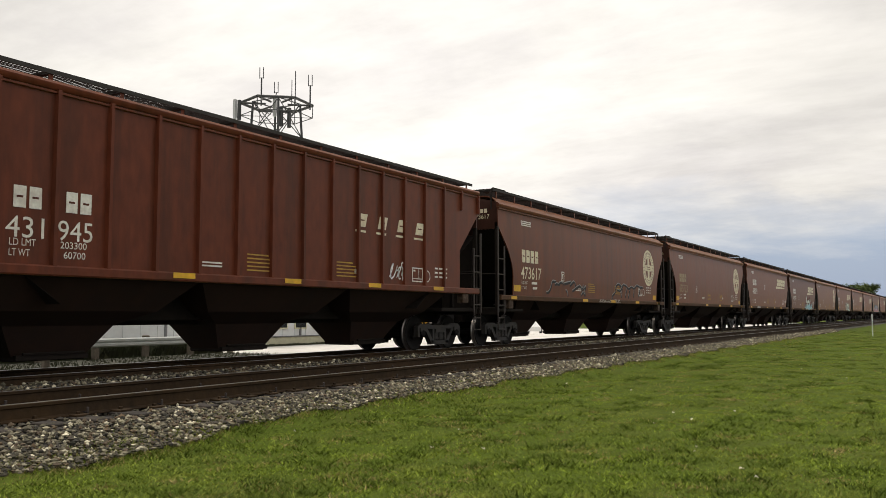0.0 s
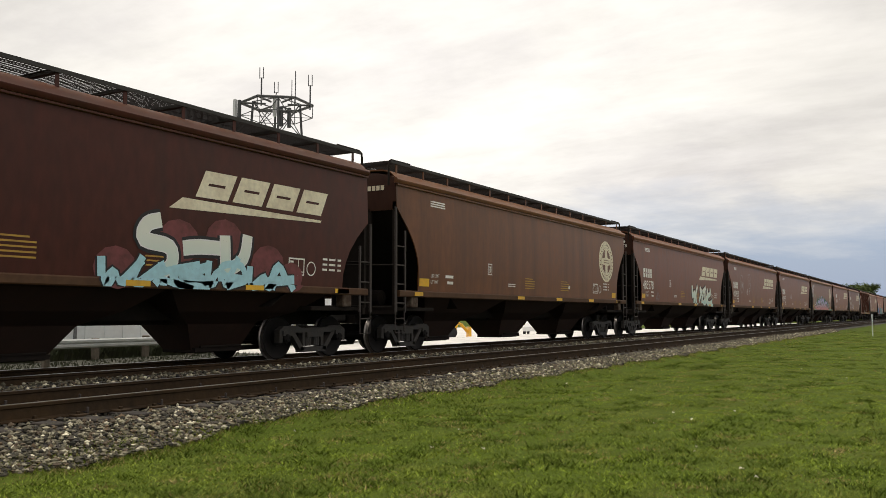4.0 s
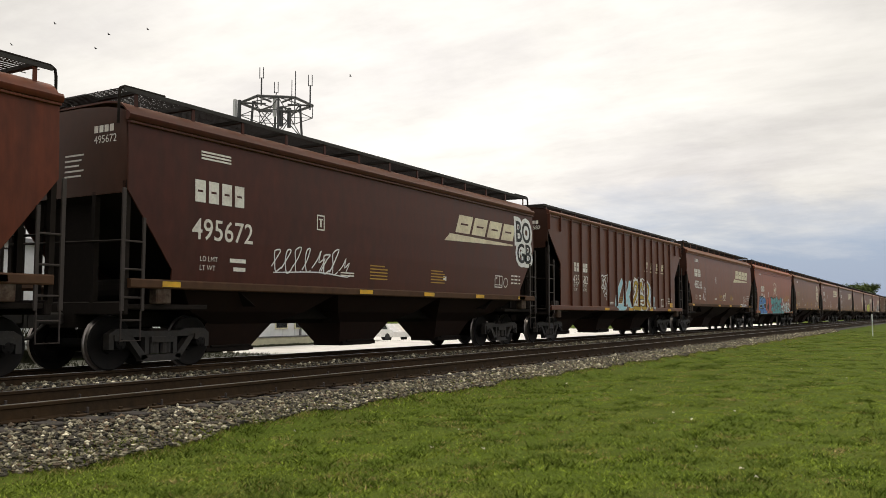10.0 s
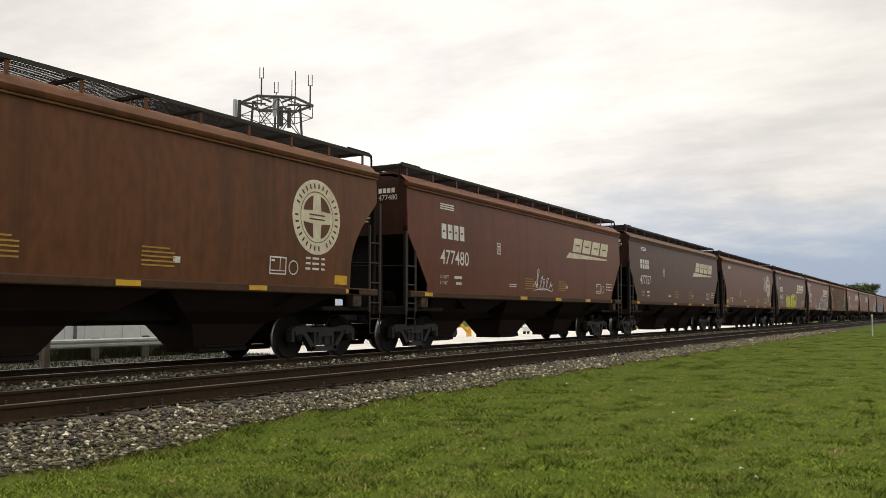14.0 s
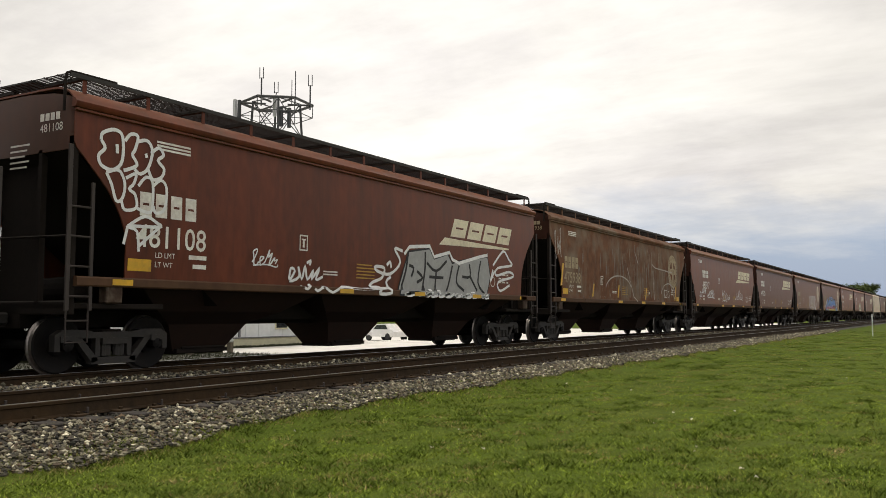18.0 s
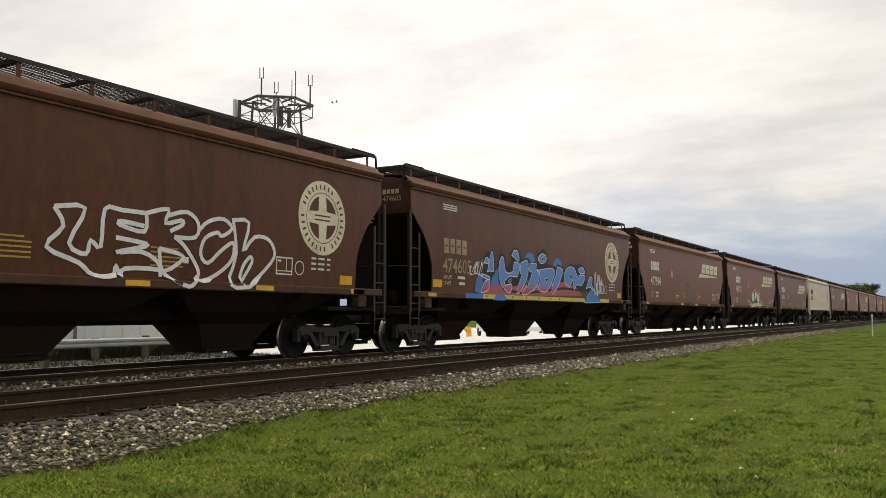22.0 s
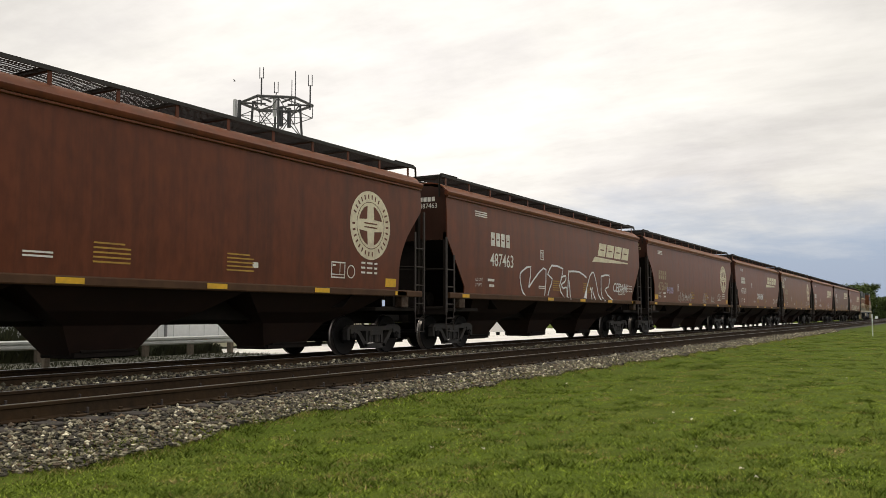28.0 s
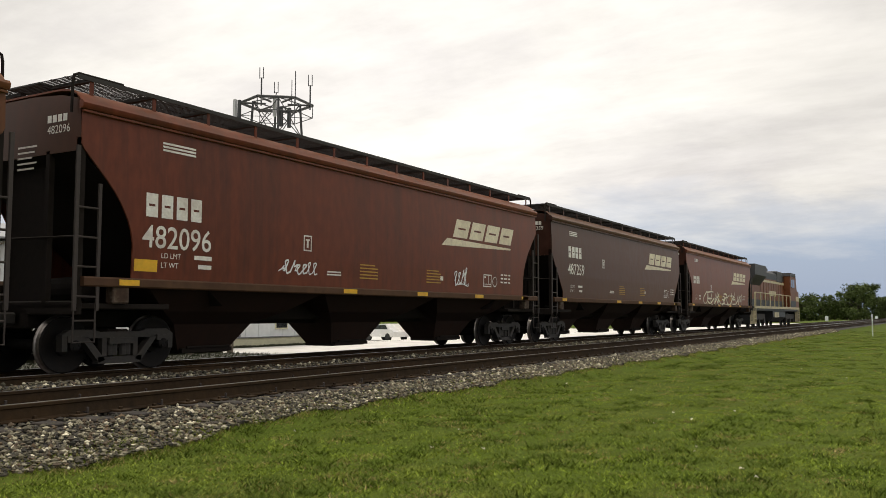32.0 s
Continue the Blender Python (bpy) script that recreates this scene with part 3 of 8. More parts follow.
def roof_shape(half, top, eave):
    """An arched roof with a rolled eave strip along each side."""
    pts = []
    for k in range(-12, 13):
        y = 1.54 * math.sin(math.pi / 2 * k / 12)
        pts.append((y, top + (eave + 0.13 - top) * (abs(y) / 1.54) ** 9))
    under = [(y, z - 0.03) for y, z in reversed(pts)]
    s = Shape().prism(pts + under, -half, half, "x")
    for sg in (-1, 1):
        s.prism([(sg * 1.53, eave + 0.14), (sg * 1.60, eave + 0.125), (sg * 1.635, eave + 0.08), (sg * 1.63, eave + 0.03), (sg * 1.60, eave - 0.005), (sg * 1.53, eave - 0.01)],
                -half - 0.03, half + 0.03, "x")
        s.prism([(sg * 1.56, eave - 0.012), (sg * 1.615, eave - 0.03), (sg * 1.615, eave - 0.06), (sg * 1.56, eave - 0.06)], -half, half, "x")
    return s


def wheelset_mesh():
    s = Shape()
    for sg in (-1, 1):
        p = [(0.08, 0.70), (0.16, 0.70), (0.17, 0.735), (0.36, 0.765), (0.40, 0.715), (WHEEL_R + 0.028, 0.69), (WHEEL_R + 0.026, 0.712), (WHEEL_R + 0.004, 0.73),
             (WHEEL_R, 0.80), (WHEEL_R - 0.02, 0.815), (0.40, 0.812), (0.37, 0.79), (0.18, 0.765), (0.17, 0.82), (0.09, 0.83)]
        s.lathe([(r, sg * d) for r, d in p], 32)
        s.lathe([(0.07, sg * 0.83), (0.1, sg * 0.90), (0.1, sg * 1.08), (0.06, sg * 1.10)], 14)
        for k in range(3):
            a = k * 2.094
            x, z = 0.06 * math.cos(a), 0.06 * math.sin(a)
            s.box(x - 0.02, x + 0.02, sg * 1.10 - 0.012, sg * 1.10 + 0.012, z - 0.02, z + 0.02)
    s.lathe([(0.08, -0.7), (0.075, 0), (0.08, 0.7)], 12)
    me = s.mesh("wheelset", PLATE, True)
    me.materials.append(TREAD)
    for poly in me.polygons:
        c = poly.center
        r = math.hypot(c.x, c.z)
        if r > WHEEL_R - 0.012:
            poly.material_index = 1
    return me


def side_frame_shape(sg):
    """A cast truck side: arched top chord, window, pedestal jaws and a spring nest."""
    s = Shape()
    y0, y1 = sg * 0.92, sg * 1.06
    top = [(-1.12, 0.36), (-1.12, 0.62), (-0.98, 0.70), (-0.55, 0.70), (-0.40, 0.66), (0.40, 0.66), (0.55, 0.70), (0.98, 0.70), (1.12, 0.62), (1.12, 0.36),
           (1.02, 0.36), (1.02, 0.55), (0.80, 0.57), (0.62, 0.56), (-0.62, 0.56), (-0.80, 0.57), (-1.02, 0.55), (-1.02, 0.36)]
    s.prism(top, y0, y1)
    for m in (-1, 1):
        s.prism([(m * 0.78, 0.58), (m * 0.64, 0.58), (m * 0.30, 0.20), (m * 0.42, 0.16)], y0, y1)
        s.prism([(m * 0.27, 0.56), (m * 0.36, 0.56), (m * 0.36, 0.26), (m * 0.27, 0.26)], sg * 0.93, sg * 1.05)
        for d in (0.10, 0.20):
            s.lathe([(0.062, 0.27), (0.062, 0.46)], 8, "z", (m * d * 0.9, sg * 0.99, 0))
        s.box(m * 0.89 - 0.14, m * 0.89 + 0.14, y0, y1 + sg * 0.03, 0.50, 0.60, 0.0)
    s.box(-0.44, 0.44, y0 - 0 * sg, y1, 0.14, 0.25)
    s.box(-0.25, 0.25, sg * 0.90, sg * 1.09, 0.46, 0.56)
    return s


TRUCK_MESH = {}


def truck(parent, x):
    """A two-axle truck under a car; its wheelsets turn."""
    if not TRUCK_MESH:
        TRUCK_MESH.update(bolster=Shape().box(-0.22, 0.22, -1.0, 1.0, 0.42, 0.70, 0.03).lathe([(0.25, 0.70), (0.2, 0.80)], 14, "z").mesh("bolster", BLACK),
                          near=side_frame_shape(-1).mesh("side_frame", FRAME), far=side_frame_shape(1).mesh("side_frame", FRAME), wheels=wheelset_mesh(),
                          rig=Shape().tube([(-0.55, -0.55, 0.42), (0.55, -0.55, 0.42)], 0.025, 6).tube([(-0.55, 0.55, 0.42), (0.55, 0.55, 0.42)], 0.025, 6)
                          .box(-0.62, -0.54, -0.8, 0.8, 0.3, 0.42, 0.01).box(0.54, 0.62, -0.8, 0.8, 0.3, 0.42, 0.01).mesh("brake_rigging", BLACK))
    t = part("truck", TRUCK_MESH["bolster"], None, parent, "dark cast-steel two-axle truck", at=(x, 0, 0))
    part("side_frame", TRUCK_MESH["near"], None, t)
    part("side_frame", TRUCK_MESH["far"], None, t)
    part("brake_rigging", TRUCK_MESH["rig"], None, t)
    for d in (-0.89, 0.89):
        w = part("wheelset", TRUCK_MESH["wheels"], None, t)
        w.matrix_parent_inverse = Matrix.Translation((d, 0, WHEEL_R))
        WHEELSETS.append(w)
    return t


def running_board(half, kind):
    """Open grating walkway on feet, along both sides of the hatches and across the ends."""
    s, feet = Shape(), Shape()
    z, y0, y1 = 4.73 if not kind.startswith("ribbed") else 4.68, 0.40, 1.40
    for sg in (-1, 1):
        for y, h in ((y0, 0.03), (y0 * 0.67 + y1 * 0.33, 0.009), (y0 * 0.33 + y1 * 0.67, 0.009), (y1, 0.07)):
            s.box(-half + 0.02, half - 0.02, sg * y - 0.012, sg * y + 0.012, z - h, z)
        n = int((2 * half - 0.1) / 0.06)
        for i in range(n):
            x = -half + 0.05 + i * 0.06
            s.box(x - 0.011, x + 0.011, min(sg * y0, sg * y1), max(sg * y0, sg * y1), z - 0.014, z - 0.001)
        k = max(3, round(2 * half / 1.35))
        for i in range(k + 1):
            x = -half + 0.3 + i * (2 * half - 0.6) / k
            s.box(x - 0.04, x + 0.04, min(sg * y0, sg * y1), max(sg * y0, sg * y1), z - 0.07, z - 0.012)
            feet.box(x - 0.035, x + 0.035, sg * (y1 - 0.03) - 0.008, sg * (y1 - 0.03) + 0.008, 4.36, z - 0.01)
            s.box(x - 0.03, x + 0.03, sg * y0 - 0.03, sg * y0 + 0.03, 4.42, z - 0.03)
    for m in (-1, 1):
        for i in range(11):
            x = m * (half - 0.04 - i * 0.06)
            s.box(x - 0.016, x + 0.016, -y0, y0, z - 0.03, z - 0.002)
    return s, feet


LADDER_PARTS = {}


def ladder(car, x, m, sg, lo, tall, short):
    """A side ladder: tall corner rail, shorter inner rail, round rungs, and a stirrup below."""
    if not LADDER_PARTS:
        LADDER_PARTS["rung"] = Shape().tube([(-0.21, 0, 0), (0.21, 0, 0)], 0.018, 6).mesh("rung", LADDER)
        LADDER_PARTS["stirrup"] = Shape().tube([(-0.2, 0, 0.48), (-0.2, 0, 0), (0.19, 0, 0), (0.19, 0, 0.48)], 0.016, 6).tube([(-0.2, 0, 0.33), (0.19, 0, 0.33)], 0.016, 6).mesh("stirrup", LADDER)
    y, xi = sg * 1.615, x + m * 0.42
    ob = part("ladder", Shape().box(min(x, x + m * 0.07), max(x, x + m * 0.07), y - 0.02, y + 0.02, lo, tall, 0.006), LADDER, car)
    part("inner_rail", Shape().box(min(xi, xi + m * 0.06), max(xi, xi + m * 0.06), y - 0.02, y + 0.02, lo, short, 0.006), LADDER, ob)
    part("stirrup", LADDER_PARTS["stirrup"], None, ob, at=(x + m * 0.23, y, 0.52))
    z = 1.22
    while z < short - 0.03:
        part("rung", LADDER_PARTS["rung"], None, ob, at=(x + m * 0.23, y, z))
        z += 0.46


def hopper_car(L, kind):
    """A covered grain hopper: sheets, roof, hoppers, platforms, ladders and trucks."""
    car = root("hopper_car", "covered grain hopper car", "hopper car", "cars of the grain train")
    half = L / 2 - 0.64
    rib = kind.startswith("ribbed")
    eave, sill = {"ribbed": (4.33, 1.52), "ribbed_deep": (4.33, 1.10), "deep": (4.16, 1.06)}.get(kind, (4.16, 1.38))
    for sg in (-1, 1):
        s = side_shape(half, kind, sg)
        part("side_sheet", s, P_BROWN, car, smooth=False)
        if rib:
            for i in range(18):
                x = -half + 0.04 + i * (2 * half - 0.08) / 17
                lo = sill if 1.06 < x + half < 2 * half - 1.06 else 3.8
                part("rib", Shape().prism([(x - 0.04, sg * 1.57), (x - 0.03, sg * 1.645), (x + 0.03, sg * 1.645), (x + 0.04, sg * 1.57)], lo, eave, "z"), P_BROWN, car)
        z0 = sill
        part("side_sill", Shape().prism([(sg * 1.45, z0), (sg * 1.64, z0), (sg * 1.655, z0 + 0.02), (sg * 1.655, z0 + 0.13), (sg * 1.63, z0 + 0.155), (sg * 1.54, z0 + 0.16), (sg * 1.45, z0 + 0.05)],
                                        -half + 0.06, half - 0.06, "x"), P_SILL, car)
        for m in (-1, 1):
            e = m * (half - 0.95)
            part("jacking_pad", Shape().box(min(e, e + m * 0.32), max(e, e + m * 0.32), sg * 1.52 - 0.1, sg * 1.52 + 0.1, z0 - 0.26, z0 + 0.1, 0.02), BRACKET, car)
    if kind == "deep":
        for sg in (-1, 1):
            for z in (3.86, 3.98, 4.08):
                part("eave_bead", Shape().prism([(sg * 1.55, z), (sg * 1.60, z + 0.005), (sg * 1.60, z + 0.045), (sg * 1.55, z + 0.05)], -half, half, "x"), P_BROWN, car)
    part("roof", roof_shape(half, 4.53 if not rib else 4.56, eave), P_BROWN, car, smooth=True)
    hatch = Shape().prism([(-0.36, 4.44), (-0.40, 4.66), (-0.33, 4.71), (0.33, 4.71), (0.40, 4.66), (0.36, 4.44)], -half + 0.45, half - 0.45, "x")
    for i in range(14):
        x = -half + 1.6 + i * (2 * half - 3.2) / 13
        hatch.box(x - 0.05, x + 0.05, -0.42, 0.42, 4.58, 4.73)
    part("hatch_cover", hatch, GRATE, car, "long grey trough hatch cover")
    board, feet = running_board(half, kind)
    part("running_board", board, GRATE, car, "dark open-grid roof walkway")
    tagged(part("walkway_feet", feet, P_BROWN, car), kind="stuff")
    wall_lo = {"curved": 3.5, "short": 2.98, "angled": 2.95}.get(kind, 3.2)
    for m in (-1, 1):
        x = m * half
        w = [(-1.55, wall_lo), (1.55, wall_lo), (1.55, eave + 0.1)] + [(1.5 * math.cos(a), eave + 0.12 + 0.2 * math.sin(a)) for a in (0.3, 0.8, 1.3, 1.84, 2.34, 2.84)] + [(-1.55, eave + 0.1)]
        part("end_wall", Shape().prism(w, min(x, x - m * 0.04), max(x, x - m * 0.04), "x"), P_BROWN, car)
        xi = m * (half - 3.1)
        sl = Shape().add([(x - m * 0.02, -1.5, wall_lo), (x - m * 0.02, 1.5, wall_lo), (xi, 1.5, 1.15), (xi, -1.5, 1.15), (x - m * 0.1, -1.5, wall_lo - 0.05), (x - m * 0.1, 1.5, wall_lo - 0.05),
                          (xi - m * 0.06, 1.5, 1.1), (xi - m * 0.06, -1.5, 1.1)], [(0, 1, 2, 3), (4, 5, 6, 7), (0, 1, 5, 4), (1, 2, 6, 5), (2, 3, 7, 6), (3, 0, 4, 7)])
        # Near-black like the underframe, not in the car's own paint.
        part("slope_sheet", sl, BLACK, car, "near-black sloped end sheet")
        pl = Shape().box(min(x, x - m * 1.9), max(x, x - m * 1.9), -1.5, 1.5, 1.03, 1.12, 0.015)
        pl.box(min(x, x - m * 2.4), max(x, x - m * 2.4), -0.35, 0.35, 0.72, 1.03, 0.02).box(min(x, x - m * 0.12), max(x, x - m * 0.12), -1.55, 1.55, 0.94, 1.16, 0.02)
        part("end_platform", pl, BLACK, car)
        fr = Shape()
        for y in (-0.75, 0.75):
            fr.box(min(x, x - m * 0.1), max(x, x - m * 0.1), y - 0.045, y + 0.045, 1.1, wall_lo + 0.05)
        fr.tube([(x + m * 0.02, -1.5, 2.15), (x + m * 0.02, 1.5, 2.2)], 0.02, 6)
        fr.box(min(x, x - m * 0.09), max(x, x - m * 0.09), -1.56, -1.46, 1.1, wall_lo + 0.2).box(min(x, x - m * 0.09), max(x, x - m * 0.09), 1.46, 1.56, 1.1, wall_lo + 0.2)
        part("end_frame", fr, BLACK, car)
        part("end_plate", Shape().box(x - m * 0.24 - 0.02, x - m * 0.24 + 0.02, -0.55, 0.55, 1.12, wall_lo + 0.02), BLACK, car, "near-black end plate")
        cp = Shape().box(min(x, x + m * 0.62), max(x, x + m * 0.62), -0.09, 0.09, 0.78, 0.98, 0.03)
        cp.prism([(x + m * 0.5, -0.13), (x + m * 0.72, -0.16), (x + m * 0.755, -0.02), (x + m * 0.68, 0.14), (x + m * 0.5, 0.14)], 0.72, 1.02, "z")
        cp.tube([(x, 0.35, 0.85), (x + m * 0.35, 0.33, 0.55), (x + m * 0.72, 0.2, 0.5)], 0.03, 6)
        part("coupler", cp, FRAME, car, "rusty knuckle coupler with air hose")
        for sg in (-1, 1):
            ladder(car, x + m * 0.12, -m, sg, 1.0, wall_lo + 0.05, {"curved": 3.0, "angled": 2.55, "short": 2.5}.get(kind, 2.8))
        for y in () if rib else (-1.38, 1.38):
            hr = Shape().tube([(x - m * 0.9, y, 4.745), (x - m * 0.05, y, 4.74), (x + m * 0.03, y, 4.70), (x + m * 0.05, y, 4.60), (x + m * 0.06, y, 4.1)], 0.025, 6)
            part("roof_handrail", hr, BLACK, car)
    step = 4.75 if L > 18 else 4.45
    for c in (-step, 0.0, step):
        room = L / 2 - 1.9 - 0.89 - 0.53 - abs(c)  # clear of the wheels
        vs, fs = [], []
        for z, w, y in ((sill + 0.02, step / 2 - 0.02, 1.5), (1.0, 1.62, 1.06), (0.80, 1.12, 0.72), (0.76, 1.02, 0.66), (0.26, 0.66, 0.38)):
            lo = hi = w
            if c and z < 0.98:
                lo, hi = (min(w, room), w) if c < 0 else (w, min(w, room))
            vs += [(c - lo, -y, z), (c + hi, -y, z), (c + hi, y, z), (c - lo, y, z)]
        fs = [(0, 1, 2, 3), (16, 17, 18, 19)] + [(4 * a + i, 4 * a + (i + 1) % 4, 4 * a + 4 + (i + 1) % 4, 4 * a + 4 + i) for a in range(4) for i in range(4)]
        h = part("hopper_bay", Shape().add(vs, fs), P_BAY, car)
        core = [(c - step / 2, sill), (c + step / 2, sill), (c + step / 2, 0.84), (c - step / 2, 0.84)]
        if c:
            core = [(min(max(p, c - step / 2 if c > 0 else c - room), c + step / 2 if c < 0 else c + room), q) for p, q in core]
        part("slope_ridge", Shape().prism(core, -0.55, 0.55), BLACK, h, "near-black inner slope sheet")
        a0, a1 = vs[16][0], vs[17][0]
        g = Shape().box(a0, a1, -0.42, 0.42, 0.2, 0.28, 0.02).box(a0, a1, -0.5, -0.42, 0.22, 0.3)
        g.tube([(a0 + 0.1, -0.52, 0.32), (a1 - 0.1, -0.52, 0.32)], 0.025, 6)
        part("outlet_gate", g, BLACK, h)
    part("center_sill", Shape().box(-half, half, -0.2, 0.2, 0.75, 1.1, 0.02), BLACK, car)
    part("air_tank", Shape().lathe([(0.05, -0.55), (0.2, -0.5), (0.22, 0), (0.2, 0.5), (0.05, 0.55)], 14, "y", (-half + 1.1, 0.1, 1.38)), BLACK, car)
    vb = Shape().box(-half + 0.75, -half + 1.05, -1.5, -1.3, 1.13, 1.42, 0.03).tube([(-half + 0.9, -1.3, 1.2), (-half + 1.6, -0.6, 1.25)], 0.025, 6)
    part("brake_valve", vb, LADDER, car)
    for x in (-L / 2 + 1.9, L / 2 - 1.9):
        truck(car, x)
    return car

# Kind of body, length, paint, marking, road number, and what sets the car apart.
CARS = [
    ("ribbed", 17.73, P_RED, "spread", "431945", "oxide red ribbed grain hopper with white lettering"),
    ("curved", 18.36, P_BROWN, "emblem", "473617", "brown hopper car with round cream emblem and dark outlined graffiti"),
    ("curved", 18.36, P_BROWN, "emblem", "475723", "brown hopper car with a peeling round cream emblem"),
    ("angled", 17.85, P_BROWN, "wedge", "488879", "brown hopper car with wedge logo and clean sides"),
    ("short", 17.2, P_PLUM, "wedge", "489799", "dark plum hopper car with pale cyan graffiti low on its side"),
    ("curved", 18.36, P_OLIVE, "emblem", "", "olive-brown weathered hopper car with round emblem"),
    ("curved", 18.36, P_BROWN, "wedge", "483578", "brown hopper car with white and black block graffiti"),
    ("curved", 18.36, P_BROWN, "wedge", "480930", "brown hopper car with chalked round drawing and light bulb"),
    ("curved", 18.36, P_BROWN, "wedge", "481847", "brown hopper car with faded wedge logo"),
    ("curved", 18.36, P_DARK, "emblem", "472001", "dark brown hopper car with long lilac and pink graffiti"),
    ("angled", 17.85, P_RED, "wedge", "487863", "oxide red hopper car with angled ends and white wedge logo"),
    ("angled", 17.25, P_PLUM, "wedge", "495672", "plum brown hopper car with white tag beside its logo"),
    ("ribbed_deep", 17.73, P_UMBER, "spread", "435582", "brown ribbed hopper car with blue and yellow graffiti"),
    ("angled", 17.85, P_BROWN, "wedge", "489242", "brown hopper car with white scribbles by the number"),
    ("deep", 17.45, P_ORANGE, "plain", "479146", "faded orange-red hopper car with large teal and pink graffiti"),
    ("curved", 18.36, P_OLIVE, "emblem", "475222", "olive-brown hopper car with round emblem"),
    ("angled", 17.25, P_BROWN, "wedge", "477480", "brown hopper car with angled ends and a small white tag"),
    ("angled", 17.25, P_SOOT, "wedge", "477757", "dark brown hopper car with wedge logo"),
    ("curved", 18.36, P_DARK, "emblem", "", "dark brown hopper car with white tag across its emblem"),
    ("short", 17.2, P_PLUM, "wedge", "496622", "plum brown hopper car with yellow bubble graffiti"),
    ("curved", 18.36, P_RED, "wedge", "481108", "red-brown hopper car with silver graffiti and white outline letters"),
    ("curved", 18.36, P_RUST, "emblem", "475938", "heavily weathered rusty hopper car with ghosted graffiti"),
    ("angled", 17.85, P_BROWN, "wedge", "487317", "brown hopper car with several white marker tags"),
    ("angled", 17.25, P_PLUM, "wedge", "495702", "plum brown hopper car with white wedge logo"),
    ("curved", 18.36, P_DARK, "emblem", "472396", "dark brown hopper car with white outlined letters beside the emblem"),
    ("curved", 18.36, P_DARK, "emblem", "474605", "dark brown hopper car with blue and red graffiti"),
    ("angled", 17.25, P_BROWN, "wedge", "477994", "brown hopper car with angled ends and one pale scrawl"),
    ("angled", 17.85, P_RED, "wedge", "485178", "oxide red hopper car with cream bubble graffiti"),
    ("short", 17.2, P_PLUM, "wedge", "496766", "clean plum brown hopper car with white wedge logo"),
    ("angled", 17.7, P_GREY, "plain", "486176", "pale cream-grey hopper car with dark lettering and emblem"),
    ("short", 17.2, P_SOOT, "wedge", "", "dark brown hopper car with faded wedge logo"),
    ("curved", 18.36, P_BROWN, "emblem", "479196", "brown hopper car with serif lettering and round emblem"),
    ("angled", 17.85, P_BROWN, "wedge", "487463", "brown hopper car with long white outline graffiti"),
    ("curved", 18.36, P_BROWN, "emblem", "475670", "brown hopper car with faded white scribbles along the sill"),
    ("angled", 17.25, P_BROWN, "wedge", "477670", "brown hopper car with white brush lettering"),
    ("curved", 18.36, P_OLIVE, "emblem", "474013", "brown hopper car with tag high on its end and round emblem"),
    ("curved", 18.36, P_RED, "wedge", "482096", "red-brown hopper car with bold white number and wedge logo"),
    ("angled", 17.25, P_SOOT, "wedge", "487259", "dark brown hopper car with wedge logo near the train's end"),
    ("curved", 17.7, P_RED, "wedge", "", "red-brown hopper car with white graffiti coupled to the engine"),
]
PAINTED = ("side_sheet", "rib", "roof", "end_wall", "eave_bead", "walkway_feet")


def make_cars():
    made, cars = {}, []
    for i, (kind, length, colour, style, number, label) in enumerate(CARS):
        at = pose((GAPS[i] + GAPS[i + 1]) / 2, FAR_TRACK, 0)
        if (kind, length) in made:
            car = copy_thing(made[kind, length], at)
        else:
            car = made[kind, length] = hopper_car(length, kind)
            car.matrix_basis = at
        tagged(car, label)
        cars.append(car)
    for i, car in enumerate(cars):
        for ob in car.children:
            if ob.name.split(".")[0] in PAINTED:
                ob.material_slots[0].link = "OBJECT"
                ob.material_slots[0].material = P_ENDSHADE if ob.name.startswith("end_wall") and CARS[i][2] is not P_GREY else CARS[i][2]
            elif ob.name.split(".")[0] in ("ladder", "end_frame") and CARS[i][2] is P_GREY:
                for q in [ob] + list(ob.children):
                    q.material_slots[0].link = "OBJECT"
                    q.material_slots[0].material = P_GREY
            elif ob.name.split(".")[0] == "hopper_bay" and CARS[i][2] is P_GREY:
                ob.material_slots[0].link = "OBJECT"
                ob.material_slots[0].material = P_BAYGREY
            elif ob.name.split(".")[0] == "side_sill" and (CARS[i][2] in (P_GREY, P_ORANGE) or CARS[i][0].startswith("ribbed")):
                ob.material_slots[0].link = "OBJECT"
                ob.material_slots[0].material = CARS[i][2]
    return cars


TRAIN = make_cars()
S_FADED = mat("faded_dark_stencil", (0.16, 0.15, 0.12), 0.7, 0, 0.2, 9, 0.04, (0.38, 0.35, 0.28), 0.7, 2.0)
S_SEAM = mat("grimy_seam_line", (0.25, 0.23, 0.17), 0.7, 0, 0.2, 9, 0.04)
SILL_TOP = {car.name: {"ribbed": 1.685, "ribbed_deep": 1.27, "deep": 1.23}.get(row[0], 1.545) for car, row in zip(TRAIN, CARS)}


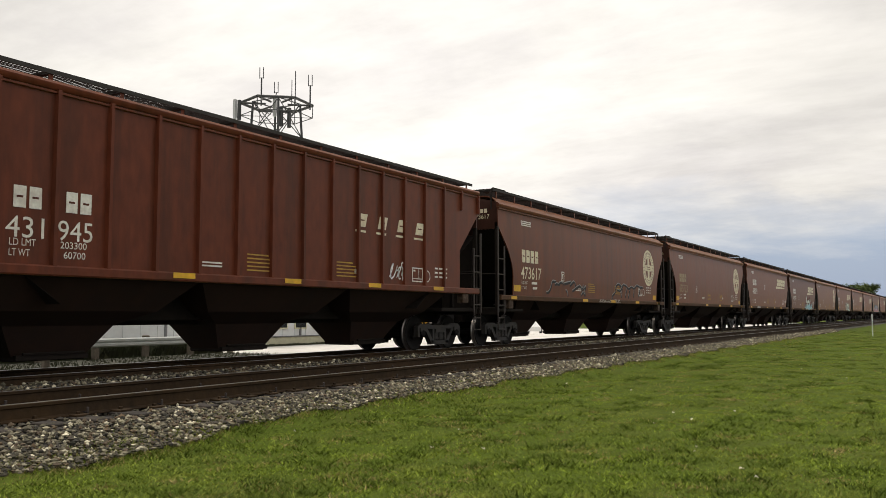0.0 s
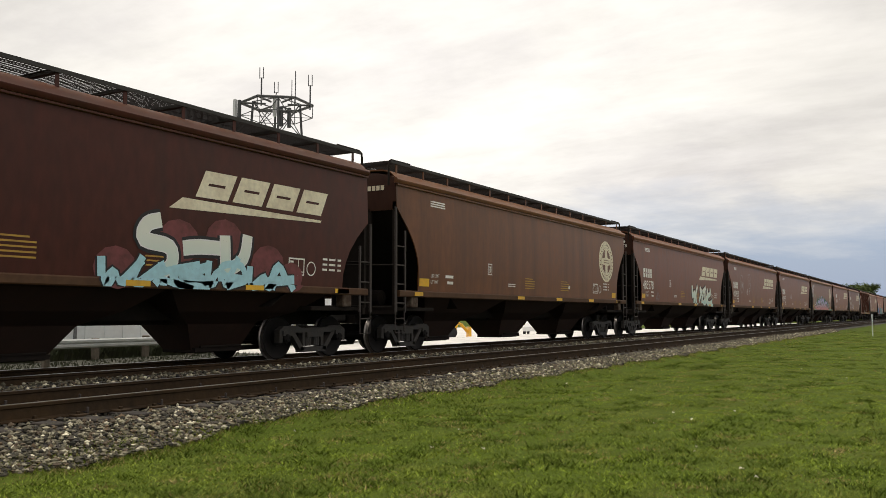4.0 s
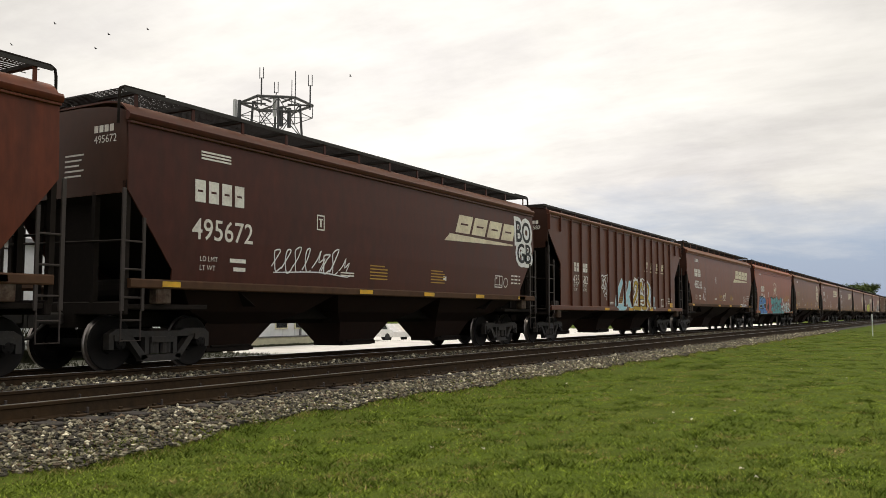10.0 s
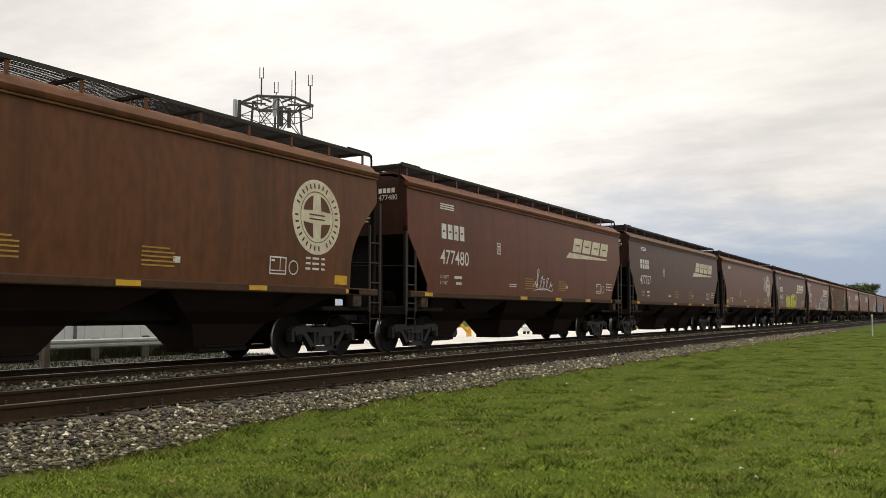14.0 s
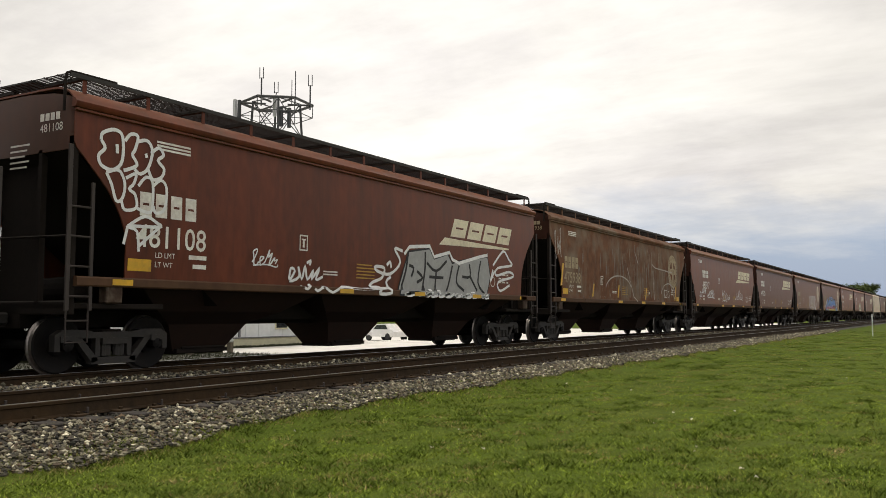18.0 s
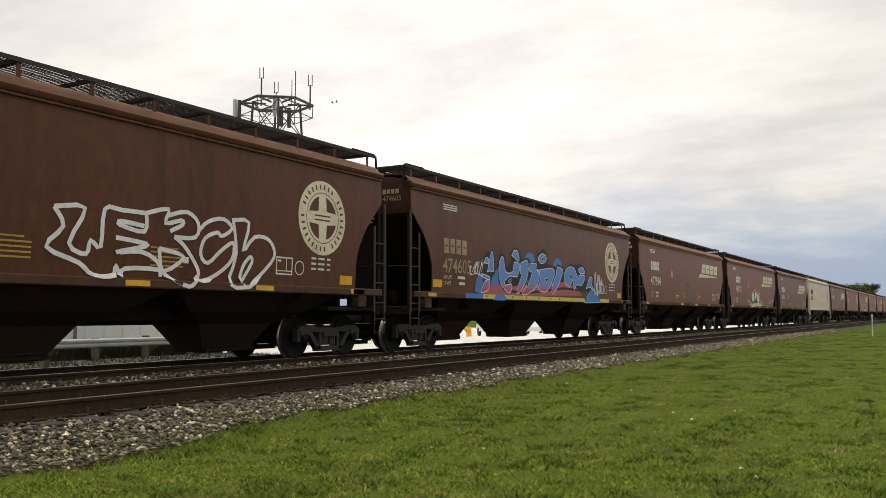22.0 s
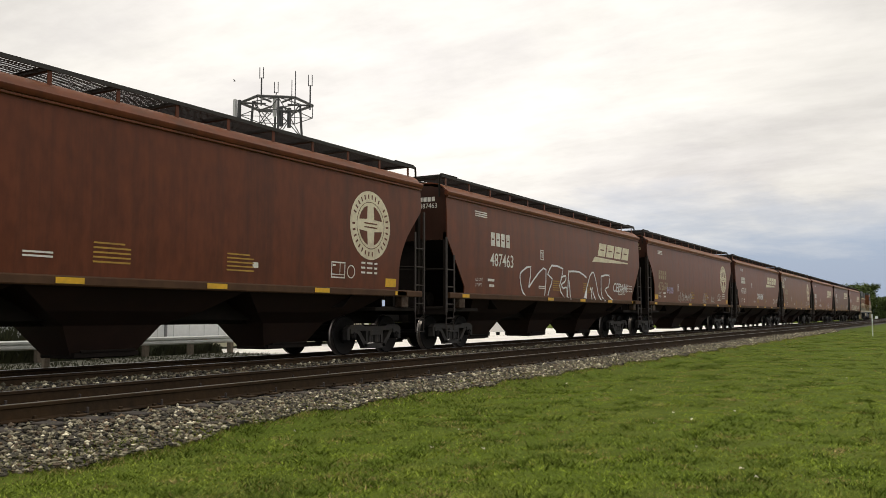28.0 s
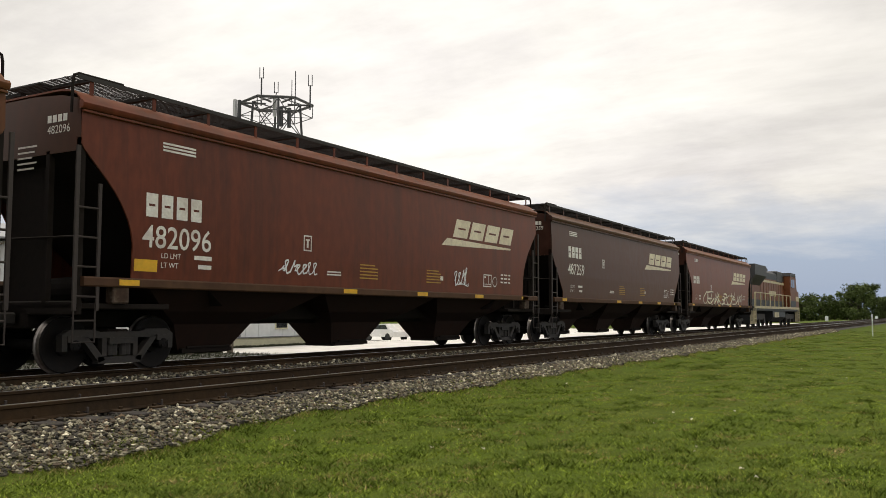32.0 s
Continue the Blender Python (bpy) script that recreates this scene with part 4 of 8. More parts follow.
def text_mesh(words, size, name="lettering", shear=0.0, space=1.0, fat=0.0, align="LEFT"):
    """Built-in font as a flat mesh in x and z."""
    cu = bpy.data.curves.new(name, "FONT")
    cu.body, cu.size, cu.shear, cu.space_character, cu.offset, cu.align_x = words, size, shear, space, fat, align
    cu.resolution_u = 3
    tmp = bpy.data.objects.new(name, cu)
    me = tmp.to_mesh()
    out = [(v.co.x, v.co.y) for v in me.vertices], [tuple(p.vertices) for p in me.polygons]
    tmp.to_mesh_clear()
    bpy.data.objects.remove(tmp)
    bpy.data.curves.remove(cu)
    return out


SMALL = ("warning_text", "weight_lettering", "repair_text", "stencil_text")


class Decal:
    """Flat paint on a car's near side, in metres along the side and up from the rail."""

    def __init__(self, flat=None, lift=0.006):
        self.v, self.f, self.flat, self.lift = [], [], flat, lift

    def add(self, pts, faces, x=0, z=0):
        n = len(self.v)
        self.v += [(a + x, b + z) for a, b in pts]
        self.f += [tuple(i + n for i in q) for q in faces]
        return self

    def poly(self, *pts):
        return self.add(list(pts), [tuple(range(len(pts)))])

    def bar(self, x, z, w, h, skew=0.0):
        return self.poly((x, z), (x + w, z), (x + w + skew * h, z + h), (x + skew * h, z + h))

    def words(self, s, x, z, size, width=None, **kw):
        pts, fs = text_mesh(s, size, **kw)
        if width:
            w = max(p[0] for p in pts) - min(p[0] for p in pts)
            pts = [(p[0] * width / w, p[1]) for p in pts]
        return self.add(pts, fs, x, z)

    def ring(self, x, z, r0, r1, n=36, a0=0.0, a1=2 * math.pi):
        pts = []
        for k in range(n + 1):
            a = a0 + (a1 - a0) * k / n
            pts += [(r0 * math.cos(a), r0 * math.sin(a)), (r1 * math.cos(a), r1 * math.sin(a))]
        return self.add(pts, [(2 * k, 2 * k + 1, 2 * k + 3, 2 * k + 2) for k in range(n)], x, z)

    def stroke(self, path, w):
        """A painted line of even width with round joints."""
        for (ax, az), (bx, bz) in zip(path[:-1], path[1:]):
            d = math.hypot(bx - ax, bz - az) or 1e-6
            nx, nz = -(bz - az) / d * w / 2, (bx - ax) / d * w / 2
            self.poly((ax + nx, az + nz), (ax - nx, az - nz), (bx - nx, bz - nz), (bx + nx, bz + nz))
        return self

    def banded(self, top):
        """Cuts the faces at several heights, so that wide ones follow the bulge of the side and the sill."""
        levels = [-9.0, top - 0.012, top, 1.75, 2.0, 2.3, 2.6, 2.9, 3.2, 3.5, 3.8, 9.0]
        v, f = [], []
        for q in self.f:
            pts = [self.v[i] for i in q]
            for lo, hi in zip(levels[:-1], levels[1:]):
                cut = pts
                for z, keep in ((lo, 1), (hi, -1)):
                    out = []
                    for (ax, az), (bx, bz) in zip(cut, cut[1:] + cut[:1]):
                        ina, inb = (az - z) * keep >= 0, (bz - z) * keep >= 0
                        if ina:
                            out.append((ax, az))
                        if ina != inb:
                            t = (z - az) / (bz - az)
                            out.append((ax + (bx - ax) * t, z))
                    cut = out
                    if len(cut) < 3:
                        break
                if len(cut) >= 3:
                    n = len(v)
                    v += [(x, min(max(z, lo + 1e-4), hi - 1e-4)) for x, z in cut]
                    f.append(tuple(range(n, n + len(cut))))
        self.v, self.f = v, f
        return self

    def put(self, name, material, car, label=""):
        top = SILL_TOP[car.name]
        if name.startswith("graffiti"):
            self.banded(top)
        me = bpy.data.meshes.new(name)
        me.from_pydata([(x, -(max(self.flat or side_y(z), 1.653 if z < top else 0.0) + self.lift), z) for x, z in self.v], [], self.f)
        me.materials.append(material)
        ob = part(name, me, None, car, label)
        if name in SMALL:
            tagged(ob, kind="stuff")
        return ob


def small_marks(car, half, style, base, kind):
    """Weight lines, warning lines, placard and reflectors."""
    flat = 1.575 if style == "spread" else None
    x0 = -half
    z = 1.74 if style != "spread" else 1.42
    d = Decal(flat)
    if style == "spread":
        d.words("LD LMT", x0 + 2.22, 1.94, 0.15, 0.42).words("LT WT", x0 + 2.22, 1.79, 0.15, 0.33).words("203300", x0 + 3.05, 1.94, 0.15, 0.46).words("60700", x0 + 3.11, 1.79, 0.15, 0.38)
    else:
        d.words("LD LMT", x0 + 1.6, z + 0.16, 0.13).words("LT WT", x0 + 1.6, z, 0.13)
        d.bar(x0 + 2.35, z + 0.17, 0.42, 0.075).bar(x0 + 2.45, z + 0.01, 0.32, 0.075)
    d.put("weight_lettering", WHITE, car)
    if style != "spread":
        d = Decal().bar(x0 + 1.6, 3.86, 0.75, 0.035).bar(x0 + 1.6, 3.80, 0.75, 0.035).bar(x0 + 1.6, 3.74, 0.75, 0.035)
        d.put("stencil_text", WHITE, car)
    for c in (0.43, 0.60):
        d = Decal(flat)
        for k in range(5):
            d.bar(x0 + 2 * half * c, base + 0.22 + 0.075 * k, 0.72 - 0.12 * (k == 4), 0.028)
        d.put("warning_text", OCHRE, car, "faded ochre stencilled warning lines")
    d = Decal(flat)
    px, pz = {"spread": (-4.0, 1.92), "emblem": (-3.75, 2.09)}.get(style, (-3.2, 2.26))
    if kind == "angled":
        px, pz = (-2.2 if half > 8 else -3.1), 2.73
    for a in ((0, 0, 0.26, 0.03), (0, 0.3, 0.26, 0.03), (0, 0, 0.03, 0.33), (0.23, 0, 0.03, 0.33), (0.1, 0.07, 0.06, 0.15), (0.06, 0.22, 0.14, 0.03)):
        d.bar(px + a[0], pz + a[1], a[2], a[3])
    if style != "spread":
        d.put("route_placard", WHITE, car)
    d = Decal(flat)
    qx = half - {"curved": 3.7, "ribbed": 3.5, "ribbed_deep": 3.42}.get(kind, 2.75)
    for a in ((0, 0, 0.5, 0.03), (0, 0.33, 0.5, 0.03), (0, 0, 0.03, 0.36), (0.47, 0, 0.03, 0.36), (0.3, 0.07, 0.02, 0.26), (0.03, 0.07, 0.44, 0.02), (0.05, 0.26, 0.1, 0.04)):
        d.bar(qx + a[0], base + 0.2 + a[1], a[2], a[3])
    d.put("stencil_box", WHITE, car)
    Decal(flat).ring(qx + 0.72, base + 0.36, 0.125, 0.15, 20).put("stencil_ring", WHITE, car)
    d = Decal(flat)
    for k in range(3):
        d.bar(qx + 1.1, base + 0.34 + 0.11 * k, 0.16, 0.045).bar(qx + 1.32, base + 0.34 + 0.11 * k, 0.22, 0.045).bar(qx + 1.62, base + 0.34 + 0.11 * k, 0.12, 0.045)
    d.bar(half * 0.28, base + 0.3, 0.16, 0.11).bar(-half * 0.28, base + 0.25, 0.5, 0.03).bar(-half * 0.28, base + 0.31, 0.5, 0.03)
    d.put("repair_text", WHITE, car)
    for k in range(1, 5):
        if car in (TRAIN[14], TRAIN[25]) and k < 4:
            continue  # painted over
        x = x0 + 3.6 + k * (2 * half - 4.9) / 4 - 1.3 * (style == "spread")
        zz = base - 0.13 + 0.14 * (style == "spread")
        Decal(1.665, 0.004).bar(x, zz, 0.5, 0.095).put("reflector", YELLOW, car)


def block(d, x, z, w, h, skew=0.0):
    """One plain mark: a block with a narrow slit across its middle."""
    t = h * 0.45
    d.bar(x, z, w, t, skew)
    d.bar(x + skew * (h - t), z + h - t, w, t, skew)
    for a in (0.0, w * 0.76):
        d.bar(x + a + skew * t, z + t, w * 0.24, h - 2 * t, skew)


def wedge_logo(car, half, colour, up, along=0.0):
    """Four slanted blocks over a long tapering wedge."""
    d = Decal()
    x, z = half - 5.3 + along, 3.04 + up
    for k in range(4):
        block(d, x + 0.30 + k * 0.92, z, 0.80, 0.50, 0.5)
    d.poly((x - 0.3, z - 0.26), (x + 3.85, z - 0.15), (x + 3.88, z - 0.10), (x + 0.0, z - 0.05))
    d.put("wedge_logo", colour, car, "cream slanted block logo over a wedge")


def emblem(car, half, colour, dark):
    """A round disc: ring of short bars, dark quarters, plain cross."""
    x, z = half - 2.25, 3.0
    e = part("emblem", emblem_mesh(x, z, colour), None, car, "round cream emblem with a cross")
    d = Decal(lift=0.009)
    for k in range(4):
        a = k * math.pi / 2 + 0.785
        pts = [(0.17 * math.cos(a) * 1.2, 0.17 * math.sin(a) * 1.2)]
        for j in range(6):
            b = k * math.pi / 2 + 0.26 + j * (math.pi / 2 - 0.52) / 5
            pts.append((0.47 * math.cos(b), 0.47 * math.sin(b)))
        d.poly(*[(x + p, z + q) for p, q in pts])
    for k in range(30):
        a = 2 * math.pi * k / 30
        if k % 10 in (4,):
            continue
        c, s = math.cos(a), math.sin(a)
        w = 0.021
        d.poly(*[(x + c * r - s * w * m, z + s * r + c * w * m) for r, m in ((0.615, -1), (0.72, -1), (0.72, 1), (0.615, 1))])
    d.ring(x, z, 0.535, 0.55)
    d.bar(x - 0.26, z - 0.06, 0.52, 0.03).bar(x - 0.26, z + 0.03, 0.52, 0.03)
    d.put("emblem_pattern", dark, car)


def end_marks(car, half, number, ink):
    """Small mark and number on the end wall, above the dark frame."""
    x = -half - 0.006

    def plate(name, pts, faces, y, z):
        me = bpy.data.meshes.new(name)
        me.from_pydata([(x, y - a, z + b) for a, b in pts], [], faces)
        me.materials.append(ink)
        ob = part(name, me, None, car)
        if name == "end_mark":
            tagged(ob, kind="stuff")

    d = Decal()
    for k in range(4):
        d.bar(k * 0.13, 0, 0.1, 0.12)
    for k in range(5):
        d.bar(-0.75, -0.35 - 0.09 * k, 0.5 - 0.06 * (k % 3), 0.03)
    plate("end_mark", d.v, d.f, -0.72, 4.0)
    if number:
        pts, fs = text_mesh(number, 0.19)
        plate("end_number", pts, fs, -0.72, 3.82)


def emblem_mesh(x, z, colour):
    d = Decal().ring(x, z, 0.0, 0.8, 40)
    me = bpy.data.meshes.new("emblem")
    me.from_pydata([(a, -(side_y(b) + 0.005), b) for a, b in d.v], [], d.f)
    me.materials.append(colour)
    return me


def letter(car, i):
    kind, length, colour, style, number, label = CARS[i]
    half = length / 2 - 0.64
    ink = WHITE if style != "emblem" else CREAM
    if number[:3] in ("475", "474", "472"):
        ink = DULL
    if colour is P_GREY:
        ink = BLACK
    base = {"ribbed": 1.56, "ribbed_deep": 1.10, "deep": 1.22}.get(kind, 1.54)
    if style == "spread":
        for j, x in enumerate((2.27, 3.13)):
            d = Decal(1.575)
            for k in range(2):
                block(d, -half + x + k * 0.25, 2.49, 0.20, 0.32)
            d.put("reporting_mark", WHITE, car)
            Decal(1.575).words(number[3 * j:3 * j + 3], -half + x - 0.11 - 0.03 * j, 2.06, 0.44, 0.61).put("road_number", WHITE, car)
        d = Decal(1.575)
        for k in range(4):
            a = half - 5.85 + k * 0.83
            block(d, a, 2.95, 0.34, 0.30, 0.3)
            d.bar(a - 0.06, 2.82, 0.42, 0.05)
        d.put("wedge_logo", CREAM, car, "four slanted white blocks between the ribs")
    else:
        up = 0.22 if kind == "angled" else 0.0
        x = -half + {"angled": 1.45, "deep": 2.1}.get(kind, 1.6 if style == "emblem" else 1.25)
        short = kind == "short"
        x += {"475938": -0.4, "487863": 1.0, "485178": 0.95, "487317": 0.9, "487463": 1.1, "488879": 0.4, "477480": 0.2, "477994": 0.2, "477670": 0.2, "472001": -0.2}.get(number, 0.0)
        if short:
            x, up = x + 0.5, 0.1
        d = Decal()
        for k in range(4):
            block(d, x + k * 0.33, 2.58 + up * 1.7, 0.25, 0.40)
        if number or style == "wedge":
            d.put("reporting_mark", ink, car)
        if number:
            Decal().words(number, x - 0.06, 2.07 + up + (0.08 if number[:2] == "48" and kind == "angled" else 0.0), 0.54, 1.55, fat=0.004).put("road_number", ink, car)
        if style == "wedge":
            wedge_logo(car, half, CREAM, 0.14 if kind == "angled" else 0.0, {"angled": -0.12, "short": -0.3}.get(kind, -0.5))
        if style == "emblem":
            emblem(car, half, DULL if colour is P_RUST else CREAM, colour)
    small_marks(car, half, style, base, kind)
    end_marks(car, half, number, ink)
    if length > 18 and kind == "curved":
        Decal().bar(-half + 1.05, 1.66, 0.48, 0.2).put("end_reflector", YELLOW, car)
        if style == "emblem":
            Decal().bar(half - 1.6, 1.60, 0.45, 0.2).put("end_reflector", YELLOW, car)
    if kind == "ribbed_deep":
        Decal(1.665, 0.004).bar(half - 2.3, 1.28, 0.46, 0.2).put("end_reflector", YELLOW, car)
    if style != "spread":
        for x in (-half + 0.7, half - 1.2):
            Decal(1.665, 0.004).bar(x, base - 0.13, 0.4, 0.095).put("reflector", YELLOW, car)


for i, car in enumerate(TRAIN):
    letter(car, i)
    if CARS[i][2] is P_GREY:
        half = CARS[i][1] / 2 - 0.64
        d = Decal(lift=0.007)
        d.ring(half - 2.2, 2.95, 0.70, 0.76).bar(half - 2.55, 3.02, 0.7, 0.12).bar(half - 2.5, 2.8, 0.6, 0.1).bar(half - 2.28, 2.4, 0.16, 1.1)
        d.put("emblem", S_FADED, car, "faded dark ring emblem")
        for k in range(2, 7):
            x = -half + 2 * half * k / 8
            Decal(lift=0.004).stroke([(x - 0.1, 4.0), (x, 3.5), (x + 0.03, 2.6), (x - 0.06, 1.9)], 0.025).put("panel_seam", S_SEAM, car)



# ---- graffiti ----
def fade(name, low, high, z0, z1):
    """Sprayed paint that blends from one colour to another up the side."""
    m = mat(name, high, 0.6, 0, 0.10, 9, 0.04)
    nt = m.node_tree
    N, K = nt.nodes.new, nt.links.new
    co, sep, rng, mix = N("ShaderNodeTexCoord"), N("ShaderNodeSeparateXYZ"), N("ShaderNodeMapRange"), N("ShaderNodeMixRGB")
    K(co.outputs["Object"], sep.inputs[0])
    rng.inputs["From Min"].default_value, rng.inputs["From Max"].default_value = z0, z1
    K(sep.outputs["Z"], rng.inputs["Value"])
    K(rng.outputs[0], mix.inputs[0])
    mix.inputs[1].default_value, mix.inputs[2].default_value = (*low, 1), (*high, 1)
    K(mix.outputs[0], nt.nodes["Principled BSDF"].inputs["Base Color"])
    return m


def spray(name, c, wear=0.25):
    return mat(name, c, 0.6, 0, 0.12, 9, 0.04, (c[0] * 0.5 + 0.03, c[1] * 0.5 + 0.015, c[2] * 0.5 + 0.01), wear, 1.6)


S_WHITE, S_BLACK = spray("spray_white", (0.86, 0.86, 0.84), 0.15), spray("spray_black", (0.012, 0.012, 0.014))
S_CREAM, S_SILVER = spray("spray_cream", (0.86, 0.80, 0.60), 0.15), spray("spray_silver", (0.40, 0.40, 0.39), 0.3)
S_TEAL, S_BLUE = spray("spray_teal", (0.11, 0.40, 0.42), 0.15), spray("spray_blue", (0.07, 0.24, 0.60))
S_SKY, S_PINK = spray("spray_sky_blue", (0.42, 0.72, 0.80), 0.15), spray("spray_pink", (0.50, 0.13, 0.17))
S_YELLOW, S_LEMON = spray("spray_ochre_yellow", (0.55, 0.36, 0.04)), spray("spray_lemon", (0.70, 0.70, 0.10), 0.2)
S_GREEN, S_MINT = spray("spray_dark_green", (0.03, 0.16, 0.11)), fade("spray_mint_fade", (0.52, 0.74, 0.69), (0.82, 0.84, 0.74), 1.4, 2.3)
S_LILAC = fade("spray_lilac_fade", (0.66, 0.27, 0.27), (0.47, 0.44, 0.64), 1.6, 2.12)
S_BLUEFADE = fade("spray_blue_red_fade", (0.60, 0.09, 0.15), (0.13, 0.31, 0.74), 1.65, 1.95)
S_SKYWHITE = fade("spray_white_to_sky", (0.50, 0.74, 0.76), (0.84, 0.84, 0.82), 1.2, 1.8)
S_PINKDUST = mat("thin_pink_overspray", (0.20, 0.06, 0.06), 0.8, 0, 0.2, 9, 0, (0.07, 0.025, 0.02), 0.9, 2.0)
S_SEA, S_SUN = spray("spray_sea_green", (0.22, 0.50, 0.40)), spray("spray_sun_yellow", (0.72, 0.60, 0.12), 0.15)
S_CORAL = spray("spray_coral_red", (0.52, 0.13, 0.09))
S_TANDUST = spray("rain_washed_tan_dust", (0.24, 0.165, 0.105), 0.6)
S_GHOST = mat("worn_grey_ghost_paint", (0.23, 0.19, 0.155), 0.8, 0, 0.25, 6, 0.05, (0.13, 0.062, 0.035), 1.0, 1.3)
S_CHALK = mat("chalk_line", (0.52, 0.47, 0.42), 0.9, 0, 0.2, 16, 0, (0.2, 0.1, 0.07), 0.7, 3)
S_PALE = mat("thin_grey_overspray", (0.27, 0.24, 0.24), 0.8, 0, 0.2, 9, 0, (0.11, 0.05, 0.045), 0.8, 2.0)


def lettered(i, words, x0, x1, z0, z1, fill, edge, fat=0.03, shadow=None, shear=0.0, name="graffiti", label=""):
    """Painted word fitted to a stretch of the side: wide edge coat below, fill coat above."""
    car = TRAIN[i]
    flat = 1.575 if CARS[i][0].startswith("ribbed") else None
    pts, fs = text_mesh(words, 1.0, shear=shear, space=0.95)
    xs, zs = [p[0] for p in pts], [p[1] for p in pts]
    ax, az = (x1 - x0) / (max(xs) - min(xs)), (z1 - z0) / (max(zs) - min(zs))
    for colour, f, lift, nm in ((shadow, fat * 2.2, 0.008, "graffiti_shadow"), (edge, fat, 0.0095, "graffiti_outline"), (fill, 0.0, 0.011, name)):
        if colour is None:
            continue
        q, g = text_mesh(words, 1.0, shear=shear, space=0.95, fat=f / min(ax, az) if f else 0.012)
        d = Decal(flat, lift)
        d.add([(x0 + (a - min(xs)) * ax, z0 + (b - min(zs)) * az) for a, b in q], g)
        d.put(nm, colour, car, label if nm == name else "")


GLYPHS = ([[(0, 0), (0.45, 1.05), (0.95, 0)], [(0.1, 0.35), (1.0, 0.4)]], [[(0.9, 0.95), (0.15, 0.85), (0.05, 0.1), (0.95, 0)], [(0.1, 0.5), (0.75, 0.5)]],
          [[(0.1, 0), (0.15, 1.1)], [(0.95, 1.1), (0.2, 0.45), (1.1, -0.05)]], [[(0.05, 0), (0.15, 1), (0.8, 0), (0.9, 1.15)]],
          [[(0.95, 0.9), (0.3, 1), (0.1, 0.65), (0.8, 0.45), (0.75, 0.05), (0, 0)]], [[(0.1, 0), (0.1, 1), (0.8, 0.95), (0.75, 0.55), (0.2, 0.5), (1.05, -0.05)]],
          [[(0.05, 1.1), (0.5, 0.5), (1, 1.15)], [(0.5, 0.5), (0.4, 0)]], [[(0.5, 0), (0.05, 0.3), (0.15, 0.85), (0.6, 1), (0.95, 0.6), (0.85, 0.15), (0.5, 0)]],
          [[(0, 0), (0.15, 1), (0.5, 0.35), (0.85, 1.1), (1, 0)]], [[(0, 1.1), (0.25, 0), (0.5, 0.6), (0.75, 0), (1.05, 1.2)]])


def smooth_path(path, n=3):
    """Rounds a bent line through its own points."""
    p = [path[0]] + list(path) + [path[-1]]
    out = []
    for k in range(1, len(p) - 2):
        for j in range(n):
            t = j / n
            out.append(tuple(0.5 * (2 * p[k][i] + (p[k + 1][i] - p[k - 1][i]) * t + (2 * p[k - 1][i] - 5 * p[k][i] + 4 * p[k + 1][i] - p[k + 2][i]) * t * t
                                    + (3 * p[k][i] - p[k - 1][i] - 3 * p[k + 1][i] + p[k + 2][i]) * t ** 3) for i in (0, 1)))
    return out + [path[-1]]


def brushed(d, path, w, tip=1.0):
    """A line that swells in the middle and thins towards its ends by tip."""
    n = len(path)
    edge = []
    for k, (x, z) in enumerate(path):
        a, b = path[max(k - 1, 0)], path[min(k + 1, n - 1)]
        l = math.hypot(b[0] - a[0], b[1] - a[1]) or 1e-6
        h = w / 2 * (tip + (1 - tip) * math.sin(math.pi * min(1, 0.15 + k / (n - 1) * 0.85)))
        edge.append((x - (b[1] - a[1]) / l * h, z + (b[0] - a[0]) / l * h))
        edge.append((x + (b[1] - a[1]) / l * h, z - (b[0] - a[0]) / l * h))
    d.add(edge, [(2 * k, 2 * k + 1, 2 * k + 3, 2 * k + 2) for k in range(n - 1)])


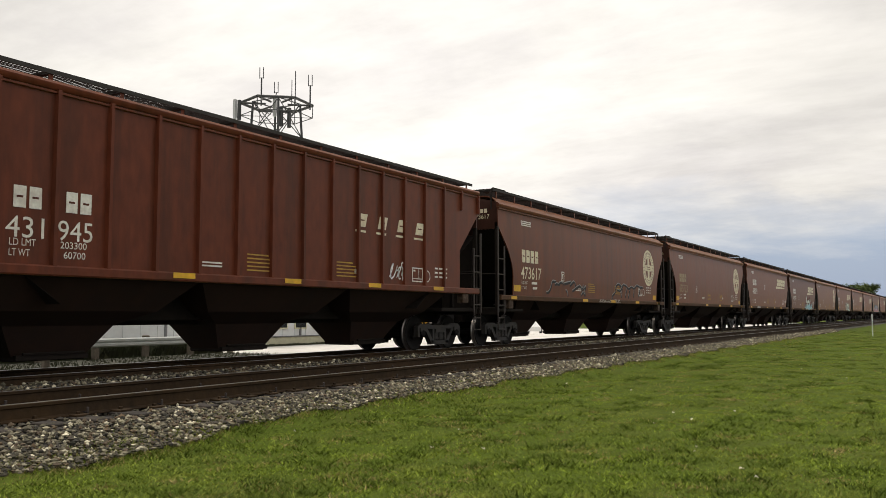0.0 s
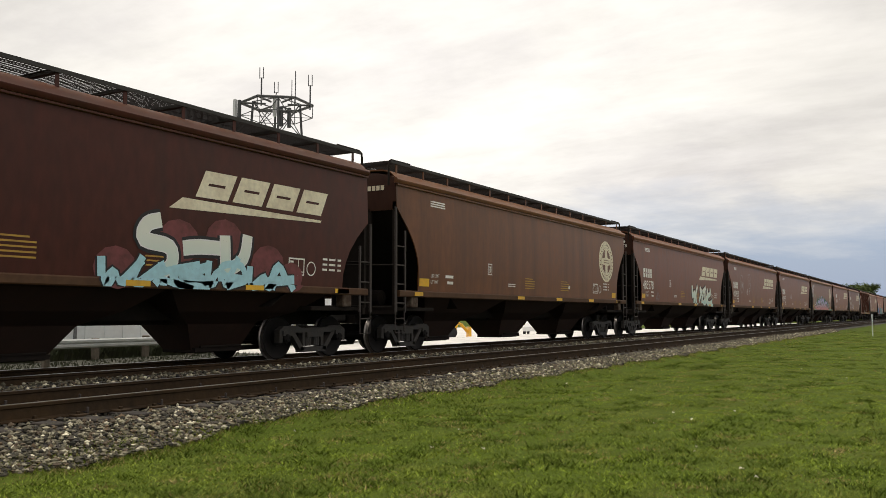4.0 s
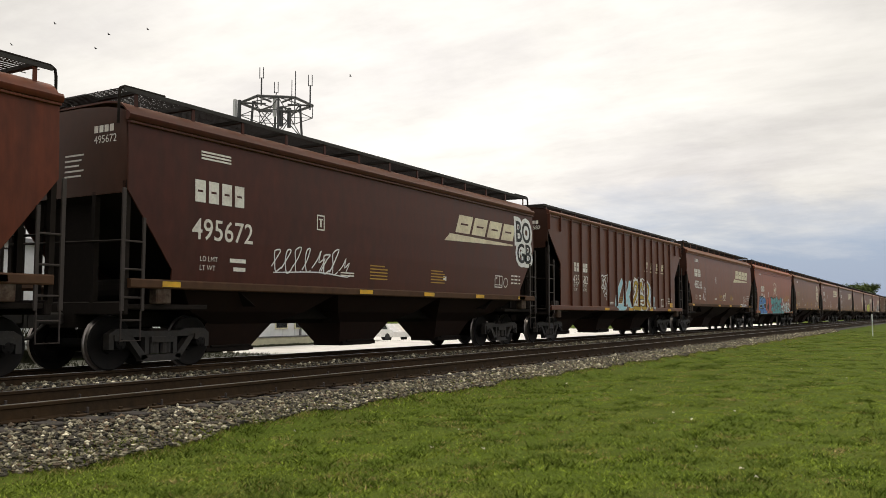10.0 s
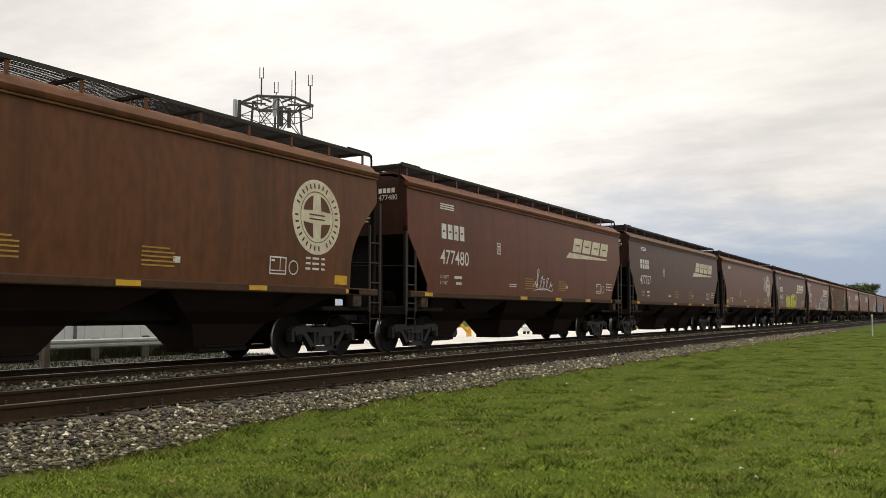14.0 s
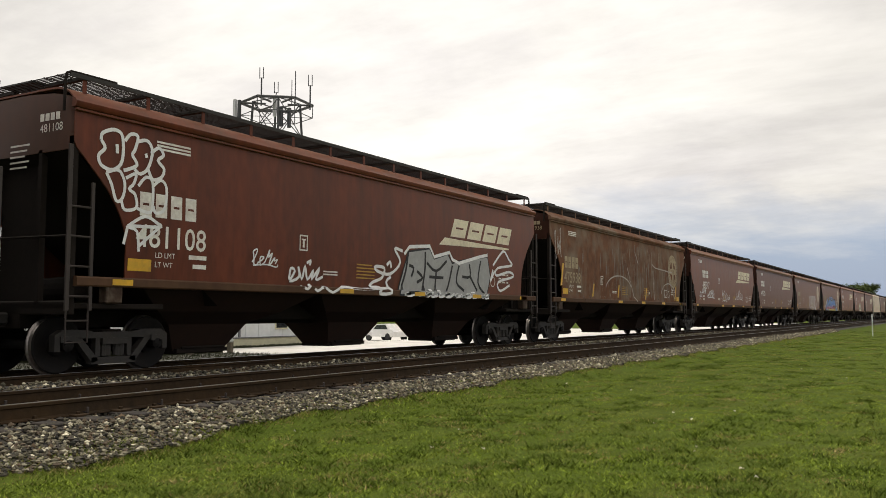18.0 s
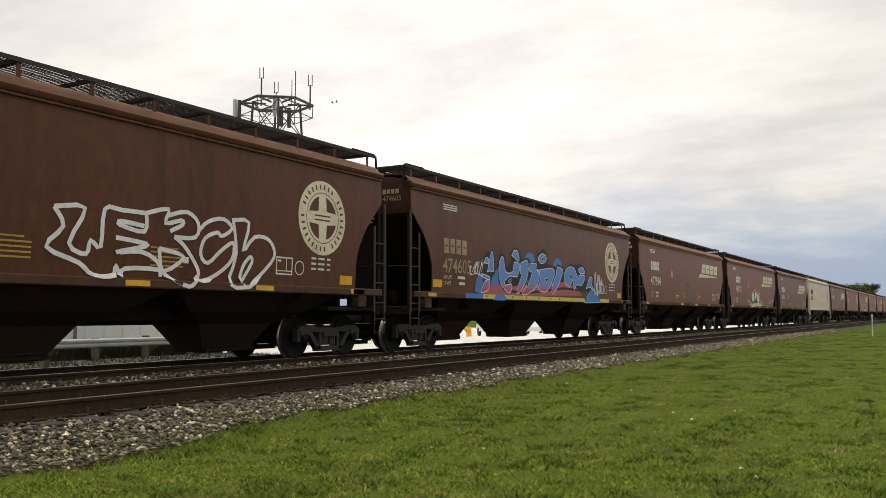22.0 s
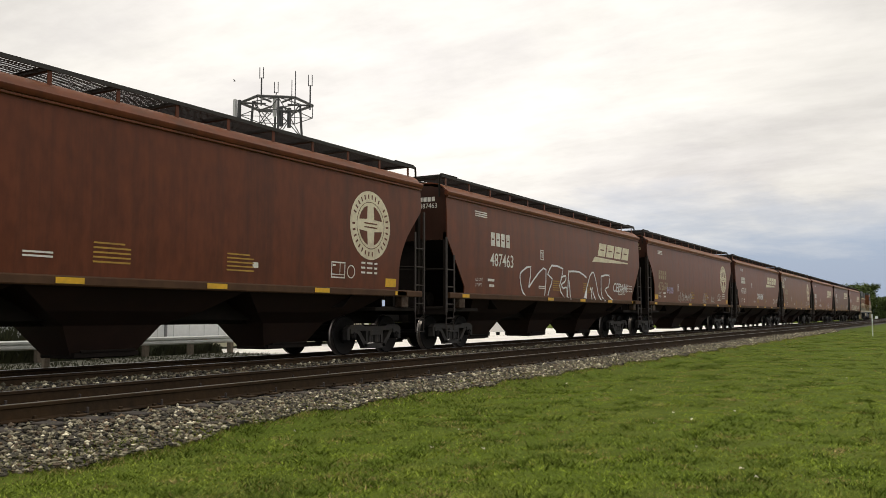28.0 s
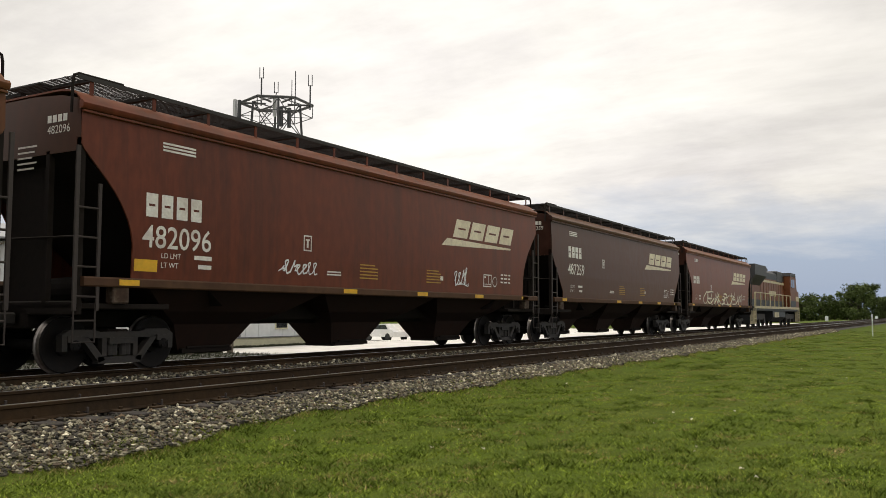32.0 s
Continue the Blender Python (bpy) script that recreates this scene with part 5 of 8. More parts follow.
def wild(i, x0, x1, z0, z1, n, fill, edge, seed, width=0.17, rim=0.06, cloud=None, second=None, shine=None, label="", hump=0.0, round_=False):
    """Interlocking bent strokes that read as a sprayed piece, each with a rim coat."""
    rnd = random.Random(seed)
    flat = 1.575 if CARS[i][0].startswith("ribbed") else None
    outer, inner, other = Decal(flat, 0.010), Decal(flat, 0.0125), Decal(flat, 0.0128)
    back, glint = Decal(flat, 0.0085), Decal(flat, 0.0135)
    step, h = (x1 - x0) / n, z1 - z0
    last = -1
    for k in range(n):
        g = rnd.randrange(len(GLYPHS))
        while g == last:
            g = rnd.randrange(len(GLYPHS))
        last = g
        mid = 1 - abs((k + 0.5) / n * 2 - 1)
        tall = h * (rnd.uniform(0.75, 1.0) - hump * (1 - mid))
        wide, lean = step * rnd.uniform(1.15, 1.75), rnd.uniform(-0.45, 0.5)
        flip, turn = rnd.random() < 0.5, rnd.random() < 0.5
        ox = x0 + k * step - 0.1 * step
        for st in GLYPHS[g]:
            st = [(1 - a if flip else a, 1 - b if turn else b) for a, b in st]
            path = [(ox + wide * (a + lean * b + rnd.uniform(-0.1, 0.1)), z0 + 0.04 + tall * (b + rnd.uniform(-0.1, 0.1))) for a, b in st]
            path = smooth_path(path, 4 if round_ else 2)
            w = width * rnd.uniform(0.8, 1.3)
            tip = 0.95 if round_ else 0.45
            brushed(outer, path, w + rim, tip)
            brushed(other if second and rnd.random() < 0.35 else inner, path, w, tip)
            if shine:
                brushed(glint, [(a + 0.01, b + w * 0.2) for a, b in path[-4:]], w * 0.35, 0.2)
                brushed(glint, [(a - w * 0.3, b + w * 0.1) for a, b in path[:3]], w * 0.18, 0.5)
        if cloud:
            for q in range(3):
                cx, cz, r = ox + rnd.random() * step, z0 + rnd.uniform(0.1, 0.55) * tall, tall * rnd.uniform(0.25, 0.42)
                back.poly(*[(cx + r * rnd.uniform(0.75, 1.25) * math.cos(a * 0.698), cz + r * rnd.uniform(0.75, 1.25) * math.sin(a * 0.698)) for a in range(9)])
    clip = {"ribbed": 1.53, "ribbed_deep": 1.11, "deep": 1.1}.get(CARS[i][0], 1.39)
    for d in (outer, inner, other, back, glint):
        d.v = [(a, max(b, clip)) for a, b in d.v]
    if cloud:
        back.put("graffiti_cloud", cloud, TRAIN[i])
    outer.put("graffiti_outline", edge, TRAIN[i])
    inner.put("graffiti", fill, TRAIN[i], label)
    if second and other.f:
        other.put("graffiti_accent", second, TRAIN[i])
    if shine:
        glint.put("graffiti_highlight", shine, TRAIN[i])


def scribble(i, x0, x1, z0, z1, loops, seed, colour=None, w=0.035):
    """A quick marker tag that cannot be read: one looping line, lifted now and then, and a swash below."""
    rnd = random.Random(seed * 7 + 1)
    flat = 1.575 if CARS[i][0].startswith("ribbed") else None
    d = Decal(flat, 0.0125)
    n, h = max(3, loops), z1 - z0
    step = (x1 - x0) / n
    line = []
    for k in range(n):
        up, lean, fat = rnd.uniform(0.45, 1.0), rnd.uniform(0.1, 0.5), rnd.uniform(0.15, 0.5)
        x = x0 + k * step
        turn = [(0.0, 0.12), (0.35 + lean * 0.5, 0.6 * up), (0.5 + lean, up), (0.3 + lean - fat, 0.92 * up), (0.3, 0.45 * up), (0.55 - fat * 0.4, 0.0), (0.9, 0.08)]
        if rnd.random() < 0.35:
            turn = turn[:3] + [(0.55 + lean * 0.4, 0.5 * up), (0.95 + lean, 0.75 * up), (0.8, 0.1)]
        line += [(x + step * a, z0 + h * min(1.0, b + rnd.uniform(-0.05, 0.07))) for a, b in turn]
        if rnd.random() < 0.3 or k == n - 1:
            brushed(d, smooth_path(line, 3), w * rnd.uniform(0.85, 1.15), 0.7)
            line = []
    if rnd.random() < 0.6:
        brushed(d, smooth_path([(x0 + 0.2 * step, z0 - 0.04 * h), (x0 + 0.6 * (x1 - x0), z0 + 0.06 * h), (x1, z0 - 0.05 * h), (x1 + 0.25 * step, z0 + 0.12 * h)]), w * 0.8, 0.4)
    d.put("marker_tag", colour or S_WHITE, TRAIN[i])


def bubble(i, letters, fill, edge, hole, w, rim, label=""):
    """Fat rounded letters, each its own fill over a dark rim, with small holes. Strokes are in metres on the side."""
    clip = {"ribbed": 1.53, "ribbed_deep": 1.11, "deep": 1.1}.get(CARS[i][0], 1.39)
    for k, (strokes, holes) in enumerate(letters):
        for colour, ww, lift, nm in ((edge, w + rim, 0.010 + 0.0008 * k, "graffiti_outline"), (fill, w, 0.0104 + 0.0008 * k, "graffiti")):
            d = Decal(None, lift)
            for st in strokes:
                path = smooth_path(st, 5)
                brushed(d, path, ww)
                for p in path[::2] + path[-1:]:
                    d.ring(p[0], p[1], 0.0, ww / 2, 12)
            d.v = [(a, max(b, clip)) for a, b in d.v]
            d.put(nm, colour, TRAIN[i], label if nm == "graffiti" else "")
        for hx, hz, rx, rz in holes:
            for colour, gr, lift, nm in ((edge, 0.045, 0.0108 + 0.0008 * k, "letter_hole_rim"), (hole, 0.0, 0.0111 + 0.0008 * k, "letter_hole")):
                Decal(None, lift).poly(*arc(hx, hz, rx + gr, rz + gr, n=12)[:-1]).put(nm, colour, TRAIN[i])


def piece(i, strokes, w, fill, edge, rim, back=None, halo=0.0, tip=0.8, label=""):
    """Brushed letter strokes, one over the other: a dark halo below, then each stroke's rim and fill."""
    clip = {"ribbed": 1.53, "ribbed_deep": 1.11, "deep": 1.1}.get(CARS[i][0], 1.39)
    for k, st in enumerate(strokes):
        path = smooth_path(st, 4)
        layers = [(back, w + rim + halo, "graffiti_halo", 0.00008 * k)] if back else []
        for colour, ww, nm, up in layers + [(edge, w + rim, "graffiti_outline", 0.002 + 0.0003 * k), (fill, w, "graffiti", 0.00215 + 0.0003 * k)]:
            d = Decal(1.575 if CARS[i][0].startswith("ribbed") else None, 0.0085 + up)
            brushed(d, path, ww, tip)
            d.v = [(a, max(b, clip)) for a, b in d.v]
            d.put(nm, colour, TRAIN[i], label if nm == "graffiti" else "")


def slab(i, outline, fill, edge, rim, lift=0.0105, label=""):
    """One flat painted shape with a line round it."""
    flat = 1.575 if CARS[i][0].startswith("ribbed") else None
    Decal(flat, lift).poly(*outline).put("graffiti", fill, TRAIN[i], label)
    if edge:
        d = Decal(flat, lift + 0.0006)
        brushed(d, list(outline) + [outline[0]], rim)
        d.put("graffiti_outline", edge, TRAIN[i])


def line_art(i, strokes, colour, w=0.03):
    for k, st in enumerate(strokes):
        d = Decal(1.575 if CARS[i][0].startswith("ribbed") else None, 0.0125 + 0.0002 * k)
        brushed(d, st, w, 1.0)
        d.put("chalk_drawing", colour, TRAIN[i])


def arc(x, z, rx, rz, a0=0, a1=360, n=24):
    return [(x + rx * math.cos(radians(a0 + (a1 - a0) * k / n)), z + rz * math.sin(radians(a0 + (a1 - a0) * k / n))) for k in range(n + 1)]


def tag_the_train():
    scribble(0, 3.7, 4.4, 1.8, 2.38, 4, 1)
    for st in [[(-5.04, 1.71), (-4.83, 1.74), (-4.66, 1.9), (-4.55, 2.09), (-4.23, 2.09)], [(-4.32, 1.99), (-4.16, 2.03), (-3.98, 2.01), (-3.87, 2.08), (-3.65, 2.07), (-3.58, 2.01)], [(-3.51, 2.04), (-3.25, 2.08), (-2.87, 2.13)], [(-2.98, 1.99), (-2.64, 2.14), (-2.49, 2.07), (-2.48, 1.9)], [(-3.35, 1.82), (-3.19, 1.76), (-3.15, 1.62)], [(-2.75, 1.81), (-2.44, 1.91), (-2.1, 2.01), (-1.92, 1.98), (-1.82, 1.89)], [(-1.82, 1.81), (-1.7, 2.03), (-1.65, 1.9), (-1.45, 2.01), (-1.55, 1.84), (-1.48, 1.68), (-1.69, 1.78), (-1.87, 1.67)], [(1.47, 1.58), (1.5, 1.72), (1.79, 1.87), (1.86, 2.09), (2.2, 2.21), (2.6, 2.11), (2.8, 2.2), (3.25, 2.14), (3.47, 2.05), (3.86, 2.14), (4.2, 2.09), (4.55, 2.21), (5.04, 2.16), (5.39, 2.15)], [(2.01, 1.98), (2.4, 1.94), (2.64, 2.07), (2.56, 1.66)], [(3.25, 2.07), (3.05, 1.68)], [(3.64, 2.02), (3.43, 1.67)], [(4.21, 2.02), (4.09, 1.71)], [(5.04, 2.13), (4.8, 1.74)]]:
        line_art(1, [[(a + 0.03, b - 0.05) for a, b in smooth_path(st, 4)]], S_BLACK, 0.09)
        line_art(1, [smooth_path(st, 4)], S_SILVER, 0.03)
    scribble(1, -0.2, 2.2, 1.42, 1.54, 9, 71, S_CHALK, 0.03)
    scribble(3, -5.4, -4.15, 1.42, 1.54, 7, 4, w=0.03)
    for x, z, r in ((1.0, 1.7, 0.35), (2.3, 2.2, 0.4), (3.4, 2.3, 0.4), (4.6, 1.9, 0.4), (5.3, 1.7, 0.3)):
        Decal(None, 0.0078).poly(*arc(x, z, r * 1.2, r, n=12)[:-1]).put("graffiti_cloud", S_PINKDUST, TRAIN[4])
    piece(4, [[(1.9, 2.55), (1.6, 2.45), (1.55, 2.2), (2.1, 2.1), (2.15, 1.8), (1.8, 1.6)], [(2.4, 2.1), (2.8, 2.15), (3.5, 2.15)], [(3.4, 2.4), (3.45, 1.7)], [(4.0, 2.45), (3.9, 2.0), (3.5, 1.75)]],
          0.24, S_MINT, S_WHITE, 0.04, S_BLACK, 0.12, 0.9, "pale mint sprayed letters")
    wild(4, 0.6, 5.2, 1.40, 1.85, 8, S_SKY, S_BLACK, 5, 0.17, 0.07, round_=True)
    piece(6, [[(1.0, 2.45), (1.1, 1.9), (1.5, 2.1), (1.4, 1.5)], [(1.9, 1.5), (1.75, 2.0), (2.1, 2.45)], [(2.72, 2.45), (2.7, 2.21), (2.97, 2.19), (2.84, 2.02), (2.45, 1.65)], [(3.9, 2.44), (3.68, 2.3), (3.17, 2.16)],
              [(3.68, 2.27), (3.7, 1.74), (3.33, 1.58), (3.08, 1.65), (3.17, 1.89), (3.37, 2.04)], [(4.31, 2.35), (4.23, 2.19), (4.33, 2.08), (3.99, 1.75), (3.9, 1.62), (4.35, 1.45)],
              [(4.89, 2.39), (4.91, 2.14), (4.85, 2.07), (4.44, 1.97), (4.18, 1.76), (4.5, 1.58), (4.91, 1.57), (5.38, 1.7)], [(4.66, 1.46), (5.25, 1.51)]],
          0.21, S_MINT, S_CREAM, 0.07, S_BLACK, 0.18, 0.85, "white and mint block letters with black halo")
    scribble(6, -5.4, -4.8, 1.6, 2.0, 3, 8, S_PALE)
    line_art(7, [arc(-4.78, 2.9, 0.5, 0.58)], S_CHALK)
    scribble(7, -5.1, -4.4, 2.6, 3.25, 6, 9, S_CHALK, 0.025)
    line_art(7, [arc(-2.32, 3.2, 0.42, 0.45, -55, 235), [(-2.56, 2.83), (-2.5, 2.62)], [(-2.08, 2.83), (-2.14, 2.62)], [(-2.55, 2.66), (-2.09, 2.68)], [(-2.55, 2.56), (-2.09, 2.58)],
                 [(-2.53, 2.46), (-2.13, 2.48)], [(-2.45, 2.38), (-2.2, 2.38)], [(-2.32, 2.38), (-2.32, 2.28)], [(-2.5, 3.3), (-2.44, 2.9), (-2.32, 3.05), (-2.2, 2.9), (-2.14, 3.3)]], S_CHALK, 0.035)
    for x, z, r in ((-5.0, 1.75, 0.3), (-4.3, 2.25, 0.32), (-3.4, 2.0, 0.45), (-2.6, 2.3, 0.35), (-1.7, 2.4, 0.3), (-0.6, 2.4, 0.35), (1.3, 2.35, 0.3), (2.3, 2.1, 0.42), (3.6, 1.95, 0.45), (4.5, 1.75, 0.35)):
        Decal(None, 0.0078).poly(*[(x + 1.2 * r * math.cos(a * 0.785) * (1 + 0.2 * (a % 2)), z + r * math.sin(a * 0.785) * (1 + 0.2 * (a % 3))) for a in range(8)]).put("graffiti_cloud", S_GREEN, TRAIN[9])
    slab(9, [(-6.2, 1.42), (-6.0, 1.8), (-4.5, 1.9), (-3.0, 2.02), (-1.5, 1.92), (0.0, 2.0), (1.5, 1.92), (3.2, 1.85), (4.4, 1.68), (4.9, 1.42)], S_LILAC, S_BLACK, 0.05, 0.0081)
    piece(9, [[(-5.33, 2.17), (-4.22, 1.7)], [(-3.98, 1.7), (-4.02, 2.24), (-3.16, 2.1), (-3.4, 1.6)], [(-3.24, 2.79), (-2.99, 2.25), (-2.55, 2.28), (-2.09, 2.59)], [(-2.18, 2.25), (-2.9, 1.74), (-2.37, 1.6)],
              [(-2.0, 2.21), (-1.52, 2.43), (-1.33, 2.09), (-1.72, 1.6)], [(-1.13, 2.9), (-1.08, 2.35)], [(-1.13, 2.2), (-0.09, 2.56), (0.01, 2.2), (-1.43, 1.69)], [(-0.2, 2.14), (-0.31, 1.6)],
              [(0.29, 2.58), (0.34, 2.22), (0.23, 1.6)], [(0.85, 2.64), (0.68, 2.23), (1.99, 1.73)], [(0.91, 2.13), (1.03, 1.6)], [(1.38, 2.21), (2.12, 2.18), (1.8, 1.6)], [(2.63, 2.38), (2.37, 2.14), (3.57, 2.3)],
              [(3.43, 2.01), (2.89, 1.6)], [(4.42, 2.1), (4.0, 1.9), (4.56, 1.7)]],
          0.25, S_LILAC, S_WHITE, 0.04, S_BLACK, 0.14, 0.5, label="long lilac and pink sprayed letters on a green cloud")
    for a, b in ((-6.9, -4.0), (4.9, 6.9)):
        Decal(1.655, 0.004).bar(a, 1.40, b - a, 0.12).put("graffiti_base", S_SEA, TRAIN[9])
    Decal(1.655, 0.004).bar(-4.0, 1.40, 8.9, 0.12).put("graffiti_base", fade("spray_rose_base", (0.62, 0.33, 0.33), (0.50, 0.22, 0.24), 1.4, 1.54), TRAIN[9])
    scribble(9, -8.1, -7.1, 2.75, 4.0, 5, 11)
    scribble(10, -5.0, -3.6, 1.9, 2.1, 6, 12, S_PALE)
    scribble(11, -4.5, -2.0, 1.8, 2.4, 8, 13)
    lettered(11, "BO", 6.7, 7.75, 3.2, 3.85, S_BLACK, S_WHITE, 0.13)
    lettered(11, "GB", 6.75, 7.75, 2.55, 3.15, S_BLACK, S_WHITE, 0.13)
    line_art(12, [arc(-3.05, 2.2, 0.22, 0.26, 40, 300), [(-3.1, 2.35), (-2.85, 1.9), (-3.2, 1.95), (-2.7, 2.4)], arc(-2.85, 2.1, 0.16, 0.22, -60, 200), arc(-2.7, 1.95, 0.13, 0.2),
                  [(-3.0, 1.9), (-2.8, 1.62), (-2.6, 1.75), (-2.62, 1.5)], [(-2.9, 2.42), (-2.45, 2.5), (-2.5, 2.2)]], S_WHITE, 0.045)
    piece(12, [[(-1.5, 1.2), (-1.3, 1.7), (-0.7, 2.35)], [(-1.4, 1.25), (-0.6, 1.3), (-0.3, 2.35)], [(-0.7, 1.2), (0.1, 1.9), (0.25, 2.35)], [(-0.1, 1.7), (0.3, 1.2)]], 0.33, S_SKY, S_WHITE, 0.07, None, 0.0, 0.6, label="sky blue sprayed letters")
    piece(12, [[(2.9, 1.2), (3.05, 1.8), (2.95, 2.3)], [(3.5, 1.2), (3.7, 1.75)]], 0.2, S_SKY, S_WHITE, 0.05, None, 0.0, 0.5)
    piece(12, [[(0.45, 1.15), (0.75, 1.5), (1.05, 1.75), (1.3, 2.2), (0.95, 2.28), (0.75, 2.0)], [(0.6, 1.2), (1.0, 1.22), (1.45, 1.2), (1.4, 1.55)],
               [(1.35, 1.3), (1.55, 1.9), (1.8, 2.3), (2.05, 1.95)], [(1.5, 1.65), (1.85, 1.7), (2.15, 1.65)], [(1.6, 1.3), (2.0, 1.2), (2.35, 1.3)],
               [(2.3, 1.2), (2.45, 1.8), (2.5, 2.25), (2.85, 2.1), (2.75, 1.75), (2.5, 1.7)], [(2.6, 1.65), (2.9, 1.4), (3.15, 1.15)]],
          0.16, S_YELLOW, S_BLACK, 0.06, S_WHITE, 0.20, 0.6, "yellow sprayed letters with black rims")
    line_art(12, [[(0.3, 2.2), (0.5, 2.42), (0.62, 2.3), (0.9, 2.5), (1.3, 2.42), (1.45, 2.62), (1.6, 2.45), (2.0, 2.5), (2.3, 2.42)], arc(3.1, 1.95, 0.12, 0.22)], S_WHITE, 0.05)
    scribble(13, -5.14, -4.5, 1.74, 2.48, 3, 18)
    line_art(13, [[(-6.6, 2.36), (-5.3, 2.36)], [(-5.5, 2.43), (-5.3, 2.36), (-5.5, 2.29)]], S_WHITE)
    scribble(13, -0.3, 0.45, 1.76, 2.2, 3, 19, S_CREAM, 0.05)
    scribble(13, 4.6, 6.3, 1.45, 1.7, 6, 20)
    slab(14, [(-6.73, 1.38), (-6.6, 2.23), (-5.55, 2.27), (-4.26, 2.08), (-1.61, 2.27), (-1.61, 1.0), (-6.72, 0.96)], S_BLACK, None, 0.0, 0.009)
    for st in [[(-6.52, 2.15), (-6.22, 2.19), (-6.22, 1.99), (-5.59, 2.18), (-5.6, 1.68), (-6.36, 1.62), (-6.36, 1.43), (-5.6, 1.45), (-5.59, 1.01), (-6.63, 1.0), (-6.64, 1.38)], [(-5.49, 2.18), (-5.18, 2.23), (-5.13, 2.04), (-4.59, 2.17), (-4.25, 1.98), (-4.21, 1.76), (-5.21, 1.66), (-4.7, 1.52), (-4.58, 1.39), (-4.09, 1.4), (-4.08, 1.02), (-5.45, 1.02), (-5.46, 1.65)]]:
        slab(14, st, S_BLUE, S_SKY, 0.03, 0.0105, "blue block graffiti with dark slots")
    for a, b in ((-6.2, -5.75), (-5.45, -4.95), (-6.1, -5.7)):
        Decal(None, 0.0125).bar(a, 1.32 if a < -6.15 or a > -6 else 1.85, b - a, 0.09).put("graffiti_slot", S_BLACK, TRAIN[14])
    for st in [[(-3.98, 2.16), (-3.65, 2.18), (-3.6, 1.98), (-3.26, 2.13), (-3.06, 2.14), (-3.15, 1.72), (-3.55, 1.64), (-3.54, 1.37), (-3.15, 1.38), (-3.15, 1.04), (-4.01, 1.04)], [(-2.93, 2.17), (-2.59, 2.21), (-2.41, 2.03), (-1.78, 2.2), (-1.81, 1.77), (-2.59, 1.63), (-2.59, 1.43), (-1.81, 1.45), (-1.81, 1.06), (-2.9, 1.06)]]:
        slab(14, st, S_CORAL, None, 0.0, 0.0105, "coral block graffiti")
    slab(14, [(-2.47, 2.14), (-2.18, 2.16), (-2.1, 2.05), (-0.92, 1.89), (-0.02, 1.88), (0.9, 1.93), (1.73, 1.98), (2.65, 2.22), (3.11, 2.06), (3.11, 1.04), (-2.42, 1.01)], S_PINK, None, 0.0, 0.0095)
    for k, st in enumerate([[(-2.1, 2.1), (-1.9, 2.22), (-1.65, 2.24), (-1.36, 2.16), (-1.18, 2.18), (-0.87, 2.11), (-0.85, 1.99), (-0.92, 1.83), (-1.02, 1.7), (-1.09, 1.55), (-1.13, 1.37), (-1.14, 1.22), (-0.86, 1.2), (-0.82, 1.02), (-2.06, 1.02), (-2.01, 1.23), (-1.9, 1.38), (-1.72, 1.5), (-1.43, 1.6), (-1.33, 1.66), (-1.46, 1.69), (-1.72, 1.73), (-1.92, 1.63), (-2.02, 1.71), (-2.09, 1.88)], [(-0.86, 2.08), (-0.68, 2.2), (-0.42, 2.25), (-0.15, 2.19), (-0.05, 2.04), (-0.04, 1.85), (-0.13, 1.68), (0.03, 1.53), (0.09, 1.37), (0.1, 1.18), (-0.01, 1.03), (-0.83, 1.02), (-0.9, 1.17), (-1.13, 1.25), (-1.11, 1.4), (-0.95, 1.56), (-0.86, 1.65), (-0.93, 1.8), (-0.89, 1.95)], [(0.04, 2.11), (0.25, 2.29), (0.54, 2.31), (0.79, 2.18), (0.9, 1.93), (0.84, 1.69), (0.74, 1.49), (0.76, 1.29), (1.02, 1.03), (0.09, 1.03), (0.1, 1.24), (0.12, 1.39), (0.32, 1.46), (-0.01, 1.47), (-0.04, 1.63), (-0.02, 1.88)], [(0.97, 1.94), (1.26, 2.15), (1.4, 2.03), (1.88, 2.17), (1.88, 1.99), (1.74, 1.66), (1.56, 1.41), (1.9, 1.38), (2.1, 1.17), (2.16, 1.04), (1.06, 1.03), (0.88, 1.22), (0.83, 1.43), (0.91, 1.66)], [(1.88, 2.1), (2.12, 2.28), (2.43, 2.3), (2.63, 2.11), (2.6, 1.88), (2.45, 1.69), (2.56, 1.47), (3.11, 1.04), (2.16, 1.04), (2.0, 1.35), (1.75, 1.34), (1.6, 1.43), (1.74, 1.7)]]):
        slab(14, smooth_path(st + st[:1], 3)[:-1], S_TEAL, S_BLACK, 0.075, 0.0105 + 0.0009 * k, "fat teal bubble letters with black rims")
    for x, z, a, b in [(-0.5, 1.75, 0.09, 0.1), (-0.54, 1.28, 0.21, 0.08), (0.35, 1.82, 0.21, 0.05), (0.2, 1.42, 0.2, 0.03), (1.32, 1.59, 0.2, 0.03), (2.16, 1.23, 0.14, 0.15), (2.13, 1.79, 0.18, 0.06)]:
        slab(14, arc(x, z, a, b, n=14)[:-1], S_PINK, S_BLACK, 0.045, 0.0155)
    Decal(None, 0.0165).bar(-1.77, 1.36, 4.33, 0.025).put("graffiti_line", S_SKY, TRAIN[14])
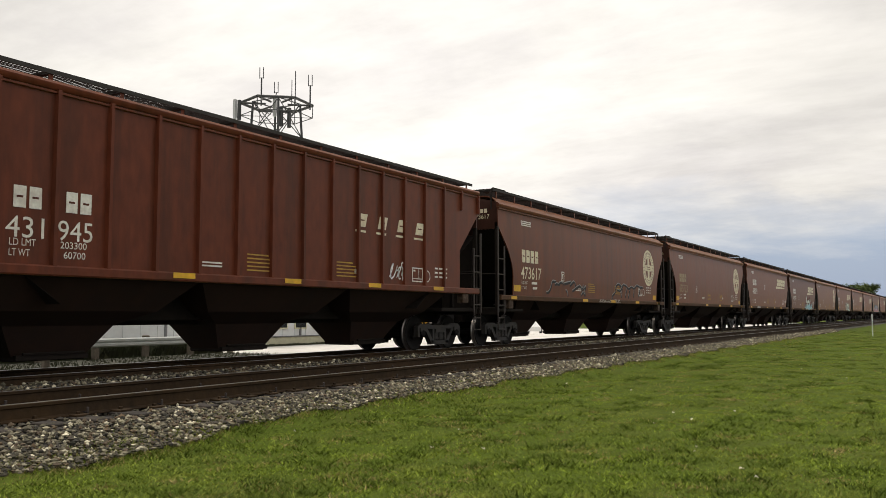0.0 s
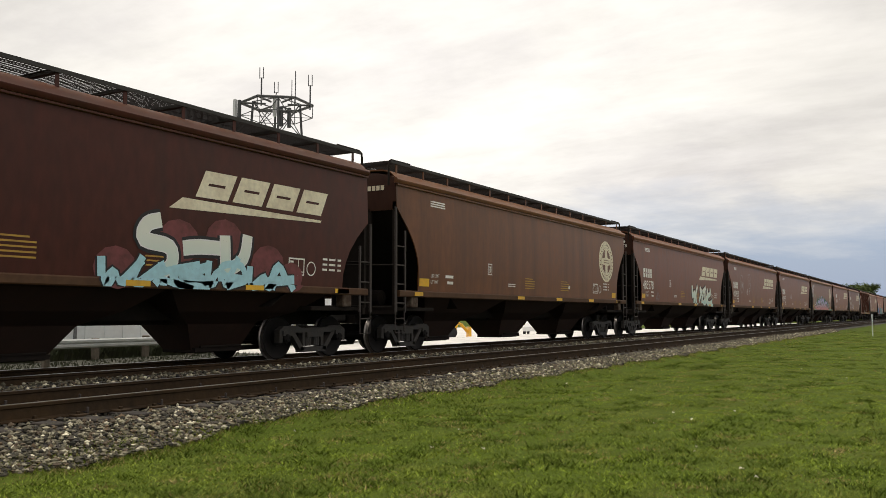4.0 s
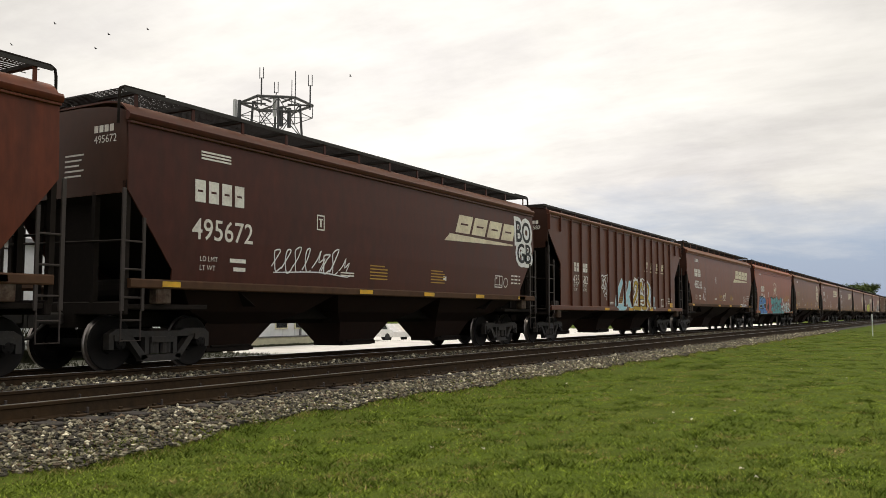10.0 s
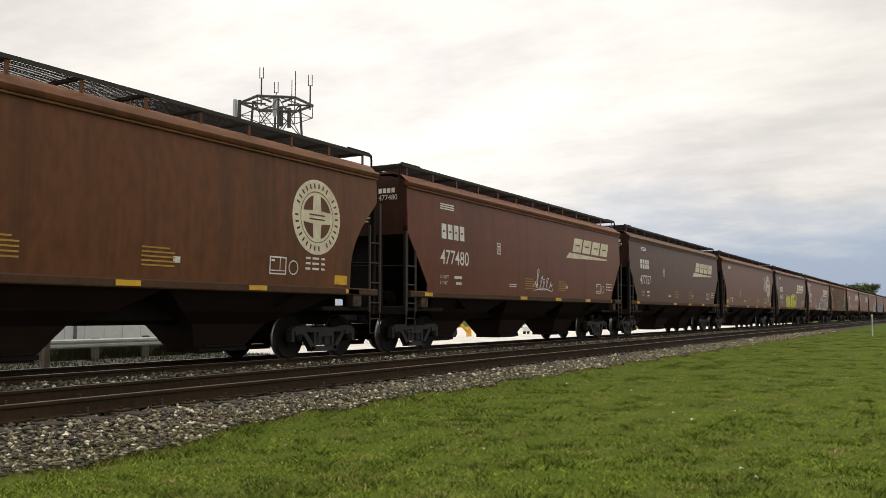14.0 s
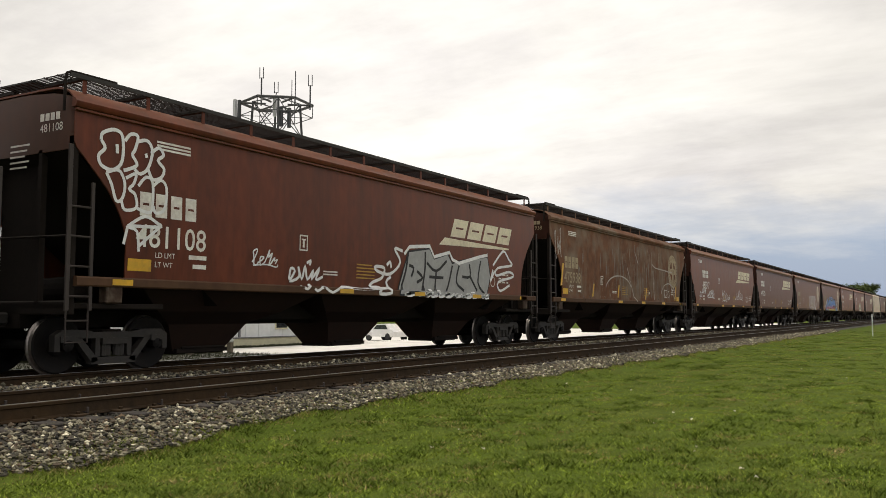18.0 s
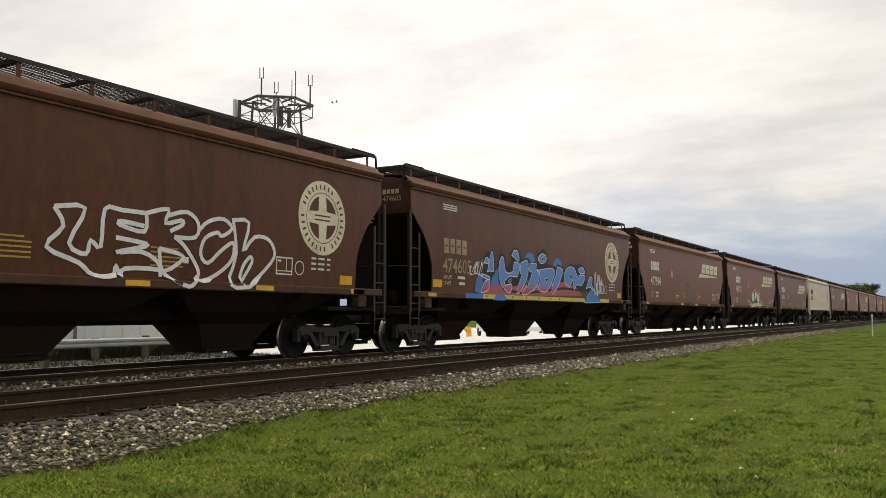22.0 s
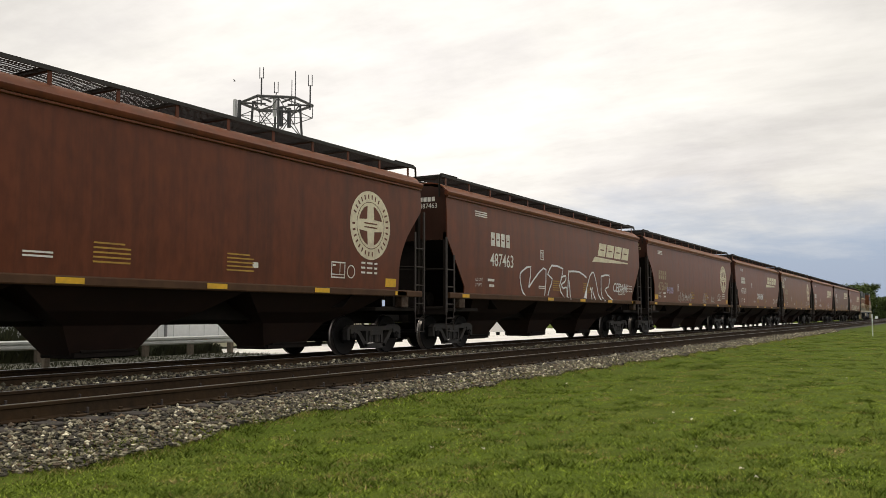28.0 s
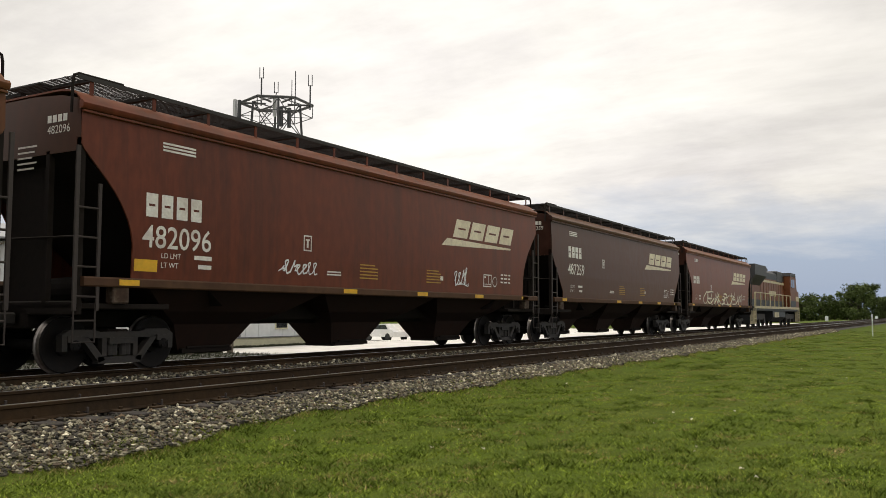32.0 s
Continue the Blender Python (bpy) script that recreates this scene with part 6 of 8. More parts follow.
    for x, z in [(-2.0, 1.67), (-0.77, 2.07), (0.21, 2.29), (1.03, 1.98), (2.02, 2.22), (3.03, 2.17)]:
        d = Decal(None, 0.017)
        for q in (-1, 0, 1):
            d.ring(x + 0.09 * q, z + 0.07 * q, 0.03, 0.06, 4)
        d.put("diamond_sparkle", S_WHITE, TRAIN[14])
    piece(14, [[(3.09, 2.14), (3.38, 1.8), (3.62, 1.7), (3.87, 1.93)], [(3.56, 1.7), (3.39, 1.42), (3.55, 1.11)], [(2.66, 1.55), (3.1, 1.59), (3.35, 1.42), (3.13, 1.21), (2.83, 1.33)], [(4.41, 1.85), (4.1, 1.64), (4.04, 1.36), (4.36, 1.14), (4.62, 1.41), (4.57, 1.72), (4.41, 1.85)], [(4.81, 1.08), (5.08, 1.42), (5.0, 1.83), (5.37, 1.76), (5.21, 1.5), (4.97, 1.44), (5.56, 1.13)], [(6.06, 2.23), (5.77, 1.78), (5.85, 1.35), (5.71, 1.09)], [(6.14, 1.92), (5.88, 1.57), (6.29, 1.36), (7.16, 1.19)]],
          0.15, S_SKYWHITE, S_WHITE, 0.03, S_BLACK, 0.13, 0.55, "jagged white sprayed letters with black shadows")
    scribble(14, 3.73, 6.05, 2.03, 2.51, 5, 23, S_YELLOW, 0.045)
    line_art(14, [smooth_path(st, 4) for st in [[(-0.93, 2.4), (-1.05, 2.61), (-1.0, 2.98), (-0.75, 3.24), (-0.34, 3.34), (0.1, 3.22), (0.34, 2.96), (0.32, 2.79), (0.18, 2.81)], [(-0.93, 2.4), (-0.8, 2.35), (-0.51, 2.54), (-0.2, 2.59), (0.12, 2.47), (0.45, 2.43), (0.68, 2.51)]]], S_CREAM, 0.045)
    scribble(14, -0.88, 0.14, 2.63, 3.16, 5, 24, S_CREAM, 0.05)
    scribble(16, -0.5, 1.0, 1.75, 2.4, 6, 25)
    scribble(18, 4.5, 5.5, 2.6, 3.7, 4, 26, w=0.05)
    bubble(19, [([[(-3.38, 1.63), (-3.2, 2.1), (-2.91, 2.32), (-2.62, 2.2), (-2.71, 1.72), (-3.0, 1.51), (-3.29, 1.54)]], [(-3.01, 1.84, 0.09, 0.2)]), ([[(-2.21, 2.26), (-2.26, 1.53)], [(-2.16, 2.27), (-1.9, 1.75), (-1.63, 2.35), (-1.55, 1.54)]], []), ([[(-0.21, 2.4), (-0.85, 2.29), (-0.91, 1.6), (-0.12, 1.62)], [(-0.85, 1.95), (-0.27, 2.02)]], [])], S_LEMON, S_BLACK, S_BLACK, 0.42, 0.10, "yellow bubble letters with dark rims")
    bubble(19, [([[(-0.5, 2.46), (-0.43, 1.61)], [(-0.45, 2.47), (0.22, 2.49), (0.45, 2.37), (-0.24, 2.16)], [(-0.23, 2.09), (0.46, 2.01), (0.64, 1.65), (0.15, 1.54)]], [(0.01, 2.3, 0.16, 0.07)]), ([[(0.93, 2.47), (1.14, 2.29), (1.08, 1.67)], [(1.89, 2.5), (1.86, 2.1), (1.28, 1.6)]], [(0.99, 2.31, 0.12, 0.1)])], S_LEMON, S_BLACK, S_BLACK, 0.46, 0.10)
    scribble(19, -7.6, -6.4, 2.9, 4.0, 5, 28, S_CHALK, 0.045)
    slab(20, [(0.49, 1.42), (0.59, 1.73), (0.94, 2.5), (1.96, 2.64), (2.19, 2.39), (2.89, 2.55), (3.14, 2.32), (3.51, 2.4), (5.18, 2.61), (5.39, 2.04), (5.17, 1.42)], S_SILVER, S_BLACK, 0.05, label="silver sprayed letters with black and white rims")
    line_art(20, [smooth_path(st, 3) for st in [[(0.94, 2.5), (0.84, 2.01), (0.69, 1.52), (1.42, 1.5)], [(0.99, 2.16), (1.2, 2.1), (1.1, 1.88)], [(1.74, 2.54), (1.74, 2.12), (1.63, 1.54)], [(1.36, 2.03), (1.63, 1.87), (1.36, 1.75)], [(1.82, 2.27), (2.3, 2.07), (2.83, 2.37)], [(2.3, 2.07), (2.25, 1.49)], [(1.96, 1.91), (2.68, 1.91)], [(3.14, 2.26), (2.98, 1.8), (2.83, 1.5)], [(3.51, 2.28), (3.38, 1.82), (3.83, 1.6)], [(4.09, 2.34), (4.15, 2.0), (3.7, 1.98)], [(4.15, 2.0), (4.59, 1.61)], [(4.76, 2.47), (4.62, 1.85), (5.03, 1.54)]]], S_BLACK, 0.075)
    line_art(20, [[(0.76, 2.42), (0.99, 2.62), (1.96, 2.7), (2.19, 2.44), (2.98, 2.6), (3.14, 2.42), (3.51, 2.34), (4.7, 2.58), (5.19, 2.66)]], S_WHITE, 0.09)
    line_art(20, [smooth_path(st, 4) for st in [[(0.68, 2.49), (0.33, 2.53), (0.58, 2.21), (0.14, 1.91), (-0.38, 1.96), (-0.47, 2.06), (-0.1, 2.04), (-0.19, 1.81), (-0.56, 1.69), (-0.67, 1.58), (-0.28, 1.57), (-0.37, 1.43), (0.15, 1.47), (-0.0, 1.71), (0.19, 1.85)], [(-0.0, 2.11), (0.14, 2.2), (0.19, 2.06)], [(5.54, 2.38), (6.03, 2.74), (6.29, 2.83), (6.6, 2.6), (6.79, 2.44), (5.84, 2.31), (5.76, 2.09), (6.6, 2.23), (6.91, 2.1), (5.91, 1.9), (6.05, 1.65), (6.67, 1.83)], [(5.65, 2.22), (5.39, 1.91), (5.54, 2.25)]]], S_WHITE, 0.075)
    scribble(20, 0.7, 5.2, 1.40, 1.56, 12, 73, S_WHITE, 0.06)
    line_art(20, [smooth_path(st, 4) for st in [[(-8.07, 3.71), (-8.04, 3.83), (-7.81, 3.92), (-7.66, 3.83), (-7.67, 3.43), (-7.84, 3.26), (-8.06, 3.3), (-8.12, 3.45), (-8.0, 3.59), (-8.07, 3.71)], [(-7.77, 3.69), (-7.76, 3.54)], [(-7.61, 3.77), (-7.5, 3.9), (-7.35, 3.89), (-7.41, 3.66), (-7.46, 3.56), (-7.37, 3.41), (-7.55, 3.31), (-7.64, 3.28)], [(-7.34, 3.81), (-7.15, 3.85), (-7.05, 3.69), (-7.14, 3.39), (-7.3, 3.27), (-7.42, 3.33)], [(-7.19, 3.63), (-7.17, 3.56)], [(-7.08, 3.65), (-6.91, 3.77), (-6.81, 3.66), (-6.93, 3.55), (-6.8, 3.42), (-6.86, 3.27), (-7.04, 3.21), (-7.14, 3.37)]]], S_WHITE, 0.06)
    line_art(20, [smooth_path(st, 4) for st in [[(-7.97, 3.2), (-7.73, 3.27), (-7.61, 3.07), (-7.65, 2.83), (-7.77, 2.77), (-7.87, 3.03), (-7.97, 3.2)], [(-7.59, 3.16), (-7.39, 3.26), (-7.43, 3.09), (-7.52, 2.99), (-7.4, 2.91), (-7.37, 2.7), (-7.6, 2.64), (-7.67, 2.79)], [(-7.34, 3.06), (-7.18, 3.23), (-7.04, 3.15), (-7.05, 2.69), (-7.2, 2.65), (-7.37, 2.7)], [(-7.03, 3.1), (-6.86, 3.22), (-6.74, 3.09), (-6.78, 2.74), (-6.96, 2.65), (-7.02, 2.76)], [(-7.53, 2.38), (-7.19, 2.57), (-6.92, 2.48), (-6.87, 2.42), (-7.53, 2.38), (-7.34, 2.31), (-7.29, 1.98)], [(-6.87, 2.42), (-7.1, 2.23), (-7.29, 2.07)], [(-7.53, 2.38), (-7.6, 2.08)]]], S_WHITE, 0.055)
    scribble(20, -4.6, -3.9, 1.9, 2.25, 4, 60)
    line_art(20, [smooth_path(st, 3) for st in [[(-3.5, 1.65), (-3.46, 1.88), (-3.33, 1.83), (-3.47, 1.62), (-3.19, 1.72), (-3.23, 1.93), (-3.1, 1.67), (-3.01, 1.96), (-2.92, 1.67), (-2.73, 1.88), (-2.79, 1.68), (-2.53, 1.93), (-2.64, 1.68), (-2.41, 1.75)], [(-2.96, 2.01), (-2.83, 2.07), (-2.87, 1.97)], [(-3.19, 1.55), (-3.0, 1.47), (-2.86, 1.56), (-2.67, 1.44), (-2.44, 1.53), (-2.15, 1.42), (-1.75, 1.55), (-1.01, 1.52), (0.14, 1.58)]]], S_WHITE, 0.06)
    for x, z, w, h in ((-7.72, 1.95, 0.14, 0.78), (-4.64, 1.62, 0.12, 0.48), (-1.78, 1.63, 0.12, 0.5), (1.9, 1.6, 0.12, 0.5), (6.6, 1.6, 0.14, 0.7)):
        Decal(None, 0.012).bar(x, z, w, h, 0.2).put("reflector", YELLOW, TRAIN[21])
    line_art(21, [[(0.5, 3.6), (0.9, 3.1)], [(-0.6, 2.9), (0.3, 1.7), (0.6, 1.5)], arc(-1.6, 1.9, 1.6, 0.6, 20, 170), [(2.9, 3.2), (3.4, 3.05), (6.2, 2.95)], [(3.0, 2.9), (3.3, 1.6)],
                  arc(5.5, 1.8, 1.2, 0.6, 10, 170), [(5.4, 3.0), (5.9, 2.3), (6.6, 1.7)]], S_CHALK, 0.05)
    rnd = random.Random(77)
    for colour, count, lift in ((S_GHOST, 150, 0.0075), (S_TANDUST, 120, 0.0079)):
        d = Decal(None, lift)
        for k in range(count):
            x = min(max(rnd.gauss(1.2, 3.4), -6.8), 7.0)
            top = min(3.95, rnd.choice((2.4, 3.0, 3.6)) + rnd.uniform(-0.5, 0.5) - 0.08 * abs(x - 1))
            long, w = rnd.uniform(0.2, 1.0), rnd.uniform(0.012, 0.07)
            low = max(1.62, top - long)
            d.poly((x, low), (x + w * 0.6, low + 0.05), (x + w + rnd.uniform(-0.03, 0.03), top - rnd.uniform(0.0, 0.2)), (x + w * 0.3, top), (x - w * 0.4, (top + low) / 2))
        tagged(d.put("weather_streaks", colour, TRAIN[21]), kind="stuff")
    scribble(21, -8.2, -7.6, 2.9, 3.9, 4, 32, S_CHALK)
    lettered(22, "ONE", -6.1, -5.2, 2.1, 2.38, S_WHITE, None, shear=0.2)
    scribble(22, -6.6, -6.1, 1.9, 2.35, 3, 33)
    scribble(22, -5.0, -3.3, 1.88, 2.35, 8, 34, w=0.045)
    scribble(22, -1.43, -0.11, 1.75, 2.4, 5, 35)
    scribble(22, 0.0, 0.8, 1.83, 2.15, 4, 36)
    scribble(22, 2.6, 4.5, 1.9, 2.5, 7, 37)
    line_art(24, [smooth_path(st, 3) for st in [[(-0.14, 2.56), (0.4, 2.59), (0.14, 2.03), (0.45, 1.88), (0.52, 2.1), (0.71, 2.01), (0.76, 2.61), (1.09, 2.63), (1.58, 2.63)], [(-0.14, 2.56), (0.03, 2.28), (-0.24, 1.95), (0.33, 1.74), (0.59, 1.56), (0.96, 1.57), (1.01, 1.73), (1.12, 1.57), (1.2, 1.69), (1.87, 1.7), (2.12, 1.57), (2.51, 1.43), (2.7, 1.56), (2.79, 1.67), (2.69, 1.86), (2.42, 2.15), (2.2, 2.28)], [(1.58, 2.63), (1.56, 2.32), (1.06, 2.39), (1.08, 2.45), (1.55, 2.41)], [(0.99, 2.18), (1.52, 2.13), (1.6, 2.08), (1.0, 1.94), (1.51, 1.98), (1.87, 1.82), (1.93, 1.58)], [(1.58, 2.63), (2.06, 2.75), (1.99, 2.5), (2.34, 2.58), (2.38, 2.51), (2.1, 2.37)]]], S_WHITE, 0.075)
    line_art(24, [smooth_path(st, 3) for st in [[(2.06, 2.64), (2.47, 2.74), (2.74, 2.57), (2.68, 2.31), (2.2, 2.28)], [(1.88, 2.06), (2.43, 1.95), (1.99, 1.68), (1.88, 2.06)], [(2.74, 2.42), (2.98, 2.62), (3.36, 2.7), (3.58, 2.54), (3.32, 2.38), (3.21, 2.44), (2.91, 2.31), (2.82, 2.02), (3.0, 1.87), (3.3, 2.1), (3.62, 2.28), (3.6, 1.96), (3.24, 1.68), (2.87, 1.54), (2.7, 1.61)], [(3.58, 2.7), (4.03, 2.7), (3.89, 2.14), (4.19, 2.43), (4.59, 2.41), (4.78, 2.14), (4.56, 1.85), (4.03, 1.47), (3.83, 1.55), (3.9, 1.85), (4.08, 2.04), (4.14, 1.94), (3.88, 1.57)], [(3.61, 2.7), (3.71, 2.07), (3.54, 1.49), (4.03, 1.47)]]], S_WHITE, 0.075)
    for st in [[(-5.18, 1.6), (-5.13, 1.92), (-4.92, 2.12), (-4.75, 2.03), (-4.79, 1.57)], [(-4.24, 1.63), (-4.18, 1.94), (-3.86, 2.29), (-3.65, 2.22), (-3.62, 1.64)], [(-1.93, 2.6), (-1.84, 2.8), (-1.57, 2.92), (-1.25, 2.86), (-1.13, 2.61), (-1.36, 2.27)], [(0.34, 2.51), (0.43, 2.75), (0.75, 2.86), (1.06, 2.75), (1.13, 2.43), (0.58, 2.09)], [(-0.84, 1.72), (-0.75, 2.02), (0.82, 2.34), (2.68, 2.21), (2.4, 1.81)], [(-4.23, 1.36), (-3.78, 1.59), (-3.28, 1.38)]]:
        slab(25, smooth_path(st + st[:1], 3)[:-1], S_BLUE, None, 0.0, 0.0085)
    for st in [[(-3.81, 2.46), (-3.6, 2.73), (-3.33, 2.7), (-3.24, 2.32), (-2.8, 2.56), (-2.93, 2.8), (-2.6, 2.97), (-2.23, 2.88), (-2.16, 2.62), (-1.66, 2.7), (-1.46, 2.58), (-0.97, 2.62), (-0.87, 2.89), (-0.45, 3.07), (-0.12, 2.93), (-0.17, 2.58), (0.58, 2.52), (0.75, 2.62), (1.25, 2.54), (1.45, 2.45), (1.84, 2.68), (2.39, 2.67), (2.9, 2.73), (3.35, 2.59), (3.46, 2.17), (3.59, 1.99), (3.98, 2.42), (4.23, 2.3), (4.32, 1.84), (2.69, 1.82), (1.33, 1.85), (-1.9, 1.61), (-3.33, 1.68), (-3.68, 1.91)], [(-4.74, 2.43), (-4.52, 2.72), (-4.28, 2.71), (-4.17, 2.84), (-4.03, 2.65), (-4.0, 2.17), (-4.25, 2.03), (-4.62, 2.0), (-4.83, 2.07)]]:
        slab(25, st, S_BLACK, S_BLACK, 0.08, 0.0092)
    slab(25, [(-4.85, 1.52), (-4.51, 1.71), (-3.62, 1.85), (-3.33, 1.76), (-2.35, 1.84), (1.32, 2.07), (2.54, 1.9), (3.06, 1.63), (-2.52, 1.52), (-3.33, 1.54)], S_PINK, None, 0.0, 0.0097)
    for k, st in enumerate([[(-4.83, 1.57), (-4.62, 1.88), (-4.34, 1.96), (-4.28, 1.87), (-4.42, 1.63)], [(-4.46, 2.17), (-4.22, 2.78), (-4.09, 2.63), (-4.07, 2.2), (-4.26, 2.22)], [(-4.67, 2.43), (-4.55, 2.59), (-4.38, 2.54), (-4.4, 2.43)], [(-4.82, 2.11), (-4.32, 2.04), (-4.35, 1.95), (-4.82, 2.03)], [(-3.52, 2.68), (-3.69, 2.5), (-3.72, 2.16), (-3.6, 1.9), (-3.33, 1.71), (-2.95, 1.6), (-2.81, 1.76), (-2.89, 1.88), (-3.26, 1.82), (-3.29, 1.97), (-2.91, 2.12), (-2.45, 2.11), (-2.27, 2.5), (-2.67, 2.55), (-2.77, 2.26), (-3.1, 2.2), (-3.32, 2.3), (-3.39, 2.61)], [(-2.86, 2.76), (-2.64, 2.92), (-2.39, 2.87), (-2.32, 2.6), (-2.64, 2.68)], [(-2.2, 2.54), (-1.75, 2.66), (-1.64, 2.39), (-1.82, 1.96), (-2.35, 1.58), (-2.44, 1.71), (-2.1, 2.2), (-2.24, 2.22)], [(-1.51, 2.57), (-1.01, 2.58), (-1.06, 2.4), (-0.78, 2.34), (-0.95, 1.86), (-1.72, 1.58), (-2.1, 1.62), (-1.63, 1.9), (-1.36, 2.27), (-1.55, 2.32)], [(-0.89, 2.74), (-0.77, 2.87), (-0.51, 2.94), (-0.25, 2.88), (-0.21, 2.77), (-0.39, 2.65), (-0.71, 2.62)], [(-0.96, 2.37), (0.28, 2.5), (0.47, 2.32), (0.29, 2.08), (-0.1, 1.73), (-0.53, 1.69), (-0.84, 1.78), (-0.69, 2.15)], [(0.69, 2.57), (1.2, 2.49), (0.97, 2.11), (0.71, 1.85), (0.34, 1.6), (0.28, 1.9), (0.58, 2.25)], [(1.32, 2.09), (1.37, 2.4), (1.71, 2.6), (2.19, 2.61), (2.45, 2.41), (2.74, 2.2), (2.71, 2.35), (3.25, 2.37), (3.28, 2.23), (2.98, 2.0), (2.46, 2.01), (2.29, 1.8), (2.09, 2.16), (1.82, 1.9)], [(2.65, 2.56), (3.0, 2.67), (3.24, 2.55), (3.27, 2.44), (2.8, 2.43)], [(3.43, 1.88), (3.78, 2.31), (4.07, 2.31), (4.0, 2.06), (4.23, 1.86), (3.83, 1.96)]]):
        slab(25, smooth_path(st + st[:1], 2)[:-1], S_BLUEFADE, S_WHITE, 0.026, 0.0105 + 0.0003 * k, "blue and red sprayed letters with white rims")
    for st in [[(-3.07, 1.98), (-2.85, 2.04), (-2.88, 1.95), (-3.04, 1.91)], [(-0.68, 2.74), (-0.56, 2.82), (-0.39, 2.79), (-0.5, 2.71)], [(-0.38, 2.11), (0.01, 2.17), (-0.21, 2.01)], [(1.78, 2.24), (1.98, 2.41), (2.01, 2.17)], [(-1.82, 1.85), (-1.64, 2.04), (-1.65, 1.84)]]:
        slab(25, st, S_BLACK, S_SKYWHITE, 0.02, 0.0155)
    for lo, hi, colour in ((-5.86, -4.84, S_BLUE), (-4.84, 3.13, S_SUN), (4.74, 5.73, S_SUN)):
        Decal(1.655, 0.004).bar(lo, 1.40, hi - lo, 0.13).put("graffiti_base", colour, TRAIN[25])
    slab(25, [(3.06, 1.37), (3.59, 1.61), (3.99, 1.87), (4.23, 1.84), (4.74, 1.62), (4.74, 1.4)], S_BLUE, S_SKY, 0.025, 0.0125)
    for k, (x, z) in enumerate([(-4.6, 1.42), (-3.99, 1.46), (-3.55, 1.42), (-2.89, 1.43), (-1.9, 1.46), (-0.94, 1.46), (0.02, 1.47), (0.78, 1.49), (1.99, 1.5)]):
        Decal(1.655, 0.0055).ring(x, 1.47, 0.0, 0.045, 10).put("graffiti_dot", (S_CORAL, S_GREEN)[k % 2], TRAIN[25])
    scribble(25, -5.55, -4.79, 2.07, 2.57, 5, 40)
    scribble(25, 4.29, 5.09, 1.67, 2.52, 5, 43, S_WHITE, 0.05)
    wild(26, -0.6, 0.8, 1.5, 2.7, 3, S_PALE, S_PALE, 41, 0.09, 0.03)
    slab(27, [(-1.25, 1.97), (-1.05, 2.35), (-0.07, 2.6), (0.19, 2.69), (0.85, 2.44), (1.64, 2.64), (1.76, 1.89), (2.22, 1.91), (3.18, 1.71), (3.18, 1.62), (-1.6, 1.47), (-1.56, 1.76), (-1.24, 1.77)], S_BLACK, S_CREAM, 0.05)
    for k, st in enumerate([[(-0.97, 2.3), (-0.21, 2.49), (-0.19, 2.09), (-0.4, 2.02), (-0.36, 1.81), (-0.69, 1.78), (-0.72, 1.88), (-0.96, 1.87)], [(0.14, 2.58), (0.78, 2.37), (0.39, 1.91), (0.24, 2.1), (0.15, 1.82), (-0.02, 1.81), (-0.11, 2.0)], [(0.79, 2.31), (1.11, 2.39), (1.18, 2.13), (1.31, 2.14), (1.34, 2.48), (1.59, 2.55), (1.64, 1.86), (1.25, 1.82), (0.8, 1.89)]]):
        slab(27, st, S_CREAM, None, 0.0, 0.012, "cream letters with black and white rims")
    for st in [[(-0.85, 1.69), (-0.05, 1.72), (-0.01, 1.54), (-0.87, 1.51)], [(0.07, 1.75), (0.55, 1.77), (0.68, 1.56), (0.13, 1.54)], [(0.89, 1.79), (1.8, 1.78), (1.84, 1.6), (0.9, 1.57)], [(1.94, 1.79), (2.26, 1.78), (2.34, 1.61), (1.94, 1.6)], [(2.45, 1.62), (2.71, 1.79), (2.83, 1.63)], [(-1.51, 1.7), (-1.11, 1.7), (-1.08, 1.52), (-1.53, 1.51)]]:
        slab(27, st, S_CREAM, None, 0.0, 0.012)
    line_art(32, [smooth_path(st, 2) for st in [[(-3.12, 1.8), (-2.98, 2.47), (-3.64, 2.29), (-3.78, 2.12), (-3.63, 1.74), (-3.41, 1.54)], [(-3.12, 1.8), (-2.31, 2.33), (-1.77, 2.43), (-1.84, 1.56)], [(-1.29, 2.59), (-1.63, 2.28), (-1.24, 2.14), (-1.45, 1.8), (-1.58, 1.57)], [(-1.29, 2.59), (-0.31, 2.52), (-0.59, 1.94), (-0.3, 1.55)], [(-0.5, 2.21), (-0.06, 2.29), (-0.11, 2.1), (-0.45, 1.97), (-0.25, 1.85), (0.04, 1.89), (0.09, 1.56)], [(0.21, 2.49), (0.14, 1.56), (0.4, 1.57), (0.24, 2.14)], [(0.21, 2.45), (1.19, 2.48), (1.95, 2.3)], [(1.75, 1.54), (2.27, 2.36), (2.69, 2.51), (3.06, 1.97), (3.32, 1.49)], [(2.33, 1.5), (2.57, 1.95), (2.69, 1.5)], [(3.48, 2.4), (3.51, 1.83), (3.77, 1.46)], [(3.48, 2.4), (4.39, 2.48), (4.32, 2.02), (3.91, 1.93), (4.59, 1.51)]]], S_WHITE, 0.065)
    lettered(32, "CEDAN", 4.9, 6.6, 1.85, 2.2, S_WHITE, None, shear=0.2)
    scribble(33, -3.6, -1.0, 1.6, 2.15, 9, 44, S_CHALK, 0.05)
    scribble(33, 1.2, 2.1, 1.6, 2.1, 4, 45, S_CHALK, 0.045)
